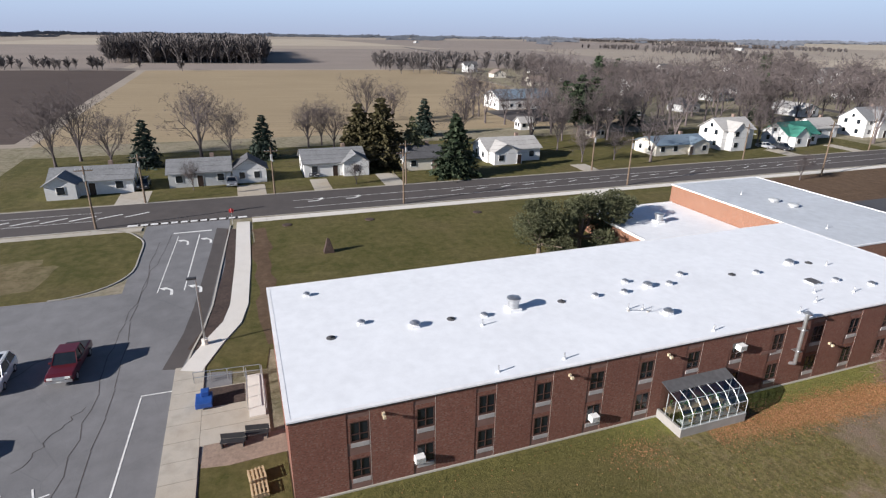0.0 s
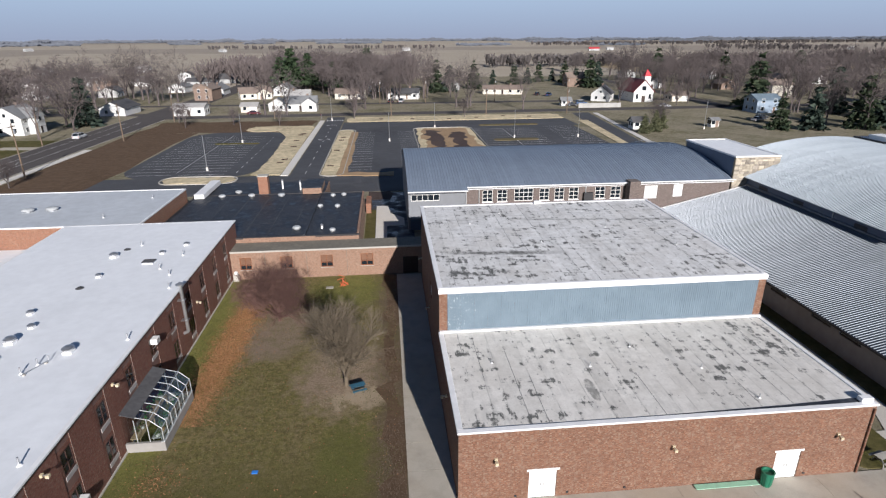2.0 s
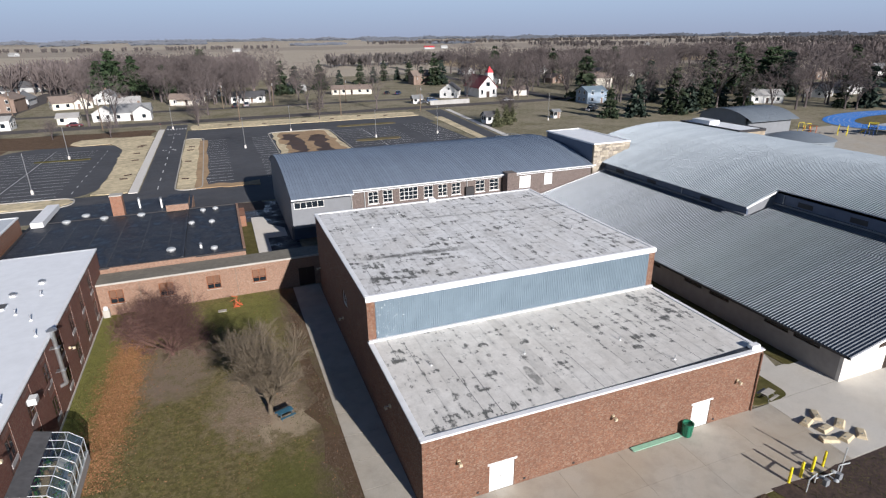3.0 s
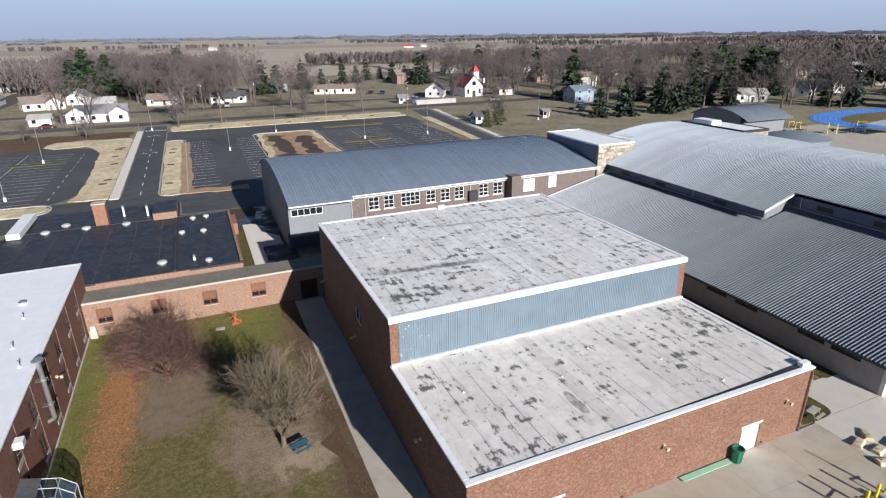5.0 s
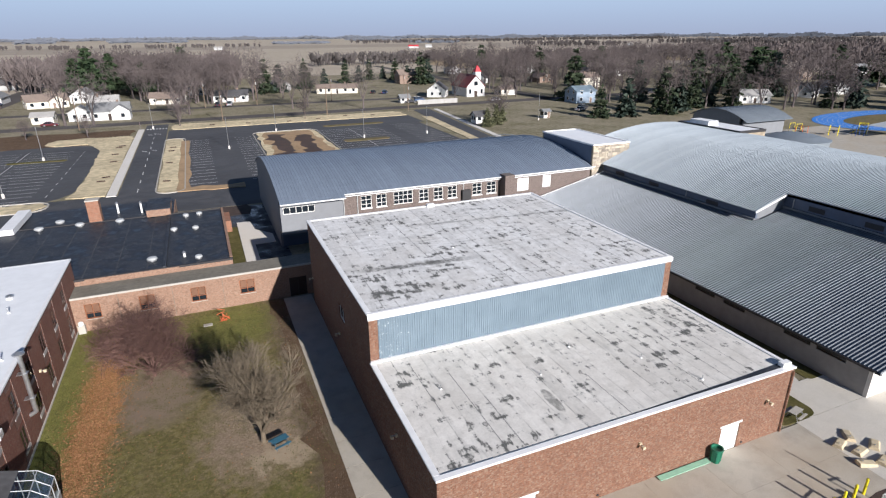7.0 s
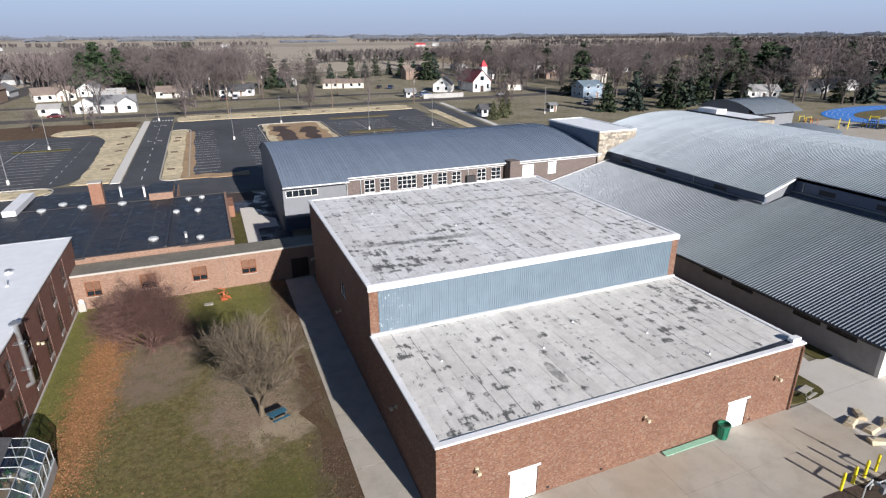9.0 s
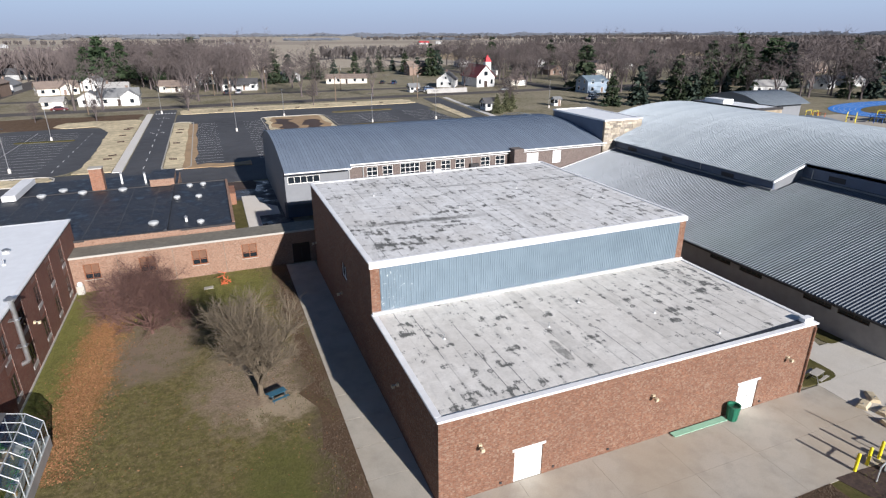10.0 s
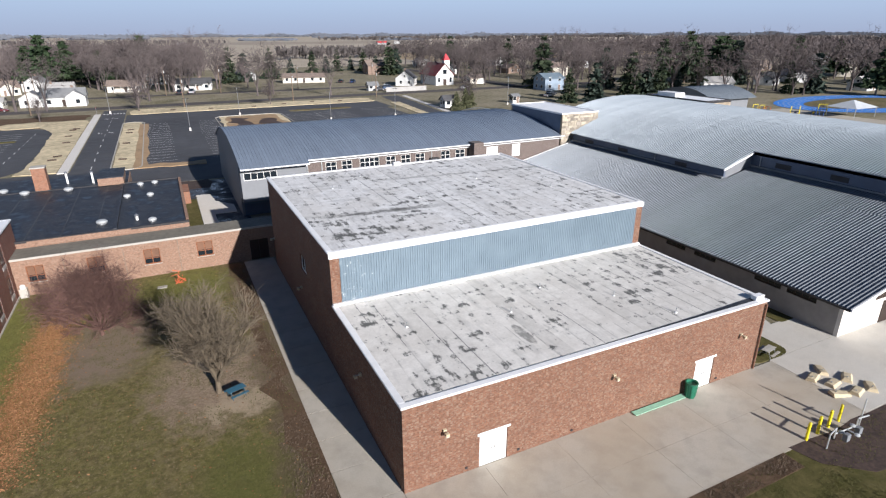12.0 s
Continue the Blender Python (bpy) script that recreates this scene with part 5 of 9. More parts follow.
for k in range(bays_n):
    ya, yb = (GY0 + 0.1 + (GY1 - GY0 - 0.1) * j / bays_n for j in (k, k + 1))
    for i, (a, b) in enumerate(zip(prof, prof[1:])):
        m = bmesh.new()
        m.faces.new([m.verts.new(v) for v in ((a[0], ya, a[1]), (a[0], yb - 0.1, a[1]), (b[0], yb - 0.1, b[1]), (b[0], ya, b[1]))])
        bmesh.ops.solidify(m, geom=m.faces[:], thickness=0.008)
        part("pane", m, "thin_glass", green)
m = bmesh.new()
box(m, GX0, GY0, 3.02, GX0 + 0.95, GY1, 3.06)
for v in m.verts:
    if v.co.x > GX0 + 0.5:
        v.co.z -= 0.30
    v.co.z += 0.06
part("top_cover", m, "shingle_dark", green, "dark grey opaque strip along the top")
for y in (GY0 + 0.06, GY1 - 0.06):
    m = bmesh.new()
    m.faces.new([m.verts.new((x, y, z)) for x, z in [(GX0 + 0.05, 0.8), *prof]])
    bmesh.ops.solidify(m, geom=m.faces[:], thickness=0.008)
    part("pane", m, "thin_glass", green)
    for x in (GX0 + 0.8, GX0 + 1.6):
        m = bmesh.new(); tube(m, (x, y, 0.8), (x, y, 2.6), 0.03, sides=6); part("mullion", m, "alum", green)
for k, (x, mt) in enumerate(((GX0 + 0.5, "lumber"), (GX1 - 0.65, "alum"))):
    t = thing("potting_bench", "slatted bench with pots inside the greenhouse", "bench", x, 9.6, 0, "greenhouse benches")
    m = bmesh.new(); box(m, x - 0.35, GY0 + 0.4, 0.78, x + 0.35, GY1 - 0.4, 0.84); part("top", m, mt, t)
    for y in (GY0 + 0.5, 9.6, GY1 - 0.5):
        part_box("leg", mt, t, x - 0.3, y - 0.04, 0, x - 0.22, y + 0.04, 0.78), part_box("leg", mt, t, x + 0.22, y - 0.04, 0, x + 0.3, y + 0.04, 0.78)
rng = random.Random(11)
for k in range(16):
    x, y = (GX0 + 0.5 if k % 2 else GX1 - 0.65) + rng.uniform(-0.2, 0.2), GY0 + 0.6 + k * 0.3
    t = thing("potted_plant", "small leafy green plant in a pot", "plant", x, y, 0.84, "greenhouse plants")
    m = bmesh.new(); lathe(m, [(0.09, 0.0), (0.13, 0.2), (0.12, 0.2)], x, y, 0.84, 9); part("pot", m, "clay" if k % 3 else "white_paint", t)
    m = bmesh.new()
    for j in range(18):
        a, h, r = rng.uniform(0, 6.28), rng.uniform(0.2, 0.62), rng.uniform(0.02, 0.24)
        c = Vector((x + r * math.cos(a), y + r * math.sin(a), 0.84 + h))
        u, w = Vector((rng.uniform(-1, 1), rng.uniform(-1, 1), rng.uniform(-0.4, 0.6))).normalized() * 0.11, Vector((rng.uniform(-1, 1), rng.uniform(-1, 1), 0.2)).normalized() * 0.05
        m.faces.new([m.verts.new(c + q) for q in (-u, w, u, -w)])
    part("foliage", m, "needles_green_plant", t)

# ---- the gymnasium ----
GX, GYM, GYB, GZL, GZU = 25.7, 11.75, 33.6, 5.22, 8.82
gym = thing("gymnasium", "brick gymnasium block with two flat weathered roofs at different heights", "school building", 12.8, 16, 0)
m = bmesh.new()
wall_cells(m, "x", 0, 0.35, 0.35, GX - 0.35, 0, GZL - 0.1, [(4.25, 5.95, 0.0, 2.1), (19.85, 21.5, 0.0, 2.1)])
part("wall", m, "brick_gym", gym, "mottled orange-red brick front wall")
for x, cut in ((0, [(19.2, 21.0, 4.3, 5.6)]), (GX - 0.35, [])):
    m = bmesh.new()
    wall_cells(m, "y", x, x + 0.35, 0, GYB, 0, GZU - 0.1, [(0, GYM, GZL - 0.1, GZU - 0.1), *cut])
    part("wall", m, "brick_gym", gym)
part_box("wall", "brick_gym", gym, 0.35, GYB - 0.35, 0, GX - 0.35, GYB, GZU - 0.1)
part_box("wall", "brick_gym", gym, 0.35, GYM, 4.9, GX - 0.35, GYM + 0.3, GZU - 0.3)
glazed(gym, "y", 0.12, 19.2, 21.0, 4.3, 5.6, "frame_white", 2, None, -1)
# faded corrugated cladding over the step, in sheets with raised ribs
sheet = bmesh.new()
box(sheet, 0.003, -0.012, 0.0, 1.017, 0.0, 3.07)
for k in range(6):
    box(sheet, 0.17 * k + 0.05, -0.040, 0.0, 0.17 * k + 0.11, -0.0121, 3.07)
sheet_mesh = mesh_of("cladding_sheet", sheet, "blue_metal")
for k in range(24):
    piece("cladding_sheet", sheet_mesh, gym, Matrix.Translation((0.62 + 1.02 * k, GYM - 0.045, GZL + 0.16)))
for x in (0.0, GX - 0.6):
    part_box("pier", "brick_gym", gym, x, GYM - 0.06, GZL + 0.1, x + 0.6, GYM - 0.001, GZU - 0.385)
part_box("fascia", "white_trim", gym, -0.06, GYM - 0.14, GZU - 0.38, GX + 0.06, GYM - 0.001, GZU - 0.02, label="broad white fascia over the cladding")
part_box("flashing", "white_trim", gym, 0.0, GYM - 0.26, GZL - 0.01, GX, GYM - 0.001, GZL + 0.15, label="white flashing at the foot of the cladding")
for x0, x1, y0, y1, z in ((0, GX, 0, GYM, GZL), (0, GX, GYM, GYB, GZU)):
    part_box("roof_deck", "grey_roof", gym, x0 + 0.3, y0 + 0.3, z - 0.25, x1 - 0.3, y1 - 0.02 if y1 == GYM else y1 - 0.3, z - 0.06)
# white edge flashing
for a in ((-0.08, -0.08, GX + 0.08, 0.3, GZL), (-0.08, 0.3, 0.3, GYM, GZL), (GX - 0.22, 0.3, GX + 0.08, GYM, GZL),
          (-0.08, GYM, GX + 0.08, GYM + 0.3, GZU), (-0.08, GYM + 0.3, 0.3, GYB + 0.08, GZU), (GX - 0.22, GYM + 0.3, GX + 0.08, GYB + 0.08, GZU), (0.3, GYB - 0.25, GX - 0.22, GYB + 0.08, GZU)):
    m = bmesh.new()
    box(m, a[0], a[1], a[4] - 0.105, a[2], a[3], a[4] + 0.02)
    bevelled(m, 0.02, 1)
    part("edge_flashing", m, "white_trim", gym)
# Dark band behind the front edge, wider towards the east.
m = bmesh.new(); prism(m, [(8.0, 0.31), (GX - 0.3, 0.31), (GX - 0.3, 0.80), (20.0, 0.55), (14.0, 0.42)], GZL - 0.035, GZL - 0.028); part("gutter_line", m, "black_roof", gym, "dark tapering band along the roof behind the front edge")
for x, z in ((GX - 0.9, GZL), (12.6, GZU)):
    y = 0.2 if z == GZL else GYB - 0.6
    part_box("scupper", "white_trim", gym, x, y, z + 0.021, x + 0.75, y + 0.4, z + 0.3)
# rolls of roofing, lapped along their edges
rng = random.Random(21)
for y0, y1, z in ((0.465, GYM - 0.27, GZL - 0.058), (GYM + 0.31, GYB - 0.26, GZU - 0.058)):
    x, k = 0.31, 0
    while x < GX - 0.3:
        w = min(1.02, GX - 0.24 - x)
        m = bmesh.new()
        t = 0.010 + 0.006 * (k % 2)
        box(m, x - 0.03, y0, z, x + w, y1, z + t)
        part("roofing_sheet", m, "old_roof", gym)
        yy = y0
        while yy < y1 - 0.5:
            ln = min(rng.uniform(4, 9), y1 - yy)
            if rng.random() < 0.2:
                wd = rng.uniform(0.014, 0.034)
                part_box("lap_seam", "seam", gym, x - 0.02, yy, z + 0.004, x - 0.02 + wd, yy + ln, z + 0.021)
            yy += ln + rng.uniform(0.1, 0.8)
        x, k = x + w, k + 1
for x, y, z in [(3.2, 7.1, GZL), (9.8, 6.0, GZL), (17.2, 5.0, GZL), (19.0, 1.4, GZL), (13.5, 8.2, GZL), (4.5, 27, GZU), (10.2, 21.0, GZU), (17.5, 24.5, GZU), (22, 19, GZU), (8, 30, GZU)]:
    vent(x, y, z - 0.05, "pipe").scale = (0.65, 0.65, 0.7)
for x0, x1 in ((4.25, 5.95), (19.85, 21.5)):
    d = part_box("door", "white_paint", gym, x0 + 0.02, 0.06, 0.01, (x0 + x1) / 2 - 0.006, 0.11, 2.09, label="white steel double door")
    d2 = part_box("door", "white_paint", gym, (x0 + x1) / 2 + 0.006, 0.06, 0.01, x1 - 0.02, 0.11, 2.09)
    part_box("handle", "steel", d, (x0 + x1) / 2 - 0.12, 0.03, 0.95, (x0 + x1) / 2 - 0.07, 0.059, 1.15)
    part_box("handle", "steel", d2, (x0 + x1) / 2 + 0.07, 0.03, 0.95, (x0 + x1) / 2 + 0.12, 0.059, 1.15)
    part_box("lintel", "white_paint", gym, x0 - 0.14, -0.03, 2.1, x1 + 0.14, -0.001, 2.24)
for x in (2.2, 13.0, 23.6):
    wall_lamp(x, -0.05, 3.2, 0, -1)
for y, z in ((6.3, 3.3), (21.4, 2.5), (33.0, 2.9)):
    wall_lamp(-0.05, y, z, -1, 0)
for x in (3.4, 6.6, 21.9, 10.2):
    part_box("vent_cap", "plastic_dark", gym, x, -0.05, 0.28, x + 0.14, -0.001, 0.40)
m = bmesh.new(); tube(m, (GX - 0.15, -0.1, 4.95), (GX - 0.15, -0.1, 0.1), 0.06); part("downpipe", m, "brick_gym", gym)

# ---- link corridor ----
link = thing("link_corridor", "single-storey tan brick corridor joining wing and gymnasium", "school building", -10, 36.7, 0)
LWIN = ((-20.7, -19.4), (-16.15, -14.8), (-11.6, -10.2), (-7.0, -5.55))
m = bmesh.new()
wall_cells(m, "x", 35.7, 36.0, WX1 + 0.02, 4.0, 0, 3.4, [(a, b, 1.25, 2.75) for a, b in LWIN] + [(-2.1, -0.3, 0.0, 2.15)])
part("wall", m, "brick_tan", link, "tan and orange brick wall with dark windows")
part_box("wall", "brick_tan", link, WX1 + 0.02, 38.4, 0, 4.0, 38.7, 3.4)
part_box("wall", "brick_tan", link, 3.7, 36.0, 0, 4.0, 38.0, 3.4)
# Added backing, no known wall: keeps the corridor windows dark.
part_box("partition", "inside", link, WX1 + 0.4, 36.5, 0.11, 3.6, 36.55, 3.38)
part_box("floor_slab", "inside", link, WX1 + 0.02, 36.01, 0.0, 3.69, 38.39, 0.1)
part_box("roof", "gravel_roof", link, WX1 + 0.02, 35.75, 3.4, 4.0, 38.65, 3.52, label="flat grey-brown roof")
part_box("coping", "kerb", link, WX1 + 0.02, 35.62, 3.36, 4.0, 35.74, 3.54, label="thin pale metal coping")
for a, b in LWIN:
    glazed(link, "x", 35.80, a, b, 1.25, 2.75, "frame_rust", 2, 1.80, -1, False)
    # Two brown panels in front of each window's upper panes.
    for u0, u1 in ((a + 0.09, (a + b) / 2 - 0.04), ((a + b) / 2 + 0.04, b - 0.09)):
        part_box("blind", "panel_brown", link, u0, 35.735, 1.90, u1, 35.742, 2.67, label="brown panel over an upper window pane")
    part_box("sill", "kerb", link, a - 0.06, 35.655, 1.19, b + 0.06, 35.699, 1.245)
for x in (-13.2, -8.6, -17.9):
    part_box("control_joint", "gravel_roof", link, x, 35.69, 0.05, x + 0.04, 35.6995, 3.29)
part_box("door", "frame_dark", link, -2.08, 35.8, 0.02, -1.21, 35.86, 2.13, label="dark glazed double door")
part_box("door", "frame_dark", link, -1.19, 35.8, 0.02, -0.32, 35.86, 2.13)
m = bmesh.new(); lathe(m, [(0.22, 0), (0.24, 0.12), (0.2, 0.3), (0.08, 0.36)], -21.2, 35.4, 0.9, 12); bell = solid("outdoor_bell", m, "white_paint", "round white fitting on the wall at the corner", "wall bell")
m = bmesh.new(); box(m, -21.5, 35.2, 0.06, -20.9, 35.65, 0.9); bevelled(m, 0.03); solid("utility_cabinet", m, "kerb", "small pale utility cabinet at the wall's foot", "cabinet")

# ---- black-roofed kitchen block ----
block = thing("kitchen_block", "single-storey brick block with a black rubber flat roof", "school building", -20, 50, 0)
BX0, BX1, BY0, BY1, BZ = -32.3, -7.25, 38.95, 59.2, 4.0
for a in ((BX0, BY0, BX1, BY0 + 0.3), (BX0, BY1 - 0.3, BX1, BY1), (BX0, BY0 + 0.3, BX0 + 0.3, BY1 - 0.3), (BX1 - 0.3, BY0 + 0.3, BX1, BY1 - 0.3)):
    m = bmesh.new(); box(m, a[0], a[1], 0, a[2], a[3], BZ - 0.1); part("wall", m, "brick_tan", block)
part_box("roof", "black_roof", block, BX0 + 0.1, BY0 + 0.1, BZ - 0.1, -13.95, BY1 - 0.1, BZ, label="black rubber roof with lapped seams")
part_box("roof", "black_roof", block, -13.6, BY0 + 0.1, BZ - 0.1, BX1 - 0.1, BY1 - 0.1, BZ - 0.03, label="black rubber roof with pale ponding stains")
part_box("parapet", "black_roof", block, -13.94, BY0 + 0.1, BZ - 0.1, -13.61, BY1 - 0.1, BZ + 0.18)
cap_edge(block, BX0, BY0, BX1, BY1, BZ, "dark_trim", 0.04, 0.12, 0.09, 0.25)
part_box("coping", "brick_tan", block, BX1 - 0.24, BY0 + 0.3, BZ + 0.092, BX1 + 0.05, BY1 - 0.3, BZ + 0.16, label="brick coping along the east edge")
part_box("wall_band", "brick_tan", block, -20.8, BY0 - 0.12, 3.52, -12.4, BY0 - 0.001, 4.02, label="band of tan brick above the corridor roof")
m = bmesh.new()
for k in range(6):
    x = BX0 + 2.6 + 2.85 * k
    box(m, x, BY0 + 0.4, BZ, x + 0.10, BY1 - 0.5, BZ + 0.012)
part("roof_seam", m, "black_seam", block, "dark grey lapped seams of the rubber sheets")
for a in ((-31.6, 59.22, -13.3, 59.5), (-31.6, 67.9, -13.3, 68.2), (-31.6, 59.5, -31.3, 67.9), (-13.6, 59.5, -13.3, 67.9)):
    m = bmesh.new(); box(m, a[0], a[1], 0, a[2], a[3], 3.6); part("wall", m, "brick_tan", block)
part_box("roof", "black_roof", block, -31.5, 59.25, 3.6, -13.4, 68.1, 3.72)
part_box("skylight", "white_trim", block, -31.9, 57.2, BZ + 0.092, -30.5, 66.2, BZ + 0.75, label="long white-topped parapet box")
m = bmesh.new(); box(m, -22.95, 59.0, 3.5, -21.55, 60.3, 6.75); ch = part("chimney", m, "brick_orange", block, "square orange brick chimney")
part_box("cap", "kerb", ch, -23.02, 58.93, 6.75, -21.48, 60.37, 6.88)
part_box("penthouse", "brick_tan", block, -16.4, 58.3, BZ + 0.1, -13.6, 63.9, 5.0, label="low brick roof house")
part_box("penthouse_roof", "black_roof", block, -16.45, 58.25, 5.0, -13.55, 63.95, 5.08)
for x, y in ((-28.2, 58.2), (-26.6, 61.5), (-23.9, 58.2), (-19.5, 58.0), (-15.0, 41.8)):
    vent(x, y, BZ if y < 59 else 3.72, "dome")
for x, y in ((-13.1, 51.5), (-10.7, 51.2), (-11.8, 57.1), (-10.2, 57.3), (-10.5, 40.6)):
    vent(x, y, BZ - 0.03, "dome").scale = (0.75, 0.75, 1.0)
for x, y, h in ((-11.9, 41.7, 0.4), (-20.2, 63.4, 1.3), (-17.3, 62.4, 1.3)):
    v = thing("flue_pipe", "white flue pipe standing on the roof", "flue", x, y, 3.72 if y > 58 else BZ - 0.03, "flue pipes")
    z = v.location.z
    m = bmesh.new(); tube(m, (x, y, z), (x, y, z + h), 0.13, sides=10); part("pipe", m, "white_paint", v)
    m = bmesh.new(); lathe(m, [(0.2, 0), (0.2, 0.1), (0.05, 0.25)], x, y, z + h + 0.02, 10); part("cap", m, "steel", v)

# ---- auditorium annex and the low white-roofed store ----
annex = thing("auditorium", "windowless orange brick block with a pale grey flat roof", "school building", -46, 48, 0)
AX0, AX1, AY0, AY1, AZ = -61.2, -33.0, 40.8, 57.5, 5.6
for a in ((AX0, AY0, AX1, AY0 + 0.3), (AX0, AY1 - 0.3, AX1, AY1), (AX0, AY0 + 0.3, AX0 + 0.3, AY1 - 0.3), (AX1 - 0.3, AY0 + 0.3, AX1, AY1 - 0.3)):
    m = bmesh.new(); box(m, a[0], a[1], 0, a[2], a[3], AZ - 0.12); part("wall", m, "brick_orange", annex)
part_box("roof", "grey_roof", annex, AX0 + 0.1, AY0 + 0.1, AZ - 0.12, AX1 - 0.1, AY1 - 0.1, AZ, label="pale grey membrane roof with dirt at the edges")
cap_edge(annex, AX0, AY0, AX1, AY1, AZ, "white_trim", 0.05, 0.1, 0.06, 0.2)
for x, y in ((-49.3, 47.8), (-46.6, 48.2)):
    vent(x, y, AZ, "dome").scale = (1.4, 1.4, 1.2)
vent(-53.6, 46.5, AZ, "pipe"), vent(-38.5, 44.0, AZ, "pipe"), vent(-36.0, 53.0, AZ, "pipe")
store = thing("low_store", "low block with a bright white flat roof beside the auditorium", "school building", -49, 32, 0)
for a in ((-60.6, 25.5, WX0 - 0.05, 25.8), (-60.6, 40.4, WX0 - 0.05, 40.7), (-60.6, 25.8, -60.3, 40.4)):
    m = bmesh.new(); box(m, a[0], a[1], 0, a[2], a[3], 2.9); part("wall", m, "brick_orange", store)
part_box("roof", "white_roof", store, -60.5, 25.6, 2.9, WX0 - 0.05, 40.65, 3.02)
for a in ((-60.7, 25.4, WX0 - 0.05, 25.65), (-60.7, 25.65, -60.45, 40.65)):
    m = bmesh.new(); box(m, a[0], a[1], 2.8, a[2], a[3], 3.12); part("coping", m, "white_trim", store)
vent(-53.0, 32.0, 3.02, "drum"), vent(-45.5, 30.2, 3.02, "fan")

# ---- long classroom hall with a curved standing-seam roof ----
def panel_roof(parent, profile, start, count, width, axis, material, rib=0.055, ribs=1):
    """A curved roof laid in equal standing-seam panels, each with a raised rib along one edge."""
    m = bmesh.new()
    sec = [(width * i / ribs + u, h) for i in range(ribs) for u, h in ((0.0, 0.0), (0.024, rib), (0.070, rib), (0.094, 0.0))] + [(width, 0.0), (width, -0.06), (0.0, -0.06)]
    rows = []
    for p, q in profile:
        rows.append([m.verts.new((u, p, q + h) if axis == "x" else (p, u, q + h)) for u, h in sec])
    for a, b in zip(rows, rows[1:]):
        for i in range(len(sec)):
            j = (i + 1) % len(sec)
            m.faces.new((a[i], a[j], b[j], b[i]))
    m.faces.new(rows[0]), m.faces.new(rows[-1][::-1])
    mesh = mesh_of("roof_panel", m, material)
    for k in range(count):
        s = start + k * width
        piece("roof_panel", mesh, parent, Matrix.Translation((s, 0, 0) if axis == "x" else (0, s, 0)))


def arc(p0, p1, top_p, top_z, z0, z1, n):
    """Profile points from (p0, z0) over (top_p, top_z) to (p1, z1)."""
    out = []
    for k in range(n + 1):
        p = p0 + (p1 - p0) * k / n
        side, z = (p0, z0) if p < top_p else (p1, z1)
        out.append((p, top_z - (top_z - z) * (abs(p - top_p) / abs(side - top_p)) ** 2))
    return out


hall = thing("north_classroom_hall", "long classroom hall with a curved blue-grey metal roof", "school building", 22, 62, 0)
HX0, HX1, HY0, HY1 = -0.8, 45.6, 49.0, 77.0
prof = arc(HY0 - 0.5, HY1 + 0.5, 63.2, 9.15, 6.97, 6.35, 16)
HE = HX0 - 0.1 + 20 * 0.408
panel_roof(hall, [(HY0 - 1.3, 6.72)] + prof, HX0 - 0.1, 20, 0.408, "x", "roof_metal_blue", 0.045)
panel_roof(hall, prof, HE, 94, 0.408, "x", "roof_metal_blue", 0.045)
HW = [(9.5, 10.95), (11.6, 13.0), (17.6, 19.0), (19.75, 21.15), (21.85, 23.25), (25.65, 27.1), (27.9, 29.4)]
m = bmesh.new()
wall_cells(m, "x", HY0, HY0 + 0.3, 7.2, HX1, 0, 6.82, [(a, b, 4.60, 6.32) for a, b in HW] + [(14.0, 16.7, 4.60, 6.40), (32.9, 34.8, 4.37, 6.27), (37.2, 38.6, 4.52, 6.32)])
part("wall", m, "brick_grey", hall, "grey-brown brick wall with a row of windows")
m = bmesh.new()
wall_cells(m, "x", HY0, HY0 + 0.3, HX0, 7.2, 2.4, 6.82, [(-0.45, 3.5, 5.02, 5.95)])
part("wall", m, "wall_grey", hall, "smooth grey panel wall above a recessed entrance")
part_box("soffit", "white_trim", hall, HX0, HY0 + 0.3, 2.4, 7.2, 51.5, 2.5)
part_box("wall", "navy_metal_and_shade", hall, HX0 + 0.3, 51.5, 0, 7.2, 51.8, 6.82)
part_box("wall", "brick_grey", hall, 7.2, HY0 + 0.3, 0, 7.5, 51.5, 6.82)
for side, mt in ((HX0, "wall_grey"), (HX1 - 0.3, "wall_grey")):
    m = bmesh.new()
    outline = [(HY0 + 0.31, 2.41 if side == HX0 else 0.0), (51.49, 2.41 if side == HX0 else 0.0), (51.49, 0.0), (HY1, 0.0)] + [(p, z - 0.07) for p, z in reversed(prof) if HY0 + 0.3 < p < HY1]
    sweep(m, outline, side, side + 0.3)
    part("end_wall", m, mt, hall)
part_box("wall", "wall_grey", hall, HX0 + 0.3, HY1 - 0.3, 0, HX1 - 0.3, HY1, 6.2)
part_box("fascia", "white_trim", hall, HE, HY0 - 0.62, 6.84, 46.1, HY0 - 0.5, 6.98, label="white eaves gutter")
part_box("fascia", "white_trim", hall, HX0 - 0.1, HY0 - 1.42, 6.58, HE, HY0 - 1.3, 6.72, label="white eaves gutter")
part_box("soffit", "wall_grey", hall, HX0, HY0 - 1.3, 6.58, HE, HY0 - 0.001, 6.63)
part_box("fascia", "white_trim", hall, HX0, HY0 - 0.10, 6.12, HE, HY0 - 0.004, 6.24)
part_box("fascia", "white_trim", hall, HE + 0.01, HY0 - 0.30, 6.52, 46.0, HY0 - 0.005, 6.60)
part_box("soffit", "wall_grey", hall, HE, HY0 - 0.5, 6.825, HX1, HY0 + 0.3, 6.87)
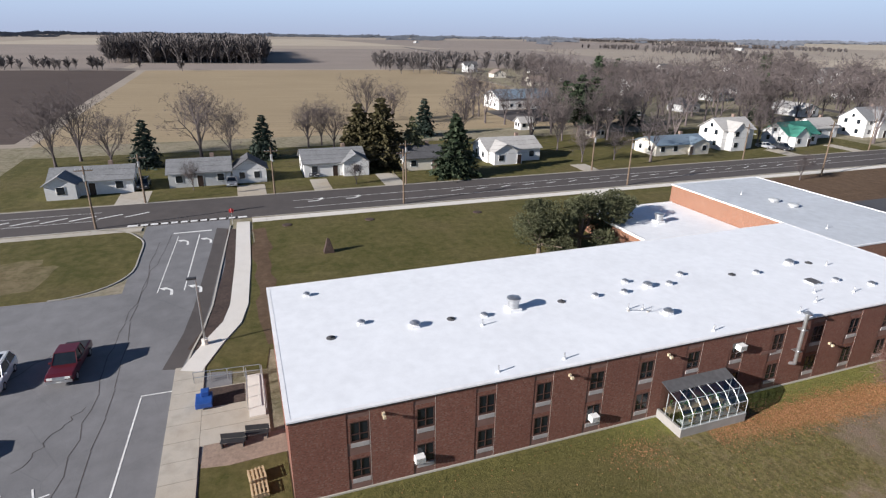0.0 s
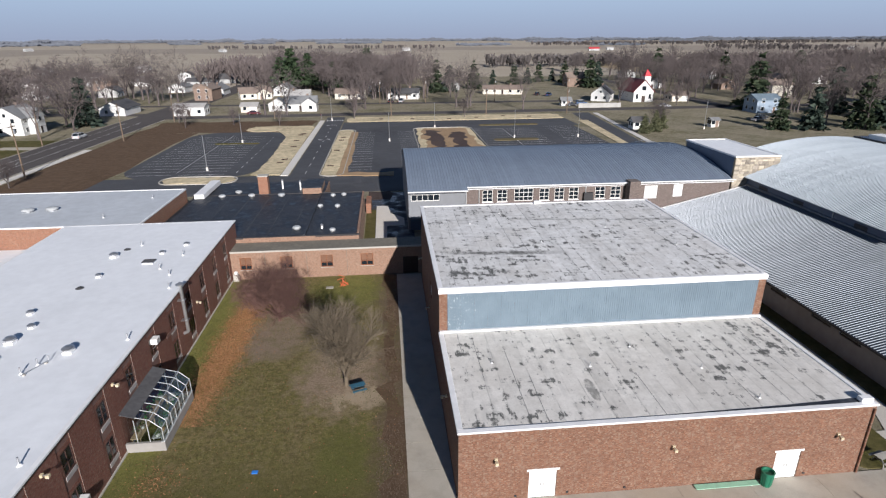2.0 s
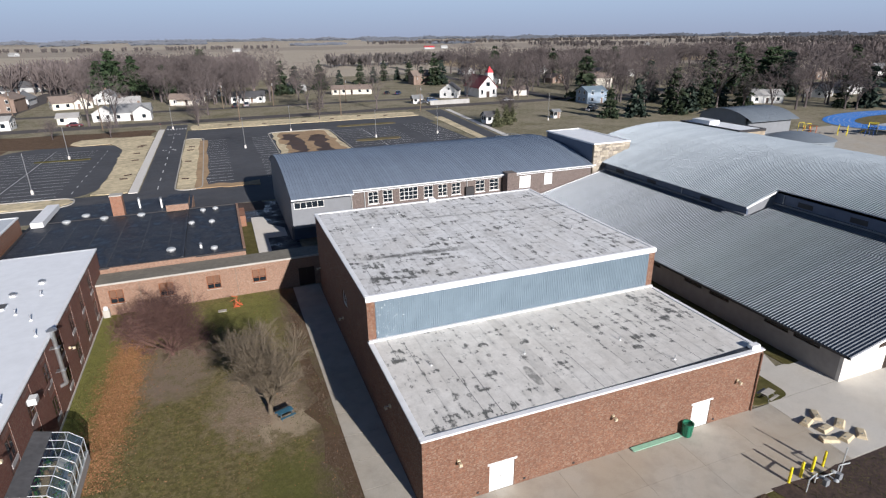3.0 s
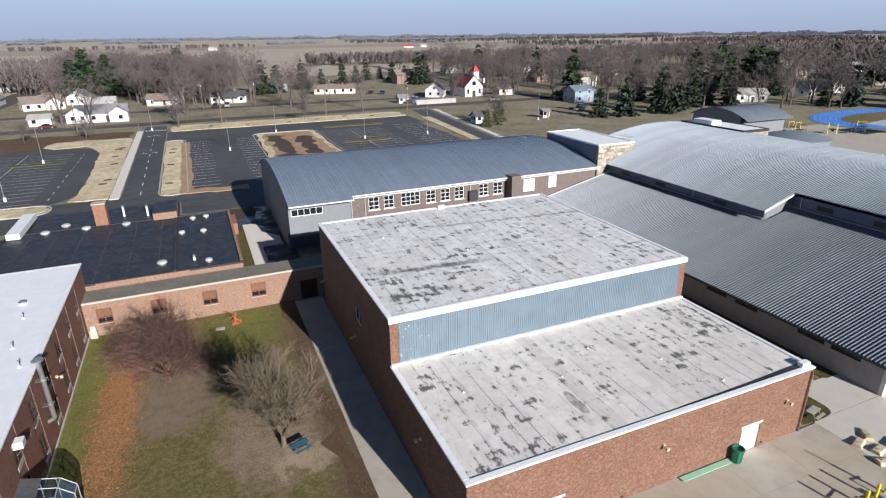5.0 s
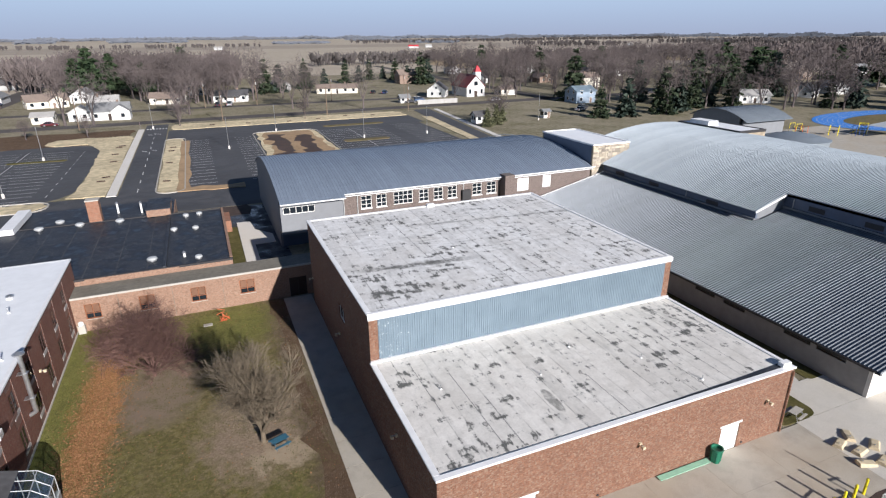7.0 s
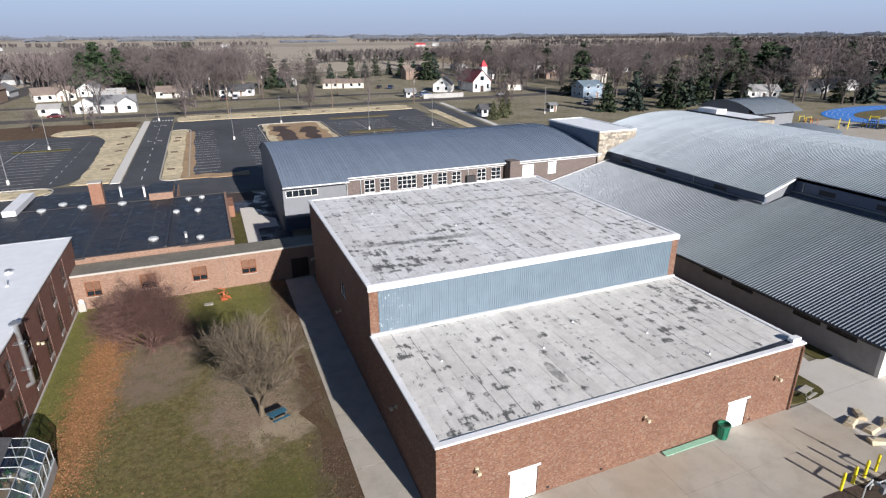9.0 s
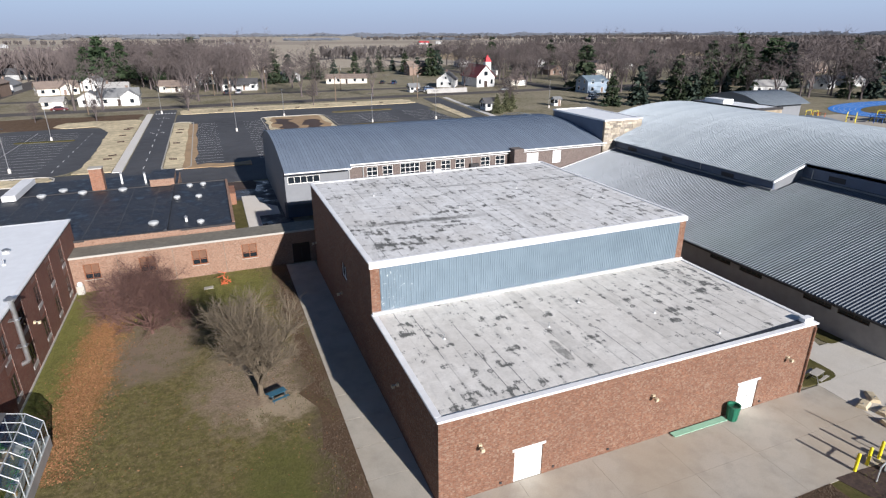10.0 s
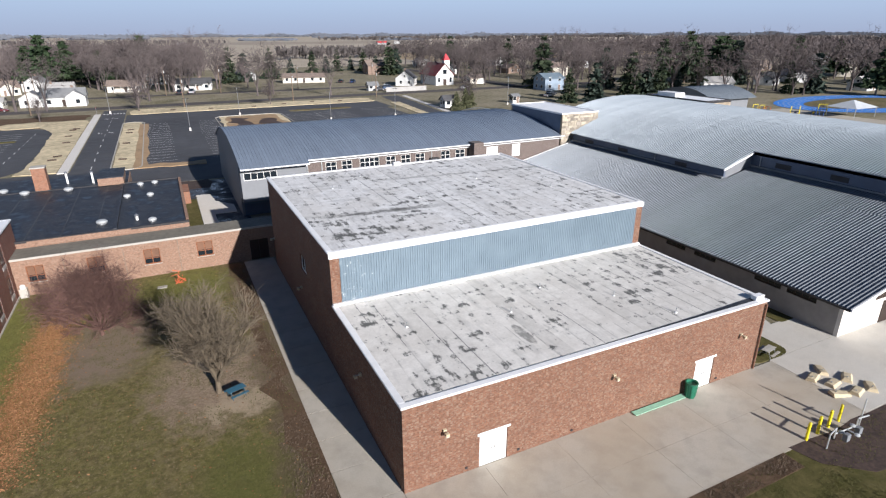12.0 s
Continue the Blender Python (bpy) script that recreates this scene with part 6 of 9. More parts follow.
for a, b in HW:
    glazed(hall, "x", HY0 + 0.12, a, b, 4.60, 6.32, "frame_white", 2, None, -1, bars=[5.15, 5.73])
    part_box("sill", "white_trim", hall, a - 0.08, HY0 - 0.08, 4.51, b + 0.08, HY0 - 0.002, 4.595)
glazed(hall, "x", HY0 + 0.12, 14.0, 16.7, 4.60, 6.40, "frame_white", 4, None, -1, bars=[5.2, 5.8])
glazed(hall, "x", HY0 + 0.12, -0.45, 3.5, 5.02, 5.95, "frame_white", 5, None, -1)
part_box("panel", "white_paint", hall, 32.92, HY0 + 0.02, 4.39, 34.78, HY0 + 0.2, 6.25, label="blank white panel in a window opening")
part_box("panel", "white_paint", hall, 37.22, HY0 + 0.02, 4.54, 38.58, HY0 + 0.2, 6.30)
part_box("shaft", "brick_grey", hall, 30.0, HY0 - 1.6, 0, 31.5, HY0 - 0.001, 7.3, label="projecting brick shaft")
part_box("louvre_box", "plastic_dark", hall, 23.9, HY0 - 0.5, 4.2, 25.2, HY0 - 0.002, 5.6)
part_box("pilaster", "brick_grey", hall, 7.25, HY0 - 0.05, 0, 8.9, HY0 - 0.002, 6.48)
for x in (7.2, 24.2, 9.0):
    m = bmesh.new(); tube(m, (x, HY0 - 0.1, 6.6), (x, HY0 - 0.1, 0.1), 0.06); part("downpipe", m, "alum", hall)
m = bmesh.new()
for a, b in zip(prof[8:], prof[9:]):
    tube(m, (HX1 - 4, a[0], a[1] + 0.35), (HX1 - 4, b[0], b[1] + 0.35), 0.05, sides=6)
part("roof_rail", m, "white_paint", hall)

# ---- stone-faced link tower between the roofs ----
tower = thing("stone_tower", "rubble stone tower block with a white flat roof", "school building", 49, 56, 0)
for a, mt in (((45.8, 48.9, 52.6, 49.3), "stone"), ((52.2, 49.3, 52.6, 63.0), "stone"), ((45.8, 62.6, 52.2, 63.0), "stone"), ((45.8, 49.3, 46.2, 62.6), "navy_metal_and_shade")):
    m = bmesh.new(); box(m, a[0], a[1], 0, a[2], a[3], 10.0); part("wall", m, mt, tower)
rng = random.Random(31)
part_box("roof", "white_roof", tower, 46.0, 49.1, 10.0, 52.4, 62.8, 10.12)
cap_edge(tower, 45.8, 48.9, 52.6, 63.0, 10.12, "white_trim", 0.06, 0.12, 0.1, 0.3)
z = 4.8
while z < 9.85:
    h = rng.uniform(0.25, 0.5)
    x = 45.85
    while x < 52.4:
        w = rng.uniform(0.35, 0.95)
        m = bmesh.new()
        box(m, x + 0.02, 48.86 - rng.uniform(0, 0.04), z + 0.015, min(x + w, 52.55) - 0.02, 48.899, min(z + h, 9.9) - 0.015)
        part("stone", m, "stone_a" if rng.random() < 0.5 else "stone_b", tower)
        x += w
    z += h

# ---- big metal-roofed hall with a raised clerestory ----
big = thing("gymnasium_hall", "large hall with ribbed grey metal roofs in two tiers", "school building", 55, 25, 0)
low = lambda x: 2.92 + (x - 35.0) * 0.24
panel_roof(big, [(34.5, low(34.5)), (41.5, low(41.5)), (48.3, low(48.3))], -0.7, 54, 0.908, "y", "roof_metal", 0.066, 3)
panel_roof(big, [(48.3, low(48.3)), (52.6, low(52.6))], -0.7, 25, 0.888, "y", "roof_metal", 0.066, 3)
up = arc(47.5, 88.0, 66.0, 11.1, 7.15, 5.6, 18)
panel_roof(big, up, 21.5, 40, 0.911, "y", "roof_metal_pale", 0.078, 3)
cut = [(51.9, np.interp(51.9, [p for p, _ in up], [q for _, q in up]))] + [q for q in up if q[0] > 52.0]
panel_roof(big, [(float(a), float(b)) for a, b in cut], -0.7, 25, 0.888, "y", "roof_metal_pale", 0.078, 3)
m = bmesh.new()
sweep(m, [(34.4, low(34.4) - 0.12), (48.3, low(48.3) - 0.12), (48.3, low(48.3) + 0.07), (34.4, low(34.4) + 0.07)], 48.34, 48.56, "y")
part("verge_flashing", m, "white_trim", big, "white flashing along the north verge")
m = bmesh.new()
sweep(m, [(34.4, low(34.4) - 0.14), (52.0, low(52.0) - 0.14), (52.0, low(52.0) + 0.06), (34.4, low(34.4) + 0.06)], -0.82, -0.702, "y")
part("verge_flashing", m, "white_trim", big)
# The side's grey, darker than the cream front, has its shade put in.
m = bmesh.new()
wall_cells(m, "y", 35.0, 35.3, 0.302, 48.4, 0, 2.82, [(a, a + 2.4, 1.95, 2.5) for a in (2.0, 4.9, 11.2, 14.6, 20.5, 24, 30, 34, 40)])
part("wall", m, "wall_block", big, "block side wall coloured darker grey for its shade, with strip windows")
for a in (2.0, 4.9, 11.2, 14.6, 20.5, 24, 30, 34, 40):
    glazed(big, "y", 35.12, a, a + 2.4, 1.95, 2.5, "frame_dark", 4, None, -1)
part_box("gutter", "dark_trim", big, 34.38, -0.7, 2.62, 34.5, 48.4, 2.76, label="dark eaves gutter")
m = bmesh.new()
for (a, b) in ((35.0, 52.2),):
    sweep(m, [(a, 0), (b, 0), (b, low(b) - 0.07), (a, low(a) - 0.07)], 0.0, 0.3, "y")
f = part("front_wall", m, "wall_cream", big, "cream painted block front wall")
for x in (36.3, 39.0, 41.8):
    part_box("window", "frame_dark", big, x, -0.03, 2.3, x + 1.7, -0.002, 2.8, label="dark strip window")
part_box("doorway", "frame_dark", big, 40.2, -0.05, 0.06, 42.4, -0.002, 2.0, label="dark framed doorway")
m = bmesh.new()
sweep(m, [(52.2, 0), (88, 0)] + [(p, q - 0.07) for p, q in reversed(up) if p > 52.2] + [(52.2, 8.3)], 0.0, 0.3, "y")
part("front_wall", m, "wall_grey", big)
m = bmesh.new()
sweep(m, [(47.9, 0), (87.6, 0)] + [(p, q - 0.07) for p, q in reversed(up) if 47.9 < p < 87.6] + [(47.9, 7.1)], 57.6, 57.9, "y")
part("back_wall", m, "wall_grey", big)
part_box("side_wall", "wall_grey", big, 87.2, 0.3, 0, 87.5, 57.6, 5.5)
# Clerestory shade is put into the wall colour; the step wall stays grey.
part_box("clerestory", "navy_metal_and_shade", big, 48.0, 21.8, 5.4, 48.25, 48.8, 7.05, label="clerestory wall with its shade coloured slate blue")
part_box("clerestory", "navy_metal_and_shade", big, 52.3, 0.3, 6.6, 52.55, 21.8, 8.35, label="clerestory wall with its shade coloured slate blue")
m = bmesh.new()
sweep(m, [(48.25, 5.5), (52.3, 6.7), (52.3, 8.33), (48.25, 7.1)], 21.8, 22.0, "y")
part("step_wall", m, "wall_grey", big, "short lit wall at the step of the clerestory")
part_box("ledge", "wall_grey", big, 47.7, 21.75, low(48) + 0.0, 47.99, 48.8, low(48) + 0.18)
part_box("ledge", "wall_grey", big, 52.0, -0.5, low(52.2) + 0.0, 52.29, 21.75, low(52.2) + 0.18)
for x, ys in ((47.99, (27, 37, 44)), (52.29, (4, 11, 17))):
    for y in ys:
        part_box("vent", "plastic_dark", big, x - 0.03, y, 6.2 if x < 50 else 7.4, x - 0.001, y + 1.8, 6.7 if x < 50 else 7.95)
for x, y in ((47.95, 32), (52.25, 7.5), (52.25, 20.6)):
    m = bmesh.new(); tube(m, (x - 0.05, y, 7.0 if x < 50 else 8.3), (x - 0.05, y, 5.9 if x < 50 else 7.1), 0.05); part("downpipe", m, "alum", big)
m = bmesh.new()
sweep(m, [(47.45, 6.98), (47.45, 7.2), (52.0, 8.72), (52.0, 8.5)], 21.36, 21.5, "y")
part("verge_flashing", m, "white_trim", big, "white flashing along the stepped verge")

# roofs behind the ridge
tower2 = thing("stone_tower", "stone-faced block with a white flat roof behind the ridge", "school building", 74, 50, 0)
for a in ((70.7, 44.4, 76.4, 44.8), (70.7, 57.1, 76.4, 57.5), (70.7, 44.8, 71.1, 57.1), (76.0, 44.8, 76.4, 57.1)):
    m = bmesh.new(); box(m, a[0], a[1], 0, a[2], a[3], 10.95); part("wall", m, "stone", tower2)
part_box("roof", "white_roof", tower2, 70.8, 44.5, 10.95, 76.3, 57.4, 11.05)
cap_edge(tower2, 70.7, 44.4, 76.4, 57.5, 11.05, "dark_trim", 0.06, 0.3, 0.1, 0.3)
part_box("roof_box", "white_trim", tower2, 71.4, 51.5, 11.06, 73.6, 55.5, 11.75, label="low white box on the roof")
vaulted = thing("vaulted_hall", "hall under a low barrel-vaulted grey metal roof", "school building", 111, 76, 0)
VX0, VX1 = 102.5, 116.5
arch = arc(69.0, 85.5, 77.3, 9.5, 7.3, 7.3, 14)
panel_roof(vaulted, arch, VX0 - 0.4, 37, 0.4, "x", "roof_metal_pale", 0.03)
for x in (VX0, VX1 - 0.4):
    m = bmesh.new()
    sweep(m, [(70.5, 0), (85.0, 0)] + [(p, q - 0.08) for p, q in reversed(arch) if 70.5 < p < 85.0], x, x + 0.4)
    part("end_wall", m, "wall_grey", vaulted)
for y in (70.5, 84.6):
    part_box("side_wall", "wall_grey", vaulted, VX0 + 0.4, y, 0, VX1 - 0.4, y + 0.4, 7.2)
m = bmesh.new(); lathe(m, [(6.6, 0), (6.6, 4.2), (6.9, 4.3), (6.9, 4.5), (4.4, 5.2), (2.2, 5.6), (0.2, 5.7)], 109, 62.2, 0, 28); solid("round_room", m, "roof_metal_pale", "low round room with a pale grey roof behind the hall", "building", smooth=False)

# ---- trees ----
def limb(V, F, a, b, r0, r1, sides):
    """A tapered bar added to vertex and face lists."""
    d = (b - a)
    if d.length < 1e-4:
        return
    u = d.orthogonal().normalized()
    w = d.normalized().cross(u)
    n = len(V)
    if sides == 1:      # a far twig: one slim blade
        u.rotate(Matrix.Rotation((a.x * 12.9 + b.y * 7.7 + b.z * 3.1) % 3.14, 3, d))
        V.extend([tuple(a - r0 * u), tuple(a + r0 * u), tuple(b + r1 * u), tuple(b - r1 * u)])
        F.append((n, n + 1, n + 2, n + 3))
        return
    for c, r in ((a, r0), (b, r1)):
        for k in range(sides):
            t = 2 * math.pi * k / sides
            V.append(tuple(c + r * (math.cos(t) * u + math.sin(t) * w)))
    for k in range(sides):
        j = (k + 1) % sides
        F.append((n + k, n + j, n + sides + j, n + sides + k))


def grow(V, F, rng, start, way, length, radius, level, spec, least=0.006):
    """One branch and what grows from it. spec: for each level (children, angle, length share, steps, sides)."""
    kids, angle, share, steps, sides = spec[level]
    p, d, r = start.copy(), way.normalized(), radius
    joints = []
    for s in range(steps):
        wob = Vector((rng.gauss(0, 1), rng.gauss(0, 1), rng.gauss(0, 1))) * 0.13
        d = (d + wob + Vector((0, 0, 0.07 if level else 0.0))).normalized()
        q = p + d * length / steps
        r2 = max(r * (1 - 0.62 / steps), least)
        limb(V, F, p, q, r, r2, sides)
        p, r = q, r2
        joints.append((p.copy(), d.copy(), r))
    if level + 1 >= len(spec):
        return
    for k in range(kids):
        i = min(steps - 1, int((0.25 + 0.75 * (k + rng.random()) / kids) * steps))
        jp, jd, jr = joints[i]
        if i > 0 and rng.random() < 0.7:
            jp = jp.lerp(joints[i - 1][0], rng.random())
        side = jd.orthogonal().normalized()
        side.rotate(Matrix.Rotation(rng.uniform(0, 2 * math.pi), 3, jd))
        a = radians(rng.gauss(angle, 9))
        grow(V, F, rng, jp, jd * math.cos(a) + side * math.sin(a), length * share * rng.uniform(0.7, 1.15), max(least, min(jr * 0.8, radius * 0.5)), level + 1, spec, least)


def bare_tree_meshes(seed, height, trunk_share, radius, spec, material, lean_most=48, least=0.006):
    """Trunk and crown of a leafless tree, standing at the origin."""
    rng = random.Random(seed)
    V, F = [], []
    th = height * trunk_share
    limb(V, F, Vector((0, 0, -0.1)), Vector((rng.gauss(0, 0.05), rng.gauss(0, 0.05), th * 0.5)), radius * 1.35, radius, 8)
    limb(V, F, Vector(V[-1]) * 0 + Vector((0, 0, th * 0.5)), Vector((0, 0, th)), radius, radius * 0.9, 8)
    trunk = raw_mesh("trunk", V, F, material)
    V, F = [], []
    n = spec[0][0]
    for k in range(n):
        a = 2 * math.pi * (k + rng.uniform(-0.3, 0.3)) / n
        lean = radians(rng.uniform(8, lean_most)) if k else 0.1
        z = th * rng.uniform(0.75, 1.0)
        grow(V, F, rng, Vector((0, 0, z)), Vector((math.cos(a) * math.sin(lean), math.sin(a) * math.sin(lean), math.cos(lean))), (height - z) * rng.uniform(0.55, 0.72), radius * 0.55, 1, spec, least)
    return trunk, raw_mesh("crown", V, F, material)


def tree_thing(name, label, category, meshes, x, y, turn=0.0, scale=1.0, z=0.0, group=""):
    t = thing(name, label, category, 0, 0, 0, group)
    for nm, me in zip(("trunk", "crown"), meshes):
        under(new(nm, me), t)
    t.matrix_basis = pose(*site(x, y), z, 0, 0, turn)
    t.scale = (scale, scale, scale)
    return t


TOWN = ((6, 30, 0.5, 3, 4), (6, 38, 0.5, 2, 3), (5, 44, 0.54, 1, 1), (5, 46, 0.66, 1, 1), (0, 44, 0.8, 1, 1))
court_a = bare_tree_meshes(4, 8.4, 0.12, 0.18, ((14, 30, 0.5, 6, 6), (10, 33, 0.46, 5, 5), (8, 38, 0.50, 3, 3), (6, 40, 0.55, 2, 3), (0, 30, 0.6, 1, 3)), "bark_pale", 36, 0.008)
court_b = bare_tree_meshes(8, 5.9, 0.10, 0.12, ((13, 55, 0.5, 4, 6), (9, 45, 0.55, 4, 4), (9, 48, 0.58, 3, 3), (8, 50, 0.65, 2, 3), (0, 30, 0.6, 1, 3)), "bark_red", 78, 0.0075)
tree_thing("bare_tree", "pale grey leafless tree with many upright branches in the courtyard", "tree", court_a, -7.4, 13.0, 150, 0.92)
tree_thing("bare_tree", "low spreading leafless tree with dense reddish twigs in the courtyard", "tree", court_b, -14.6, 24.4, 0, 1.0)


def needle_tree(seed, height, radius, levels, per, quads, size, material, droop=0.35, trunk_r=0.22, bottom=0.07):
    """A conifer: a tapered trunk and whorls of boughs hung with small needle sprays."""
    rng = random.Random(seed)
    V, F = [], []
    limb(V, F, Vector((0, 0, -0.1)), Vector((0, 0, height * 0.97)), trunk_r, 0.03, 7)
    trunk = raw_mesh("trunk", V, F, "bark")
    V, F = [], []
    for l in range(levels):
        f = (l + rng.random() * 0.6) / levels
        z = height * (bottom + (1 - bottom) * f)
        reach = radius * (1 - f) ** 0.8 * rng.uniform(0.8, 1.15) + 0.15
        n = max(4, int(per * (1 - 0.6 * f)))
        for k in range(n):
            a = 2 * math.pi * (k + rng.random()) / n
            ln = reach * rng.uniform(0.7, 1.2)
            out = Vector((math.cos(a), math.sin(a), 0))
            tip = out * ln + Vector((0, 0, z - droop * ln * rng.uniform(0.4, 1.2)))
            limb(V, F, Vector((0, 0, z)), tip, 0.03, 0.008, 3)
            q = max(3, int(quads * (ln / radius) + 2))
            for j in range(q):
                s = (j + rng.random()) / q
                c = Vector((0, 0, z)).lerp(tip, 0.15 + 0.85 * s) + Vector((rng.gauss(0, 1), rng.gauss(0, 1), rng.gauss(0, 0.7))) * 0.13 * ln ** 0.5
                u = (out * rng.uniform(0.3, 1) + Vector((rng.gauss(0, 0.6), rng.gauss(0, 0.6), rng.gauss(-0.15, 0.35)))).normalized() * size * rng.uniform(0.6, 1.4)
                w = u.cross(Vector((rng.gauss(0, 1), rng.gauss(0, 1), rng.gauss(0, 1)))).normalized() * size * 0.42 * rng.uniform(0.6, 1.3)
                m = len(V)
                V.extend([tuple(c - u * 0.5), tuple(c + w), tuple(c + u), tuple(c - w)])
                F.append((m, m + 1, m + 2, m + 3))
    return trunk, raw_mesh("crown", V, F, material)


spruce = [needle_tree(1, 12.5, 4.8, 22, 15, 26, 0.66, "needles"), needle_tree(2, 10.5, 3.5, 18, 12, 16, 0.6, "needles_blue"), needle_tree(3, 12.5, 4.2, 20, 12, 17, 0.68, "needles_olive", 0.25), needle_tree(5, 13.0, 5.6, 22, 15, 30, 0.62, "needles_brown", 0.15)]
pine = needle_tree(12, 13.0, 4.6, 13, 11, 22, 0.75, "needles", -0.05, 0.3, 0.25)
far_spruce = [needle_tree(21, 13.0, 4.0, 12, 9, 10, 1.1, "needles"), needle_tree(22, 11.5, 3.6, 12, 9, 10, 1.05, "needles_blue"), needle_tree(23, 14, 5.0, 13, 11, 20, 1.15, "needles_pine", 0.0, 0.3, 0.16)]
town_bare = [bare_tree_meshes(30 + k, h, 0.24, 0.26, TOWN, "bark_far", 36, 0.022) for k, h in enumerate((14.0, 12.0, 15.0, 10.5))]
near_bare = [bare_tree_meshes(50 + k, h, 0.2, 0.26, ((7, 30, 0.5, 4, 6), (7, 38, 0.48, 4, 4), (5, 42, 0.5, 2, 3), (5, 42, 0.55, 1, 1), (4, 44, 0.6, 1, 1), (0, 40, 0.6, 1, 1)), "bark_far", 26, 0.013) for k, h in enumerate((14.0, 12.5))]


def clump_tree(seed, spots, size, count, material):
    """A broad evergreen made of several leaning boughs with dense needle clumps."""
    rng = random.Random(seed)
    V, F = [], []
    TV, TF = [], []
    limb(TV, TF, Vector((0, 0, -0.1)), Vector((0, 0, 1.4)), 0.28, 0.2, 8)
    for (x, y, z, r) in spots:
        limb(TV, TF, Vector((0, 0, 1.2)), Vector((x, y, z)), 0.14, 0.04, 5)
        for k in range(count):
            d = Vector((rng.gauss(0, 1), rng.gauss(0, 1), rng.gauss(0, 1)))
            d = d.normalized() * r * (0.55 + 0.5 * rng.random())
            c = Vector((x, y, z)) + Vector((d.x, d.y, d.z * 0.62))
            for j in range(8):
                u = (d.normalized() + Vector((rng.gauss(0, 0.7), rng.gauss(0, 0.7), rng.gauss(0.2, 0.5)))).normalized() * size * rng.uniform(0.6, 1.3)
                w = u.cross(Vector((rng.gauss(0, 1), rng.gauss(0, 1), rng.gauss(0, 1)))).normalized() * size * 0.35
                m = len(V)
                V.extend([tuple(c - u * 0.4), tuple(c + w), tuple(c + u), tuple(c - w)])
                F.append((m, m + 1, m + 2, m + 3))
    return raw_mesh("trunk", TV, TF, "bark"), raw_mesh("crown", V, F, material)


rng = random.Random(77)
for cx, cy, n in ((-52.6, 13.4, 20), (-53.2, 19.6, 18), (-54.2, 25.6, 18)):
    spots = []
    for k in range(n):
        a, r, h = rng.uniform(0, 6.28), rng.uniform(0.4, 4.0), rng.uniform(1.2, 5.6)
        spots.append((r * (1.15 - h / 8) * math.cos(a), r * (1.25 - h / 8) * math.sin(a), h, rng.uniform(1.1, 1.8)))
    tree_thing("spreading_juniper", "broad dark olive evergreen on the lawn beside the wing", "tree", clump_tree(int(cx * -10), spots, 0.155, 280, "needles_olive"), cx, cy, 0, 1.22)

# trees behind the street houses
for x, y, k, s in ((-112.5, -37.3, 1, 0.95), (-114.8, -16.1, 1, 0.95), (-92.2, 17.0, 0, 1.0), (-102.6, 5.6, 3, 1.12), (-104.8, 1.6, 3, 1.02), (-102, 11.5, 2, 0.85), (-131.5, 23.3, 1, 1.0)):
    tree_thing("spruce_tree", "tall bronze-green conifer beside a house" if k == 3 else "dark green spruce tree beside a house", "tree", spruce[k], x, y, 37 * k + x, s, group="spruces")
for x, y, s in ((-117.6, -28.1, 1.05), (-116.2, -22.4, 0.7), (-120.1, -49.7, 0.85), (-113.9, -43.4, 0.75), (-116, -53, 0.8), (-123.9, -6.2, 0.7), (-121.5, -0.9, 0.7), (-126, -3, 0.65), (-155, 13.5, 0.95), (-150, 20, 0.7), (-120, 29, 0.8), (-91.0, -2.0, 0.28), (-94, -28.5, 0.3), (-108, 48, 0.6), (-96, 47, 0.5), (-118, 55, 0.7), (-100.5, 100, 0.7), (-116, 67, 1.0), (-127, 57, 0.95), (-119, 74, 1.0), (-112.5, 61, 0.8), (-136, 70, 0.95)):
    tree_thing("bare_tree", "leafless brown-grey tree with fine twigs", "tree", near_bare[int(abs(x)) % 2], x, y, x * 31 % 360, s * 1.18, group="bare town trees")
for x, y, s, k in ((-96, 55, 0.45, 0), (-68, 160, 0.5, 1), (-63, 150, 0.45, 0), (-14, 163, 0.5, 0), (22, 162, 0.5, 1), (72, 128, 0.6, 0), (-71.5, 80, 0.4, 1), (86, 190, 0.8, 0), (105, 182, 0.65, 1), (112, 187, 0.8, 0), (-50, 154, 0.4, 1), (-36, 152, 0.4, 0)):
    tree_thing("bare_tree", "leafless street tree with fine twigs", "tree", near_bare[k], x, y, x * 17 % 360, s * 1.1, group="bare town trees")
for x, y, s in ((66.5, 124, 0.45), (70.5, 126, 0.5), (74.5, 131, 0.55)):
    tree_thing("evergreen_shrub", "rounded olive evergreen beside the white shed", "shrub", spruce[2], x, y, x * 7, s, group="shrubs")

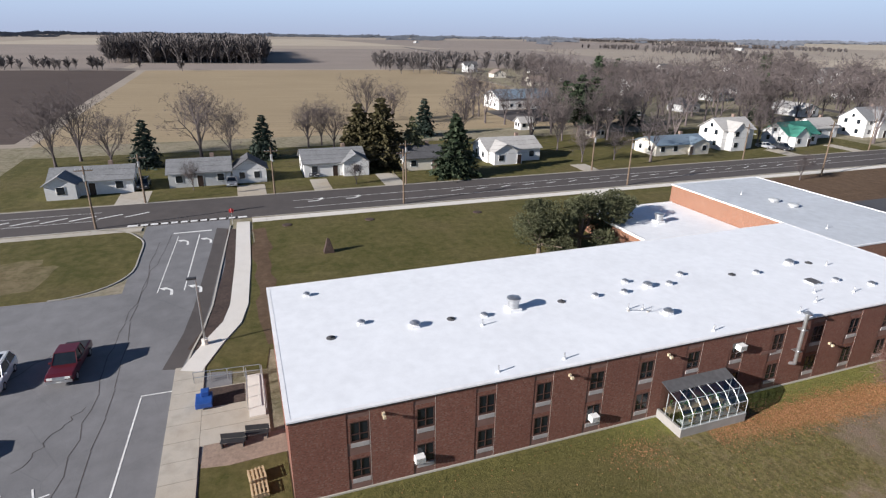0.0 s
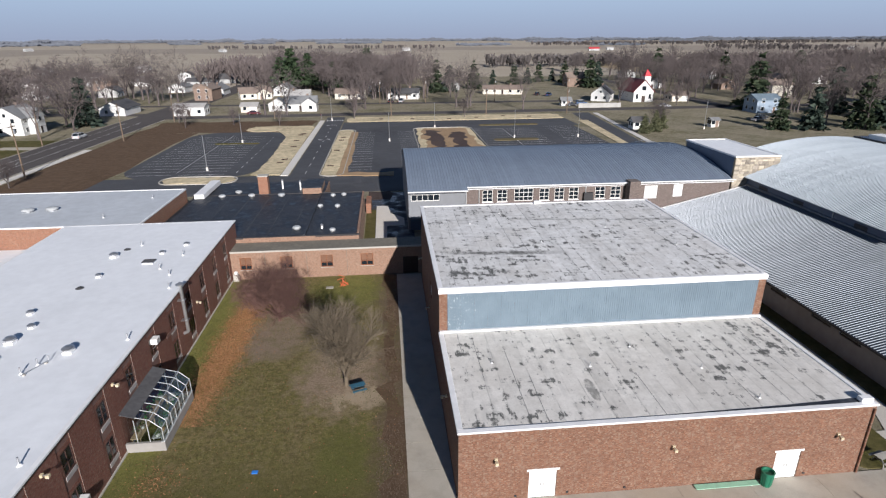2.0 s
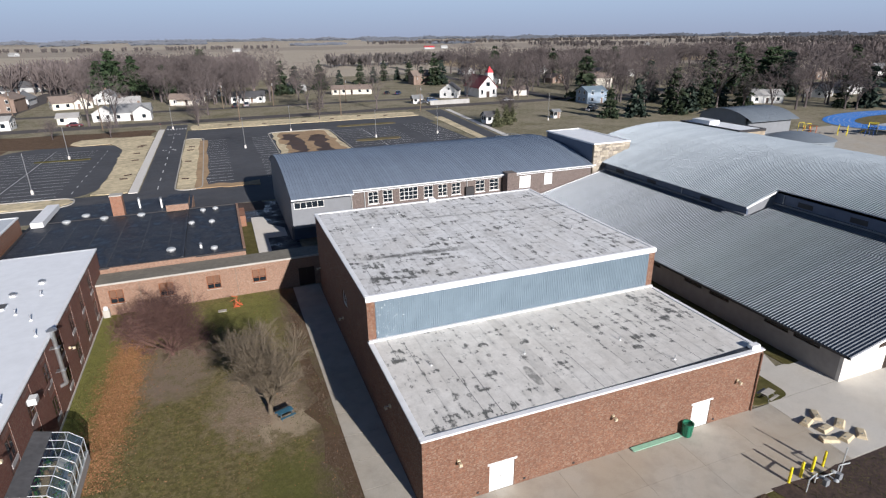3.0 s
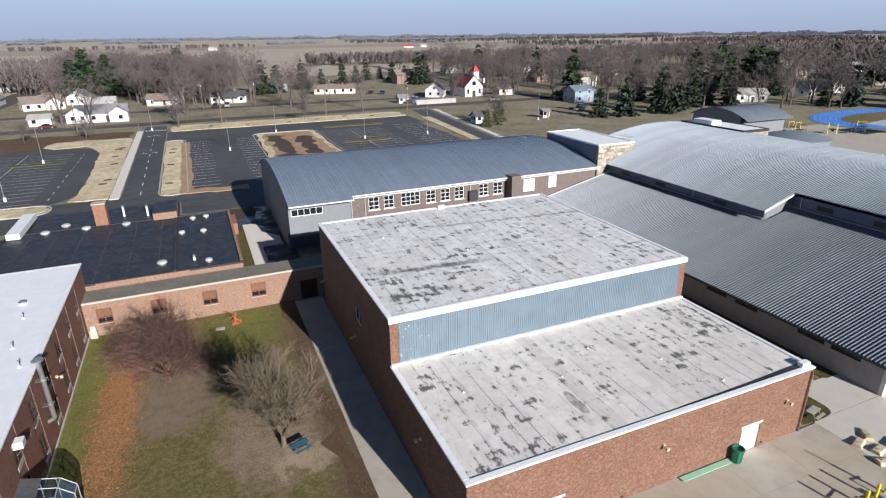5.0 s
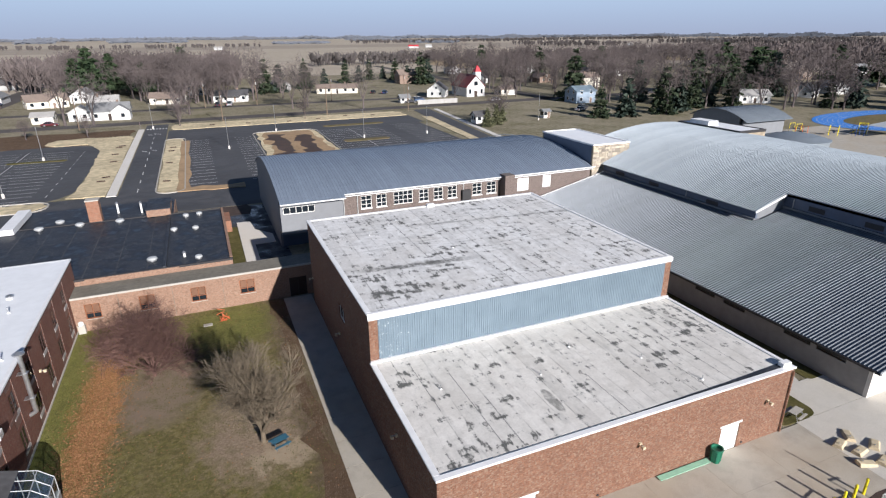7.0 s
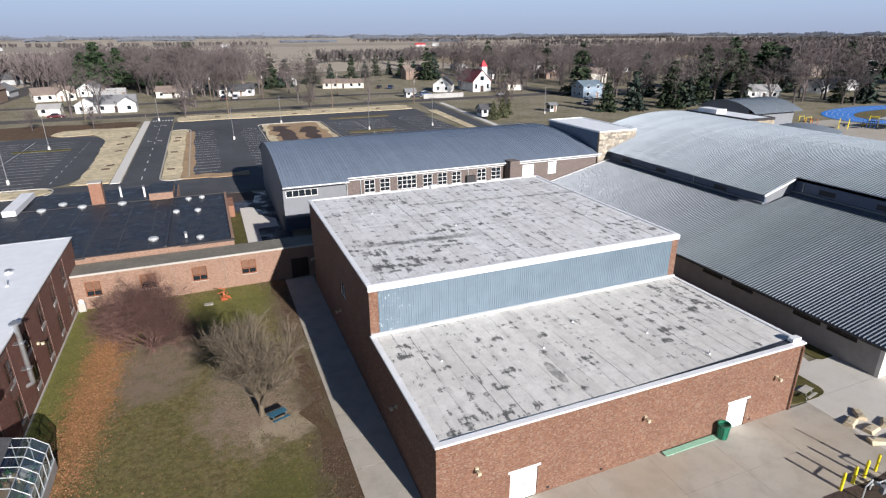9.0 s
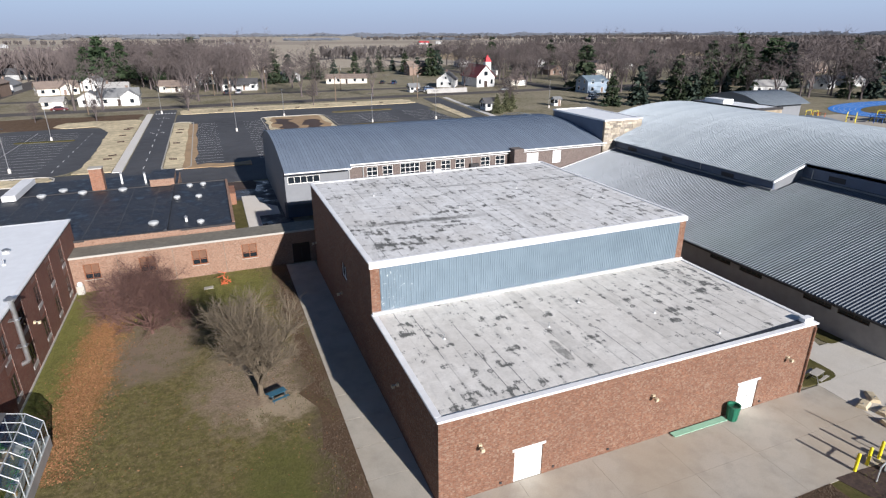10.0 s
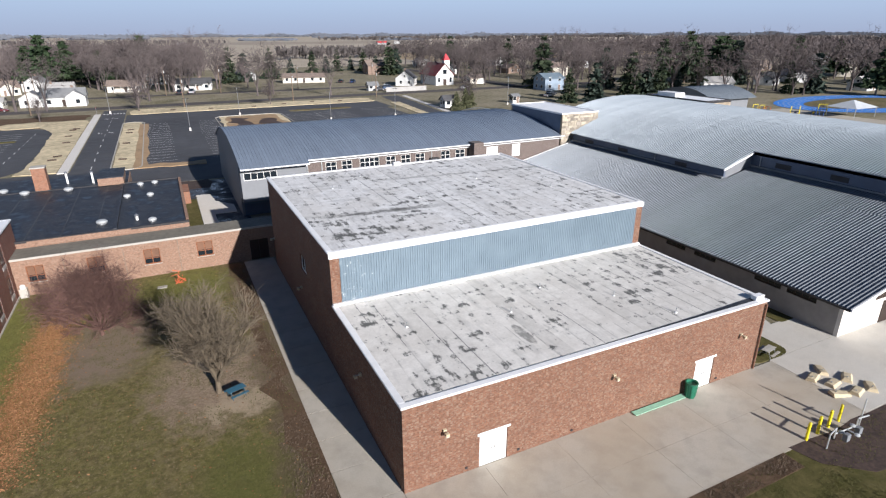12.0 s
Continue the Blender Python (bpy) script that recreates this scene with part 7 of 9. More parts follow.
# ---- town houses ----
def house(x, y, w, d, h, rise, wall_mat, roof_mat, turn=0.0, label="", storeys=1, wing_at=None, porch=False, garage=False, chimney=True, category="house", full=True):
    """A gabled house at the origin of its own metres: ridge along x, front towards -y; then set in place."""
    t = thing("house", label or "small gabled house with a shingle roof", category, group="town houses")
    m = bmesh.new()
    sweep(m, [(-d / 2, 0), (d / 2, 0), (d / 2, h), (0, h + rise), (-d / 2, h)], -w / 2, w / 2)
    body = part("wall", m, wall_mat, t)
    o, e = 0.45, 0.4
    k = rise / (d / 2)
    for s in (-1, 1):
        m = bmesh.new()
        sec = [(0, h + rise + 0.02), (s * (d / 2 + o), h - k * o + 0.02), (s * (d / 2 + o), h - k * o + 0.16), (0, h + rise + 0.18)]
        sweep(m, sec, -w / 2 - e, w / 2 + e)
        part("roof", m, roof_mat, t)
    if wing_at is not None:
        ww, wd = wing_at[1], wing_at[2]
        m = bmesh.new()
        sweep(m, [(wing_at[0] - ww / 2, 0), (wing_at[0] + ww / 2, 0), (wing_at[0] + ww / 2, h), (wing_at[0], h + rise * 0.8), (wing_at[0] - ww / 2, h)], -d / 2 - wd, 0.0, "y")
        part("wall", m, wall_mat, t)
        kk = rise * 0.8 / (ww / 2)
        for s in (-1, 1):
            m = bmesh.new()
            c = wing_at[0]
            sweep(m, [(c, h + rise * 0.8 + 0.03), (c + s * (ww / 2 + 0.35), h - kk * 0.35 + 0.03), (c + s * (ww / 2 + 0.35), h - kk * 0.35 + 0.16), (c, h + rise * 0.8 + 0.17)], -d / 2 - wd - 0.35, 0.0, "y")
            part("roof", m, roof_mat, t)
    def opening(name, u, z, uw, zh, face, glass="dark_glass"):
        if face in "fb":
            yy = -d / 2 if face == "f" else d / 2
            s = -1 if face == "f" else 1
            if wing_at is not None and face == "f" and abs(u - wing_at[0]) < wing_at[1] / 2 + uw / 2:
                yy -= wing_at[2]
            spans = lambda g, dep0, dep1: (u - uw / 2 - g, min(yy + s * dep0, yy + s * dep1), z - g, u + uw / 2 + g, max(yy + s * dep0, yy + s * dep1), z + zh + g)
        else:
            xx = -w / 2 if face == "l" else w / 2
            s = -1 if face == "l" else 1
            spans = lambda g, dep0, dep1: (min(xx + s * dep0, xx + s * dep1), u - uw / 2 - g, z - g, max(xx + s * dep0, xx + s * dep1), u + uw / 2 + g, z + zh + g)
        m = bmesh.new(); box(m, *spans(0.1, 0.003, 0.05)); f = part(name, m, "white_paint" if wall_mat != "house_white" else "frame_white", t)
        m = bmesh.new(); box(m, *spans(0.0, 0.052, 0.075)); part("pane" if name == "window" else "leaf", m, glass, f)
    per = max(2, int(w / 3.4))
    for st in range(storeys):
        z = 0.95 + 2.7 * st
        for face in ("fb" if full else "f"):
            for i in range(per):
                u = -w / 2 + w * (i + 0.5) / per
                if garage and face == "f" and i == per - 1 and st == 0:
                    opening("garage_door", u, 0.06, 2.6, 2.1, face, "white_paint")
                elif i == per // 2 and st == 0:
                    opening("door", u, 0.06, 0.95, 2.05, face, "frame_dark" if per % 2 else "house_brick")
                else:
                    opening("window", u, z, 1.15, 1.25, face)
        for face in "lr":
            opening("window", -d * 0.22, z, 1.0, 1.2, face), opening("window", d * 0.22, z, 1.0, 1.2, face)
    if rise > 2.2:
        opening("window", 0, h + 0.35, 0.8, 0.9, "l"), opening("window", 0, h + 0.35, 0.8, 0.9, "r")
    if chimney:
        m = bmesh.new(); box(m, w * 0.18, 0.3, h, w * 0.18 + 0.7, 1.0, h + rise + 0.8); part("chimney", m, "house_brick", t)
    if porch:
        m = bmesh.new(); box(m, -w * 0.3, -d / 2 - 1.9, 2.35, w * 0.3, -d / 2 - 0.003, 2.5); part("porch_roof", m, roof_mat, t)
        for u in (-w * 0.29, -w * 0.1, w * 0.1, w * 0.29):
            m = bmesh.new(); box(m, u - 0.07, -d / 2 - 1.85, 0.0, u + 0.07, -d / 2 - 1.7, 2.35); part("post", m, "white_paint", t)
        m = bmesh.new(); box(m, -w * 0.3, -d / 2 - 1.9, 0, w * 0.3, -d / 2 - 0.003, 0.22); part("porch_floor", m, "kerb", t)
    t.matrix_basis = pose(*site(x, y), 0, 0, 0, turn)
    return t


# along the street; their fronts face east
house(-98, -43.0, 12.5, 7.5, 2.6, 1.6, "house_white", "shingle_grey", 90, "long low white house with grey shingles", wing_at=(-4.2, 4.5, 2.2))
house(-99.5, -27.4, 10.5, 8, 2.7, 1.7, "house_grey", "shingle_grey", 90, "grey single-storey house with grey shingles")
house(-98.6, -19.5, 5.0, 6, 2.7, 1.9, "house_white", "shingle_dark", 0, "small white gabled garage with a dark roof", chimney=False, category="garage")
house(-101.3, -4.6, 12, 8.5, 2.8, 1.9, "house_white", "shingle_grey", 90, "white single-storey house with dark shutters and grey roof", wing_at=(4.0, 5.0, 1.2))
house(-101, 12.5, 9, 7.5, 2.7, 1.7, "house_cream", "shingle_dark", 90, "shaded cream house between tall conifers")
house(-104, 33.0, 13, 8.5, 2.9, 1.9, "house_white", "shingle_pale", 90, "white bungalow with pale roof and front gable", wing_at=(-3.2, 5.5, 2.6))
house(-100.5, 73.5, 15, 8, 2.6, 1.4, "house_cream", "tin_blue", 90, "long cream ranch house with a blue-grey roof", wing_at=(4.6, 5.0, 1.2))
house(-102, 91.0, 10, 8, 5.0, 2.4, "house_white", "shingle_pale", 90, "two-storey white farmhouse with pale roof", 2, wing_at=(-1.5, 4.2, 2.0), porch=False)
house(-101.5, 111.5, 11, 8, 3.0, 2.6, "house_white", "shingle_green", 90, "white house with a green metal roof", wing_at=(-2.5, 4.6, 2.0))
house(-107, 127, 9, 7, 3.0, 2.2, "house_white", "shingle_pale", 90, "white house with pale roof set back", category="house")
house(-105, 143, 11, 8.5, 5.0, 3.0, "house_white", "shingle_grey", 90, "tall two-storey white house with steep roof", 2, wing_at=(0, 5, 2.0))
house(-135.5, 53.4, 4.5, 4, 2.3, 1.3, "house_white", "shingle_pale", 90, "small white garden shed", chimney=False, category="shed")
house(-176, 72, 24, 14, 4.2, 2.6, "house_white", "tin_blue", 90, "long white-walled hall with a blue-grey tin roof", chimney=False, category="hall")
house(-120, 66, 4, 3.4, 2.2, 1.0, "house_cream", "shingle_brown", 10, "small shed behind a house", chimney=False, category="shed")
# across the back street
house(-70, 174.0 + 5, 11, 6.5, 3.2, 0.9, "house_white", "shingle_pale", 0, "white flat-fronted shop with a low roof", chimney=False, category="shop")
house(-51.8, 186.2, 6.0, 6, 2.3, 1.1, "house_cream", "shingle_pale", 0, "low cream garage with a pale roof", garage=True, chimney=False, category="garage")
house(-34.2, 188.5, 12, 7, 3.0, 2.3, "house_white", "shingle_grey", 0, "white house with two white gables", wing_at=(3.4, 5.5, 1.5))
house(-42.4, 188.8, 6, 6.5, 2.8, 1.9, "house_white", "shingle_pale", 90, "small white gabled cottage", chimney=False)
house(-59.5, 231, 14, 8.5, 2.8, 2.2, "house_cream", "shingle_brown", 20, "cream house with a brown roof", wing_at=(3, 5.5, 2))
house(-49, 244, 9, 8, 3, 2.6, "house_white", "shingle_grey", 80, "white house behind the trees")
house(-18.5, 226, 13, 8, 2.7, 1.7, "house_cream", "shingle_brown", -8, "low cream bungalow with a brown roof", porch=True)
house(4, 223, 14, 8, 2.8, 1.7, "house_white", "shingle_dark", -8, "low white bungalow with a dark roof", porch=True)
house(49.5, 236, 19, 8.5, 2.5, 1.5, "house_cream", "shingle_brown", -14, "long cream ranch house on a green rise", chimney=True)
house(64, 188, 4, 3, 2.2, 1.1, "house_white", "shingle_grey", 0, "small white shed by the street", chimney=False, category="shed")
house(68.3, 132.0, 4.6, 3.6, 2.3, 1.2, "house_white", "shingle_dark", 0, "white garden shed with a dark roof", chimney=False, category="shed")
house(90.6, 131.5, 2.4, 2.2, 2.3, 0.5, "house_white", "shingle_grey", 0, "small white hut on the lawn", chimney=False, category="hut")
house(84, 203, 10, 8, 3.2, 3.0, "house_white", "shingle_dark", 60, "white house with a dark steep roof beside the church")
house(124, 160, 9, 8, 4.6, 1.7, "house_blue", "tin_blue", 0, "blue two-storey house among conifers", 2)
house(178, 131, 12, 8, 3.0, 1.8, "house_white", "shingle_pale", -25, "white bungalow with a pale roof")
house(196, 152, 11, 8, 3.0, 1.8, "house_white", "shingle_grey", 10, "white bungalow with a grey roof")
house(112, 196, 8, 6, 2.6, 1.4, "house_cream", "shingle_brown", 5, "low cream garage behind the church", garage=True, category="garage", chimney=False)
for x, y, w, d, wm, rm, turn, label in ((211, 134, 10, 8, "house_grey", "shingle_dark", 20, "grey house with a dark roof behind the track"), (231, 137, 11, 8, "house_white", "shingle_grey", 70, "white house with a grey roof behind the track"), (220, 103, 9, 7, "house_white", "shingle_pale", 10, "small white house beside the sports ground"), (279, 143, 14, 9, "house_cream", "shingle_pale", 35, "tall cream house among dark conifers"), (247, 112, 10, 8, "house_white", "shingle_grey", 80, "white gabled house among bare trees"), (262, 120, 9, 7, "house_white", "shingle_pale", 0, "white cottage among bare trees")):
    house(x, y, w, d, 5.0 if w == 14 else 2.9, 2.3, wm, rm, turn, label, 2 if w == 14 else 1, chimney=False, full=False)
rng = random.Random(42)
kinds = (("house_white", "shingle_grey"), ("house_white", "shingle_pale"), ("house_cream", "shingle_brown"), ("house_grey", "shingle_dark"), ("house_white", "shingle_dark"), ("house_brick", "shingle_brown"))
placed = []
blocks = ((-330, 105, -125, 330, 33), (-120, 205, 30, 300, 8), (-320, 330, -100, 470, 6), (60, 205, 330, 320, 8), (210, 95, 330, 200, 4), (-125, 150, -92, 330, 6))
for x0, y0, x1, y1, n in blocks:
    tries = 0
    while n and tries < 400:
        tries += 1
        x, y = rng.uniform(x0, x1), rng.uniform(y0, y1)
        if any(math.dist((x, y), q) < 20 for q in placed) or any(math.dist(site(x, y), (o.location.x, o.location.y)) < 19 for o in scene.objects if o.get("category") in ("house", "hall", "garage")):
            continue
        placed.append((x, y))
        wm, rm = kinds[rng.randrange(len(kinds))]
        two = rng.random() < 0.3
        house(x, y, rng.uniform(9, 14), rng.uniform(7, 9), 5.0 if two else 2.8, rng.uniform(1.6, 2.8), wm, rm, rng.choice((0, 90, 180, 270)) + rng.uniform(-4, 4),
              ("two-storey " if two else "single-storey ") + {"house_white": "white", "house_cream": "cream", "house_grey": "grey", "house_brick": "brown brick"}[wm] + " town house among bare trees", 2 if two else 1,
              wing_at=(rng.uniform(-2, 2), 5, 1.8) if rng.random() < 0.4 else None, chimney=rng.random() < 0.25, full=False)
        n -= 1

# the church
church = thing("church", "small white wooden church with red roof and steeple", "church", 97.5, 199, 0)
m = bmesh.new(); sweep(m, [(93.2, 0), (101.2, 0), (101.2, 4.0), (97.2, 8.2), (93.2, 4.0)], 194, 209, "y"); part("wall", m, "house_white", church)
for s in (-1, 1):
    m = bmesh.new(); sweep(m, [(97.2, 8.25), (97.2 + s * 4.5, 3.6), (97.2 + s * 4.5, 3.8), (97.2, 8.45)], 193.6, 209.4, "y"); part("roof", m, "nave_roof", church)
part_box("tower", "house_white", church, 97.6, 195.2, 0, 100.0, 197.6, 9.6)
m = bmesh.new(); sp = [m.verts.new(v) for v in ((97.4, 195.0, 9.6), (100.2, 195.0, 9.6), (100.2, 197.8, 9.6), (97.4, 197.8, 9.6))]; tp = m.verts.new((98.8, 196.4, 12.2)); m.faces.new(sp[::-1])
for i in range(4):
    m.faces.new((sp[i], sp[(i + 1) % 4], tp))
part("spire", m, "red_roof", church)
for u in (94.6, 99.8):
    part_box("window", "dark_glass", church, u - 0.45, 193.94, 1.2, u + 0.45, 193.998, 3.0)
part_box("window", "dark_glass", church, 96.4, 193.94, 4.4, 98.0, 193.998, 6.0)
part_box("door", "frame_dark", church, 96.5, 193.94, 0.05, 97.9, 193.998, 2.4)
church.matrix_basis = pose(*site(97.5, 199), 0)
church.scale = (1.08, 1.08, 1.08)

# ---- trees through the town ----
rng = random.Random(99)
spots = [(o.location.x, o.location.y) for o in scene.objects if o.get("category") in ("house", "hall", "garage", "church", "shop")]


def clear(x, y, gap=7.0):
    if x < -258 or y > 247 and x < -62 or -89.5 < x < -60 or 165 < y < 176.5 or 196 < y < 205 or 116 < x < 126 or 174 < y < 184 and x < -80 or 28 < x < 112 and 205 < y < 290 or -66 < x < -34 and 205 < y < 262:
        return False
    return all(math.dist(site(x, y), q) > gap for q in spots)


far_stock, kept = [], 0
for x0, y0, x1, y1, n, evergreen in ((122, 138, 172, 200, 10, 0.0), (84, 206, 130, 222, 8, 0.0), (-60, 176, 60, 186, 4, 0.0), (-112, 36, -92, 170, 12, 0.1), (-170, 44, -112, 100, 18, 0.08), (-92, 185, -60, 240, 9, 0.0), (-115, 186, 30, 212, 18, 0.0), (-115, 214, 30, 255, 110, 0.0), (112, 205, 200, 260, 50, 0.0), (126, 100, 220, 205, 38, 0.0), (200, 20, 330, 100, 14, 0.3), (-230, 100, -112, 230, 130, 0.06),
                                     (-340, 100, -112, 340, 170, 0.05), (-62, 250, -6, 318, 120, 0.0), (110, 240, 340, 350, 140, 0.03), (200, 100, 340, 205, 70, 0.1)):
    for _ in range(n):
        x, y = rng.uniform(x0, x1), rng.uniform(y0, y1)
        if not clear(x, y):
            continue
        turn, size = rng.uniform(0, 360), rng.uniform(0.9, 1.35)
        if rng.random() < evergreen:
            tree_thing("conifer_tree", "dark green conifer among the town houses", "tree", far_spruce[rng.randrange(3)], x, y, turn, size * 1.05, group="town conifers")
        elif kept < 245:
            kept += 1
            tree_thing("bare_tree", "leafless brown-grey tree among the town houses", "tree", town_bare[rng.randrange(4)], x, y, turn, size, group="bare town trees")
        else:
            far_stock.append((rng.randrange(4), x, y, turn, size))


def merged(name, stock, meshes, material, label, category):
    """Many far trees joined into one mesh."""
    co, quads, base = [], [], 0
    for k, x, y, turn, size in stock:
        m = np.array(pose(*site(x, y), 0, 0, 0, turn) @ Matrix.Scale(size, 4))
        for me in meshes[k]:
            v = np.empty(len(me.vertices) * 3, dtype=np.float64)
            me.vertices.foreach_get("co", v)
            f = np.empty(len(me.loops), dtype=np.int64)
            me.loops.foreach_get("vertex_index", f)
            v = v.reshape(-1, 3) @ m[:3, :3].T + m[:3, 3]
            co.append(v), quads.append(f + base)
            base += len(v)
    co, quads = np.concatenate(co), np.concatenate(quads)
    me = bpy.data.meshes.new(name)
    me.vertices.add(len(co)), me.loops.add(len(quads)), me.polygons.add(len(quads) // 4)
    me.vertices.foreach_set("co", co.ravel())
    me.loops.foreach_set("vertex_index", quads)
    me.polygons.foreach_set("loop_start", np.arange(0, len(quads), 4))
    me.update(calc_edges=True)
    me.materials.append(M[material])
    return tagged(new(name, me), label, category, kind="stuff")


lean_bare = [bare_tree_meshes(80 + k, h, 0.24, 0.26, ((6, 30, 0.5, 2, 3), (6, 38, 0.5, 2, 1), (5, 46, 0.55, 1, 1), (2, 46, 0.7, 1, 1), (0, 46, 0.8, 1, 1)), "bark_far", 38, 0.055) for k, h in enumerate((14.0, 12.0, 15.0, 11.0))]
merged("far_town_trees", far_stock, lean_bare, "bark_far", "leafless brown-grey trees spread through the far town", "trees")
# conifers behind the school: (east, north, height)
def conifer(x, y, h, k, label, group):
    t = tree_thing("conifer_tree", label, "tree", far_spruce[k], 0, 0, rng.uniform(0, 360), h / (13.0, 11.5, 14.0)[k], group=group)
    t.location = (x, y, 0)


for n, (x, y, h) in enumerate(((22, 267, 15.8), (29, 269, 13.6), (44, 285, 14.8), (57, 300, 9.3), (71, 309, 12.2), (80, 313, 9.8), (90, 326, 12.0), (100, 331, 8.4), (104, 318, 12.6), (102, 291, 10.2), (107, 283, 16.9), (112, 285, 14.2))):
    conifer(x, y, h, n % 2, "dark conifer in a row behind the ranch house", "conifer row")
for n, (x, y, h) in enumerate(((133, 177, 20.3), (155, 165, 16.7), (112, 132, 10.7), (121, 130, 13.0), (137, 131, 15.5), (146, 133, 12.3), (158, 138, 12.4), (168, 140, 9.8), (170, 132, 12.3), (210, 114, 15.0), (202, 118, 9.9), (219, 155, 19.0), (152, 299, 19.9), (174, 308, 12.9), (159, 155, 12.5), (165, 152.5, 13), (171, 156, 12), (178.5, 158, 12), (226, 185, 17), (239, 170, 18))):
    conifer(x, y, h, n % 2, "tall dark conifer behind the school", "town conifers")
for x, y, h in ((-51, 282, 21.5), (-43, 287, 19.0), (-58, 290, 17.0), (-30, 282, 15.0), (-13, 310, 21.0), (212, 263, 19.1), (206, 170, 22.2), (218, 164, 20.1), (288, 174, 20.0), (198, 176, 19.0), (232, 172, 20.0), (246, 178, 18.0)):
    conifer(x, y, h, 2, "tall spreading dark pine among bare trees", "town conifers")
for x, y, s in ((-122, 62, 1.3), (-128, 70, 1.2), (-133, 64, 1.1)):
    tree_thing("conifer_tree", "tall dark pine among bare trees", "tree", pine, x, y, x * 9, s, group="town conifers")


def woods(name, x0, y0, x1, y1, n, h, material, label, seed, fat=True):
    """A far wood: many small bare crowns of twig blades, widened with distance to fit the camera's view, in one mesh.
    """
    r = random.Random(seed)
    V, F = [], []
    for _ in range(n):
        (x, y), hh = site(r.uniform(x0, x1), r.uniform(y0, y1)), h * r.uniform(0.8, 1.08)
        limb(V, F, Vector((x, y, 0)), Vector((x, y, hh * 0.5)), 0.3, 0.2, 3)
        for k in range(48 if fat else 56):
            a, rr = r.uniform(0, 6.28), hh * r.uniform(0.03, 0.34)
            z0 = hh * r.uniform(0.12, 0.6)
            p, q = Vector((x, y, z0)), Vector((x + rr * math.cos(a), y + rr * math.sin(a), min(hh, z0 + hh * r.uniform(0.15, 0.5))))
            d = (q - p).cross(Vector((r.gauss(0, 1), r.gauss(0, 1), r.gauss(0, 1)))).normalized() * math.hypot(x, y) * r.uniform(0.0003, 0.0008)
            m = len(V)
            V.extend([tuple(p - d * 0.5), tuple(p + d * 0.5), tuple(q + d), tuple(q - d)])
            F.append((m, m + 1, m + 2, m + 3))
    return tagged(new(name, raw_mesh(name, V, F, material)), label, "woods", kind="stuff")


woods("far_woods", -520, -90, -380, 1, 1500, 23, "wood_far", "dense block of leafless woods in the fields", 1)
woods("far_woods", -345, -130, -325, -40, 26, 9, "wood_far", "thin hedge row between fields", 2, False)
woods("far_woods", -400, 60, -300, 175, 130, 12, "wood_far", "belt of trees at the edge of town", 3, False)
woods("far_woods", 80, 425, 190, 470, 110, 11, "wood_far", "belt of leafless trees beyond the fields", 4, False)
woods("far_woods", 345, 120, 620, 420, 500, 15, "bark_far", "leafless woods at the edge of town", 5, False)
woods("far_woods", -100, 288, 14, 405, 560, 15, "bark_far", "dense leafless woods behind the pines", 27)
woods("far_woods", 190, 330, 330, 420, 90, 13, "bark_far", "leafless trees at the edge of town", 12, False)
for k, (x0, y0, x1, y1, n, h) in enumerate(((-1500, 900, -1000, 1000, 220, 18), (300, 1100, 1100, 1200, 420, 16), (700, 500, 1100, 800, 420, 17), (-900, 700, -560, 760, 160, 13), (-700, 420, -420, 520, 170, 13), (-1300, -700, -1100, -420, 160, 16), (500, 700, 620, 900, 120, 14), (600, -100, 900, 300, 260, 15), (-300, 1000, 100, 1040, 120, 12))):
    woods("far_woods", x0, y0, x1, y1, n, h * 0.75, "wood_far", "dark line of woods near the horizon", 60 + k)


def tree_line(radius, n, h, seed, gap):
    """A long belt of woods on the horizon, broken where the noise falls under gap."""
    r = random.Random(seed)
    V, F = [], []
    for k in range(n):
        a = radians(-125 + 215 * (k + r.random()) / n)
        if noise.noise(Vector((a * 9, seed, 0))) < gap:
            continue
        d = radius + r.uniform(-120, 120)
        x, y = -8 + d * math.sin(a), -20 + d * math.cos(a)
        hh = h * (0.85 + 0.5 * noise.noise(Vector((a * 30, seed, 4)))) * r.uniform(0.8, 1.1)
        for j in range(18):
            p = Vector((x + r.gauss(0, 7), y + r.gauss(0, 7), hh * r.uniform(0, 0.6)))
            q = p + Vector((r.gauss(0, 0.8), r.gauss(0, 0.8), hh * r.uniform(0.2, 0.4)))
            w = Vector((math.cos(a), -math.sin(a), r.gauss(0, 0.06))) * r.uniform(2.6, 5.6)
            m = len(V)
            V.extend([tuple(p - w), tuple(p + w), tuple(q + w * 0.7), tuple(q - w * 0.7)])
            F.append((m, m + 1, m + 2, m + 3))
    # The belt's blue-grey is painted haze.
    return tagged(new("far_woods", raw_mesh("far_woods", V, F, "wood_horizon")), "long belt of woods on the horizon, tinted blue-grey for haze", "woods", kind="stuff")


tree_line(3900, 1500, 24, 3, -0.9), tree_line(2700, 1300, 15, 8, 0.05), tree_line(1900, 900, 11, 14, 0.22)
for x, y, w in ((300, 820, 20), (330, 835, 13), (-520, 900, 18), (620, 720, 16), (-620, 620, 18), (30, 900, 16), (-1050, 300, 20), (-240, 880, 16)):
    house(x, y, w, 9, 3.6, 2.4, "house_grey", "red_roof" if x == 300 else "shingle_pale", rng.uniform(0, 180), "distant pale farm building", chimney=False, category="barn", full=False)

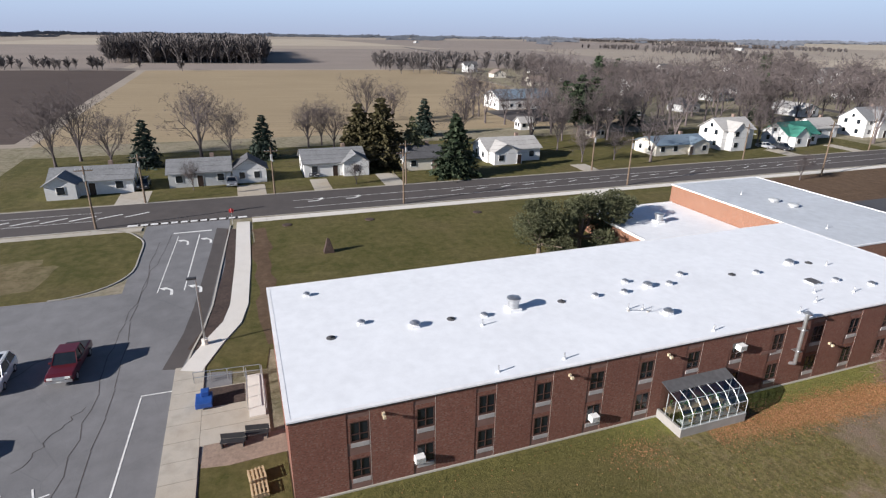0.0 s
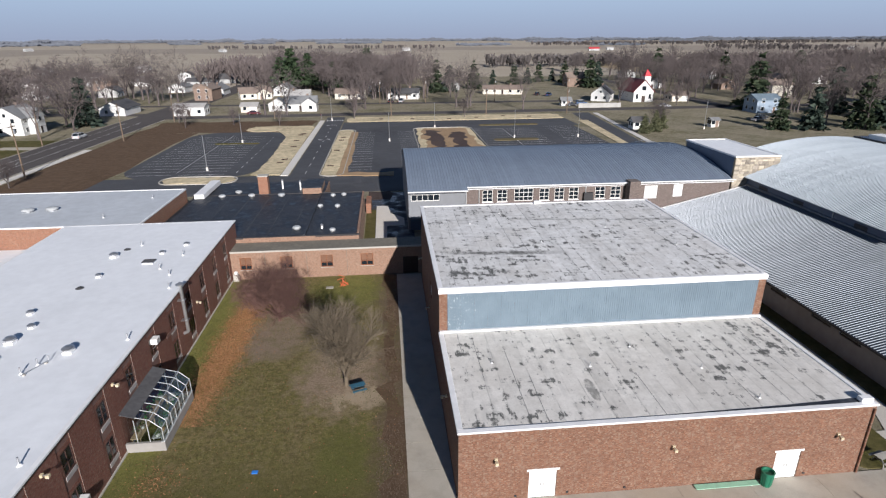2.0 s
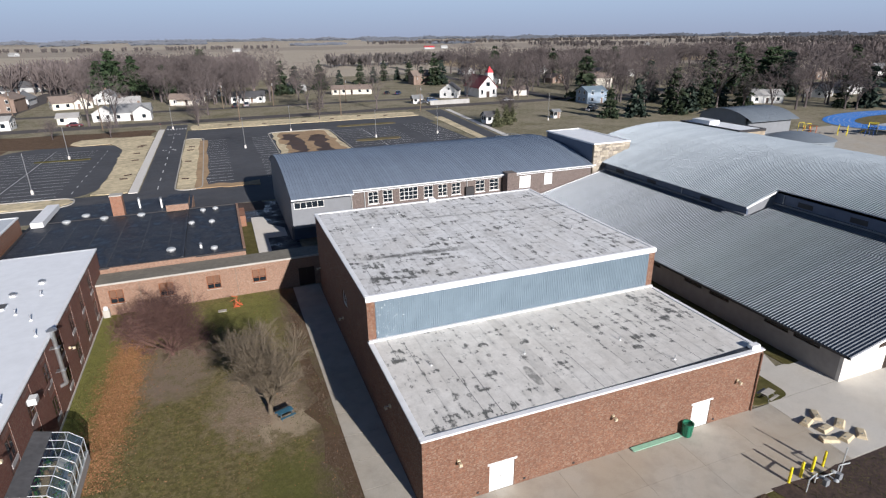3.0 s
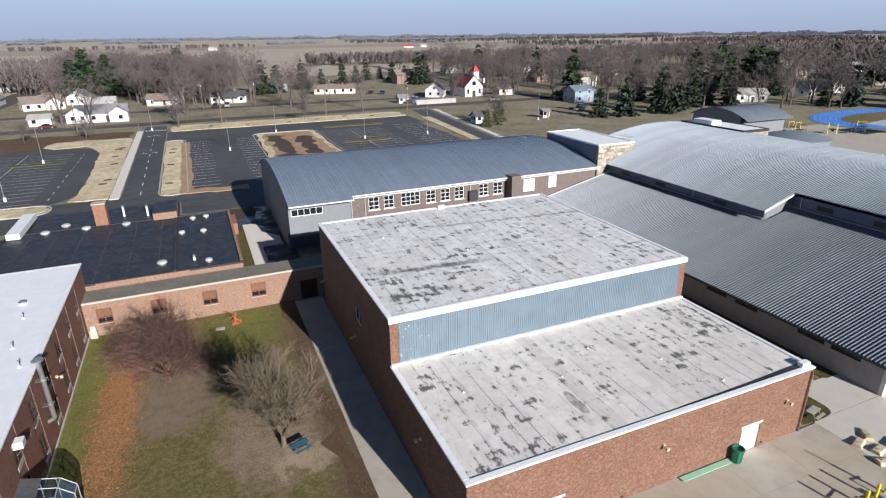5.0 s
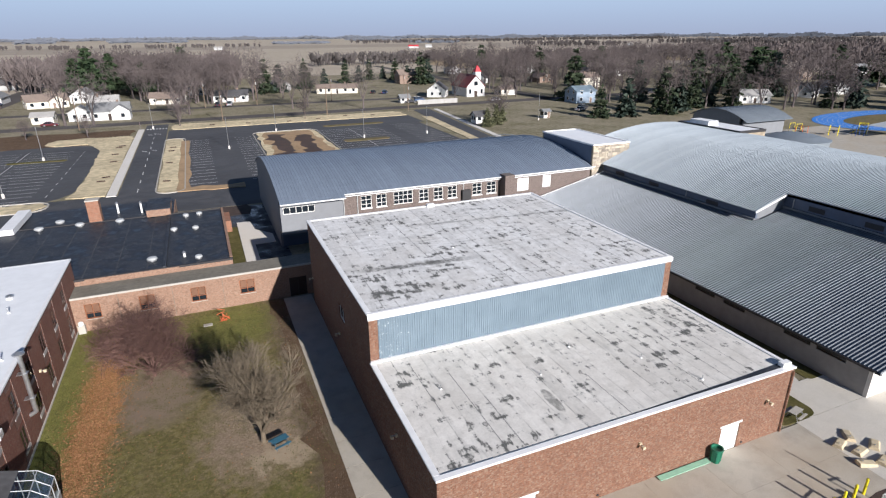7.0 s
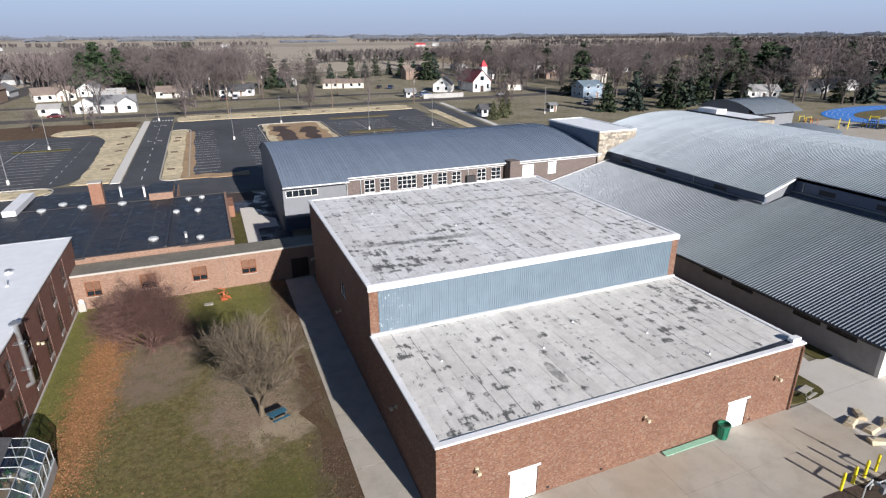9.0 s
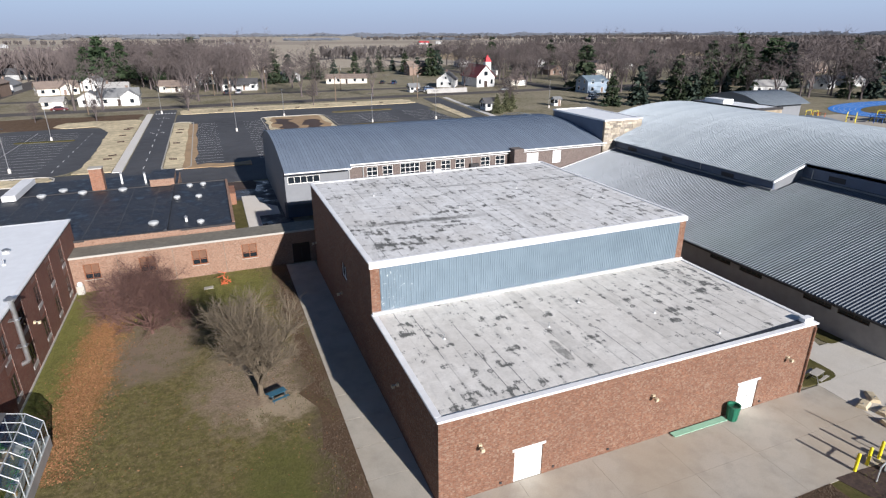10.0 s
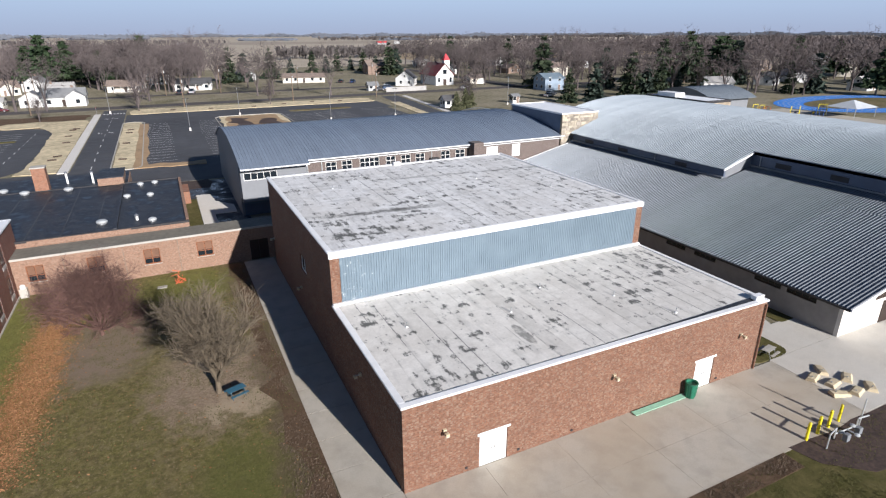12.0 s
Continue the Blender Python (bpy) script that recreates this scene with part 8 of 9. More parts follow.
# ---- vehicles ----
def car(x, y, turn, colour, kind="sedan", label=""):
    """A vehicle along +x in its own metres: lower body, cabin with glass, wheels, lamps, mirrors."""
    t = thing("pickup_truck" if kind == "pickup" else "car", label, "pickup truck" if kind == "pickup" else "car")
    L, W, H = {"pickup": (5.7, 1.98, 1.9), "suv": (4.7, 1.88, 1.72), "sedan": (4.7, 1.82, 1.45)}[kind]
    z0 = 0.32 if kind != "pickup" else 0.45
    belt = {"pickup": 1.12, "suv": 1.02, "sedan": 0.9}[kind]
    f, r = L / 2, -L / 2
    m = bmesh.new()
    side = [(r, z0), (f - 0.1, z0), (f, z0 + 0.25), (f - 0.03, belt - 0.18), (f - 0.5, belt - 0.06), (f - 1.35, belt), (r + 0.1, belt), (r, belt - 0.1)]
    a = [m.verts.new((p, -W / 2, q)) for p, q in side]
    b = [m.verts.new((p, W / 2, q)) for p, q in side]
    m.faces.new(a), m.faces.new(b[::-1])
    for i in range(len(a)):
        j = (i + 1) % len(a)
        m.faces.new((a[j], a[i], b[i], b[j]))
    bevelled(m, 0.08, 2)
    body = part("body", m, colour, t, smooth=False)
    cab = {"pickup": [(f - 1.7, belt), (f - 2.35, H), (f - 3.7, H), (f - 3.95, belt)], "suv": [(f - 1.2, belt), (f - 1.95, H), (r + 0.55, H), (r + 0.1, belt)], "sedan": [(f - 1.4, belt), (f - 2.15, H), (r + 1.35, H), (r + 0.65, belt)]}[kind]
    m = bmesh.new()
    n = W / 2 - 0.07
    a = [m.verts.new((p, -(n if q < H else n - 0.16), q - 0.002)) for p, q in cab]
    b = [m.verts.new((p, (n if q < H else n - 0.16), q - 0.002)) for p, q in cab]
    m.faces.new(a), m.faces.new(b[::-1])
    for i in range(4):
        j = (i + 1) % 4
        m.faces.new((a[j], a[i], b[i], b[j]))
    part("glazing", m, "dark_glass", t, "dark tinted glazing")
    m = bmesh.new(); box(m, cab[2][0] - 0.06, -n + 0.14, H - 0.03, cab[1][0] + 0.06, n - 0.14, H + 0.03); bevelled(m, 0.025); part("roof", m, colour, t)
    for px, zz in ((cab[0][0], cab[1][0]), (cab[3][0], cab[2][0])):
        for s in (-1, 1):
            m = bmesh.new(); tube(m, (px, s * n, belt), (zz, s * (n - 0.16), H), 0.045, sides=5); part("pillar", m, colour, t)
    for s in (-1, 1):
        m = bmesh.new(); mid = (cab[1][0] + cab[2][0]) / 2; tube(m, (mid, s * (n + 0.005), belt), (mid, s * (n - 0.15), H), 0.05, sides=5); part("pillar", m, colour, t)
    if kind == "pickup":
        m = bmesh.new(); box(m, r + 0.12, -W / 2 + 0.14, belt - 0.02, f - 4.0, W / 2 - 0.14, belt + 0.012); part("bed_cover", m, "plastic_dark", t)
    if kind == "suv":
        m = bmesh.new(); box(m, cab[2][0] + 0.4, -0.45, H + 0.031, cab[1][0] - 0.35, 0.45, H + 0.036); part("sunroof", m, "dark_glass", t)
        for s in (-1, 1):
            m = bmesh.new(); tube(m, (cab[2][0] + 0.1, s * (n - 0.2), H + 0.07), (cab[1][0] - 0.1, s * (n - 0.2), H + 0.07), 0.025); part("roof_rail", m, "steel", t)
    wr = 0.39 if kind == "pickup" else 0.34
    for px in (f - 0.95, r + 1.0):
        for s in (-1, 1):
            m = bmesh.new(); tube(m, (px, s * (W / 2 - 0.22), wr), (px, s * (W / 2 + 0.015), wr), wr, sides=16); w = part("wheel", m, "tyre", t)
            m = bmesh.new(); tube(m, (px, s * (W / 2 + 0.016), wr), (px, s * (W / 2 + 0.03), wr), wr * 0.6, sides=12); part("rim", m, "steel", w)
    for s in (-1, 1):
        part_box("headlight", "lens", t, f - 0.12, s * 0.62 - 0.2, belt - 0.36, f + 0.015, s * 0.62 + 0.2, belt - 0.18)
        part_box("tail_light", "tail", t, r - 0.015, s * (W / 2 - 0.2) - 0.1, belt - 0.4, r + 0.1, s * (W / 2 - 0.2) + 0.1, belt - 0.12)
        m = bmesh.new(); box(m, cab[0][0] - 0.35, s * (W / 2 + 0.09) - 0.1, belt + 0.02, cab[0][0] - 0.2, s * (W / 2 + 0.09) + 0.1, belt + 0.18); part("mirror", m, colour, t)
    part_box("grille", "steel" if kind == "pickup" else "plastic_dark", t, f - 0.05, -0.42, belt - 0.42, f + 0.02, 0.42, belt - 0.16)
    part_box("bumper", "steel" if kind == "pickup" else colour, t, f - 0.05, -W / 2 + 0.06, z0 + 0.02, f + 0.06, W / 2 - 0.06, z0 + 0.24)
    part_box("bumper", "steel" if kind == "pickup" else colour, t, r - 0.06, -W / 2 + 0.06, z0 + 0.02, r + 0.05, W / 2 - 0.06, z0 + 0.24)
    part_box("number_plate", "line_white", t, f + 0.061, -0.16, z0 + 0.07, f + 0.066, 0.16, z0 + 0.17)
    t.matrix_basis = pose(*site(x, y), 0.055, 0, 0, turn)
    return t


car(-41.8, -35.3, -3, "car_red", "pickup", "dark red pickup truck with chrome grille in the car park")
car(-41.3, -40.2, 2, "car_white", "suv", "white estate car with a sunroof in the car park")
car(-31.6, -41.2, 8, "car_dark", "sedan", "dark saloon parked in the car park")
car(-84.8, 133, 90, "car_white", "suv", "white car driving on the street")
for x, y, a, c, k in ((-97.5, 99.5, 5, "car_silver", "sedan"), (-94.6, 101.8, 0, "car_dark", "suv"), (-49, 177.8, 0, "car_red", "sedan"), (-96, -22.5, 0, "car_silver", "sedan"), (-97.5, -36.2, 0, "car_dark", "suv"), (-1.5, 207, 80, "car_dark", "suv"), (2.5, 207, 80, "car_silver", "pickup"), (63, 226, 60, "car_dark", "sedan"), (67, 222, 60, "car_blue", "suv"), (98, 177.5, 0, "car_silver", "sedan"), (110, 140, 20, "car_silver", "sedan"), (113, 143, 20, "car_dark", "suv"), (-168, 95, 30, "car_red", "suv"), (-160, 98, 30, "car_white", "sedan"), (-150, 102, 10, "car_silver", "sedan"), (66, 186, 0, "car_dark", "sedan"), (71, 190, 0, "car_blue", "suv"), (-99, -8.5, 0, "car_dark", "sedan")):
    car(x, y, a, c, k, "parked " + {"car_silver": "silver", "car_dark": "dark", "car_red": "red", "car_blue": "dark blue", "car_white": "white"}[c] + " car beside a town house")
for x, y, w, d in ((-93, 99.5, 8, 4), (-92, -37, 8, 4.5), (-92, -19.5, 8, 4.5), (-93, 4.5, 10, 3.6), (-91, 45, 9, 3.6), (-93, -8, 8, 3), (-93, 119, 9, 3.5)):
    slab("driveway", rect(x - w / 2 + 1, y - d / 2, x + w / 2 + 1, y + d / 2), 0, 0.075, "concrete", "pale concrete driveway up to a house", "driveway")
slab("parking_lot", rect(-170, 56, -146, 80), 0, 0.06, "asphalt_road", "dark asphalt lot beside the blue hall", "parking lot")

# ---- poles, wires, lamps and signs ----
def utility_pole(x, y, h=9.2, lamp=False):
    t = thing("utility_pole", "brown wooden utility pole with a cross-arm", "utility pole", group="utility poles")
    m = bmesh.new(); tube(m, (0, 0, 0), (0, 0, h), 0.17, 0.11, 9); part("pole", m, "wood", t)
    m = bmesh.new(); box(m, -0.06, -1.15, h - 0.75, 0.06, 1.15, h - 0.62); part("cross_arm", m, "wood", t)
    for s in (-1.0, -0.4, 0.4, 1.0):
        m = bmesh.new(); lathe(m, [(0.03, 0), (0.06, 0.06), (0.05, 0.16)], 0, s, h - 0.62, 8); part("insulator", m, "steel", t)
    m = bmesh.new(); tube(m, (0.28, 0, h - 2.1), (0.28, 0, h - 1.2), 0.2, sides=10); part("transformer", m, "steel", t)
    if lamp:
        m = bmesh.new(); tube(m, (0, 0, h - 2.4), (1.8, 0, h - 1.9), 0.035, sides=6); part("lamp_arm", m, "steel", t)
        m = bmesh.new(); box(m, 1.7, -0.12, h - 1.98, 2.3, 0.12, h - 1.86); part("lamp_head", m, "alum", t)
    x, y = site(x, y)
    t.matrix_basis = pose(x, y, 0, 0, 0, 0)
    return (x, y, h)


def wires(a, b, heights=(0.0,), sag=0.5):
    cv = bpy.data.curves.new("cable", "CURVE")
    cv.dimensions, cv.bevel_depth, cv.bevel_resolution = "3D", 0.012, 0
    for dy in heights:
        sp = cv.splines.new("POLY")
        sp.points.add(10)
        for k, p in enumerate(sp.points):
            f = k / 10
            p.co = (a[0] + (b[0] - a[0]) * f, a[1] + (b[1] - a[1]) * f, a[2] - 0.5 + (b[2] - a[2]) * f + dy - sag * 4 * f * (1 - f), 1)
    cv.materials.append(M["plastic_dark"])
    return tagged(new("overhead_cable", cv), "thin black cable between two utility poles", "cable", "overhead cables")


west = [utility_pole(-76.9, y, 9.2 if y > -60 else 9.5) for y in (-39.7, 2.9, 45.2)] + [utility_pole(-72.9, 87.4, 11), utility_pole(-71.5, 128, 10), utility_pole(-70.5, 163, 10)]
east = [utility_pole(-87.9, y, 8.2, y in (-16.0, 83.6)) for y in (-35, -16, 6.4, 44.9, 83.6, 122)]
back = [utility_pole(x, 166.6, 9.5) for x in (-40, -2, 30, 58)]
far = [utility_pole(x, 205, 10) for x in (-74, -44, -6, 12, 40, 70)]
for row in (west, east, back, far):
    for a, b in zip(row, row[1:]):
        wires(a, b, (0.0, -0.8))


def lamp_post(x, y, h=7.5, label="tall grey car-park lamp post on a concrete base"):
    t = thing("street_lamp", label, "street lamp", group="lamp posts")
    m = bmesh.new(); lathe(m, [(0.24, 0), (0.24, 0.7), (0.2, 0.75)], 0, 0, 0, 14); part("base", m, "concrete_white", t)
    m = bmesh.new(); tube(m, (0, 0, 0.75), (0, 0, h), 0.06, 0.045, 8); part("pole", m, "steel", t)
    for s in (-1, 1):
        m = bmesh.new(); box(m, min(s * 0.06, s * 0.75), -0.14, h - 0.1, max(s * 0.06, s * 0.75), 0.14, h + 0.02); bevelled(m, 0.02); part("lamp_head", m, "plastic_dark", t)
    t.matrix_basis = pose(*site(x, y), 0.05)


for x, y in ((-40.3, 91.5), (-40.5, 123.2), (-21.0, 160.5), (30, 122), (47, 121), (10.5, 142), (-3, 121), (86, 128)):
    lamp_post(x, y, 8.5 if x == 86 else 7.5)
t = thing("street_lamp", "slim grey drive lamp leaning beside the kerb", "street lamp", -43.3, -25.3, 0.1)
m = bmesh.new(); tube(m, (-43.3, -25.3, 0.09), (-43.3, -25.3, 6.6), 0.09, 0.06, 8); part("pole", m, "steel", t)
m = bmesh.new(); box(m, -43.5, -26.0, 6.55, -43.1, -25.2, 6.7); bevelled(m, 0.03); part("lamp_head", m, "plastic_dark", t)
m = bmesh.new(); lathe(m, [(0.28, 0), (0.28, 0.55)], -43.3, -25.3, 0.09, 12); part("base", m, "concrete_white", t)


def road_sign(x, y, material, label, sides=8, r=0.36, h=2.2):
    x, y = site(x, y)
    t = thing("road_sign", label, "road sign", x, y, 0)
    m = bmesh.new(); tube(m, (x, y, 0), (x, y, h + r), 0.03, sides=6); part("post", m, "steel", t)
    m = bmesh.new(); tube(m, (x - 0.045, y, h), (x - 0.03, y, h), r, sides=sides); part("plate", m, material, t)
    part_box("bar", "line_white", t, x - 0.052, y - r * 0.62, h - 0.07, x - 0.046, y + r * 0.62, h + 0.07)


road_sign(-73.8, -22.6, "red", "red stop sign at the mouth of the school drive")
road_sign(-24.0, 158, "red", "red stop sign at the car-park lane")
sign = thing("lawn_marker", "dark weathered stone marker on the lawn", "marker", -60.8, -11.5, 0)
m = bmesh.new()
pb = [m.verts.new(v) for v in ((-61.4, -12.2, 0), (-60.2, -12.2, 0), (-60.2, -10.8, 0), (-61.4, -10.8, 0))]
pt = [m.verts.new(v) for v in ((-60.95, -11.6, 2.0), (-60.7, -11.6, 2.0), (-60.7, -11.35, 1.85), (-60.95, -11.35, 1.85))]
m.faces.new(pb[::-1]), m.faces.new(pt)
for i in range(4):
    m.faces.new((pb[i], pb[(i + 1) % 4], pt[(i + 1) % 4], pt[i]))
bmesh.ops.subdivide_edges(m, edges=m.edges[:], cuts=2)
for v in m.verts:
    if v.co.z > 0.05:
        v.co += Vector((noise.noise(v.co * 2.1), noise.noise(v.co * 2.7 + Vector((5, 0, 0))), 0)) * 0.14
part("stone", m, "mulch", sign)
sign.matrix_basis = pose(*site(-60.8, -11.5), 0)
for x, y in ((-72.3, -15.5), (-71.5, -4), (-70.5, 12.5), (-71, 24)):
    m = bmesh.new(); lathe(m, [(0.75, 0), (0.7, 0.09), (0.4, 0.14)], *site(x, y), 0.05, 10); solid("manhole_mound", m, "mulch", "low dark mound of mulch on the lawn", "mound", group="lawn mounds")
slab("concrete_pad", rounded(-73.8, 33.5, -70.8, 40, 0.3), 0, 0.14, "concrete_white", "pale concrete pad by the pavement", "pavement")

# ---- end door of the wing: rails, container, bench, lumber ----
def rail(points, h=1.0, label="galvanised steel pipe handrail at the ramp"):
    t = thing("handrail", label, "handrail", points[0][0], points[0][1], 0.13, "handrails")
    for a, b in zip(points, points[1:]):
        for z in (h, h * 0.5):
            m = bmesh.new(); tube(m, (*a, 0.13 + z), (*b, 0.13 + z), 0.03, sides=7); part("rail", m, "steel", t)
        n = max(1, round(math.dist(a, b) / 1.3))
        for k in range(n):
            x, y = a[0] + (b[0] - a[0]) * k / n, a[1] + (b[1] - a[1]) * k / n
            m = bmesh.new(); tube(m, (x, y, 0.1), (x, y, 0.13 + h), 0.03, sides=7); part("post", m, "steel", t)
    m = bmesh.new(); tube(m, (*points[-1], 0.1), (*points[-1], 0.13 + h), 0.03, sides=7); part("post", m, "steel", t)


rail([(-37.0, -25.9), (-36.6, -20.8)]), rail([(-36.4, -21.9), (-32.0, -21.9)]), rail([(-36.5, -20.7), (-31.6, -20.6)])
slab("ramp", rect(-36.5, -21.85, -31.0, -20.7), 0, 0.22, "concrete_white", "pale concrete ramp along the wing's end wall", "ramp")
slab("planting_strip", rect(-35.6, -25.0, -33.2, -22.1), 0.12, 0.15, "mulch", "dark shaded bed inside the ramp", "planting strip")
bin_ = thing("recycling_container", "bright blue plastic container with a raised lid on the apron", "container", -33.6, -24.9, 0.15)
m = bmesh.new(); box(m, -34.5, -25.6, 0.30, -33.0, -24.4, 0.75); bevelled(m, 0.06); part("body", m, "blue_bright", bin_)
m = bmesh.new(); box(m, -34.5, -25.2, 0.76, -33.9, -24.6, 1.15); bevelled(m, 0.06); part("lid", m, "blue_bright", bin_)
for y in (-25.6, -24.4):
    m = bmesh.new(); tube(m, (-34.0, y - 0.05, 0.28), (-34.0, y + 0.05, 0.28), 0.15, sides=12); part("wheel", m, "tyre", bin_)
for x, y, a in ((-28.3, -23.0, 80), (-28.7, -21.4, 80)):
    b = thing("garden_bench", "dark metal bench standing on the gravel edge", "bench", 0, 0, 0, "benches")
    part_box("seat", "plastic_dark", b, -0.8, -0.22, 0.42, 0.8, 0.22, 0.47), part_box("backrest", "plastic_dark", b, -0.8, 0.2, 0.5, 0.8, 0.25, 0.9)
    for u in (-0.7, 0.7):
        part_box("leg", "plastic_dark", b, u - 0.04, -0.2, 0, u + 0.04, 0.2, 0.42)
    b.matrix_basis = pose(x, y, 0.1, 0, 0, a)
for k, (x, y, a) in enumerate(((-23.4, -21.5, 5), (-24.6, -21.6, 8))):
    b = thing("pallet_stack", "stack of pale wooden pallets on the grass", "pallet", 0, 0, 0, "pallets")
    for l in range(3 + k):
        for i in range(5):
            part_box("board", "lumber", b, -0.55, -0.5 + 0.23 * i, 0.12 * l + 0.09, 0.55, -0.4 + 0.23 * i, 0.12 * l + 0.115)
        for i in (-0.45, 0, 0.45):
            part_box("bearer", "lumber", b, i - 0.05, -0.5, 0.12 * l, i + 0.05, 0.52, 0.12 * l + 0.088)
    b.matrix_basis = pose(x, y, 0.06, 0, 0, a)

# ---- courtyard and yard things ----
def mesh_table(x, y, turn, material, z=0.05, label=""):
    """A picnic table with attached benches on a bent tube frame."""
    t = thing("picnic_table", label, "picnic table", group="picnic tables")
    for i in range(6):
        part_box("top_slat", material, t, -0.9, -0.37 + 0.125 * i, 0.72, 0.9, -0.265 + 0.125 * i, 0.755)
    for s in (-1, 1):
        for i in range(2):
            part_box("seat_slat", material, t, -0.9, s * 0.68 - 0.13 + 0.135 * i, 0.43, 0.9, s * 0.68 - 0.01 + 0.135 * i, 0.465)
        m = bmesh.new(); tube(m, (s * 0.65, -0.72, 0.42), (s * 0.65, 0.72, 0.42), 0.025, sides=6); part("crossbar", m, "steel" if material == "kerb" else material, t)
        for q in (-1, 1):
            m = bmesh.new(); tube(m, (s * 0.65, q * 0.55, 0), (s * 0.65, q * 0.25, 0.72), 0.028, sides=6); part("leg", m, "steel" if material == "kerb" else material, t)
    t.matrix_basis = pose(x, y, z, 0, 0, turn)
    t.scale = (0.64, 0.74, 0.74)


mesh_table(-6.45, 12.3, 20, "blue_table", label="teal blue coated steel picnic table under the bare tree")
mesh_table(28.0, 0.6, 12, "kerb", 0.085, label="pale grey picnic table beside the gymnasium corner")
b = thing("litter_bin", "dark green plastic rubbish bin beside the white door", "bin", 19.2, -0.45, 0.075)
m = bmesh.new(); lathe(m, [(0.29, 0), (0.36, 0.95), (0.40, 0.97), (0.40, 1.05), (0.33, 1.05), (0.31, 0.9)], 19.2, -0.45, 0.075, 20); part("body", m, "green_bin", b)
m = bmesh.new(); lathe(m, [(0.31, 0), (0.31, 0.02)], 19.2, -0.45, 0.9, 16); part("rubbish", m, "plastic_dark", b)
for k in range(8):
    a = 2 * math.pi * k / 8
    m = bmesh.new(); tube(m, (19.2 + 0.305 * math.cos(a), -0.45 + 0.305 * math.sin(a), 0.12), (19.2 + 0.365 * math.cos(a), -0.45 + 0.365 * math.sin(a), 0.98), 0.02, sides=5); part("ridge", m, "green_bin", b)
b = thing("painted_board", "long flat board painted faded mint green on the paving", "board", 16.8, -0.3, 0.07)
m = bmesh.new(); box(m, 14.7, -0.50, 0.13, 18.8, -0.10, 0.17); part("board", m, "mint", b)
for x in (15.2, 16.8, 18.3):
    part_box("batten", "kerb", b, x - 0.06, -0.48, 0.07, x + 0.06, -0.12, 0.13)
for k in range(4):
    x, y = 21.8 + 1.1 * k, -6.25 + 0.07 * k
    m = bmesh.new(); lathe(m, [(0.085, 0), (0.085, 1.12), (0.06, 1.17), (0.01, 1.19)], x, y, 0.07, 14); solid("bollard", m, "yellow", "bright yellow steel bollard at the edge of the yard", "bollard", smooth=False, group="yellow bollards")
g = thing("gas_meter_set", "grey gas pipework with regulators and meters in the mulch", "gas meter", 23.6, -7.3, 0.075)
for a, c in (((22.1, -7.2, 0.07), (22.1, -7.2, 1.0)), ((22.1, -7.2, 1.0), (23.0, -7.0, 1.0)), ((23.0, -7.0, 1.0), (23.0, -7.0, 0.3)), ((23.0, -7.0, 0.6), (24.8, -7.1, 0.6)), ((24.8, -7.1, 0.07), (24.8, -7.1, 1.1)), ((24.0, -7.05, 0.6), (24.0, -7.7, 0.6)), ((25.3, -7.0, 0.07), (25.3, -7.0, 2.2)), ((24.8, -7.1, 1.1), (25.6, -7.2, 1.1))):
    m = bmesh.new(); tube(m, a, c, 0.04, sides=8); part("pipe", m, "alum", g)
for x, y, z in ((23.5, -7.05, 0.6), (24.4, -7.1, 0.75), (24.0, -7.6, 0.6)):
    m = bmesh.new(); lathe(m, [(0.05, -0.08), (0.15, -0.03), (0.15, 0.03), (0.05, 0.08)], x, y, z, 12); part("regulator", m, "alum", g)
for x, y in ((24.6, -7.35), (23.4, -7.4)):
    m = bmesh.new(); box(m, x - 0.17, y - 0.14, 0.3, x + 0.17, y + 0.14, 0.75); bevelled(m, 0.04); part("meter", m, "wall_grey", g)
rng = random.Random(8)
for x, y, a in ((27.6, -2.6, 20), (28.9, -2.3, 50), (28.1, -3.6, 10), (29.6, -3.6, 30), (27.3, -4.5, -20), (28.6, -4.8, 15), (29.9, -4.9, 40)):
    t = thing("concrete_block", "tan wedge-shaped concrete block lying on the paving", "concrete block", group="tan blocks")
    m = bmesh.new()
    sweep(m, [(-0.35, 0), (0.35, 0), (0.22, 0.42), (-0.22, 0.42)], -0.62, 0.62)
    for v in m.verts:
        if v.co.x > 0 and v.co.z > 0.2:
            v.co.z -= 0.22
    bevelled(m, 0.03)
    part("body", m, "block_tan", t)
    m = bmesh.new(); tube(m, (-0.3, 0, 0.4), (-0.3, 0, 0.5), 0.05, sides=8); part("lifting_eye", m, "steel", t)
    t.matrix_basis = pose(x + 0.5, y, 0.086 if x + 0.5 > 27.2 else 0.074, 0, 0, a)
    t.scale = (0.95, 0.95, 0.6)
m = bmesh.new(); box(m, -10.8, 32.1, 0.05, -10.0, 32.6, 0.13); bevelled(m, 0.02); solid("stepping_stone", m, "kerb", "pale flat slab lying on the grass", "slab")
t = thing("orange_fencing", "crumpled heap of orange plastic fencing on the grass", "fencing", -8.9, 32.8, 0.05)
rng = random.Random(15)
for k in range(26):
    p = Vector((-8.9 + rng.gauss(0, 0.16), 32.8 + rng.gauss(0, 0.16), 0.06 + abs(rng.gauss(0, 0.45))))
    q = p + Vector((rng.gauss(0, 0.2), rng.gauss(0, 0.2), rng.gauss(0, 0.25)))
    q.z = max(0.05, q.z)
    m = bmesh.new(); tube(m, p, q, 0.035, sides=4); part("strand", m, "orange", t)
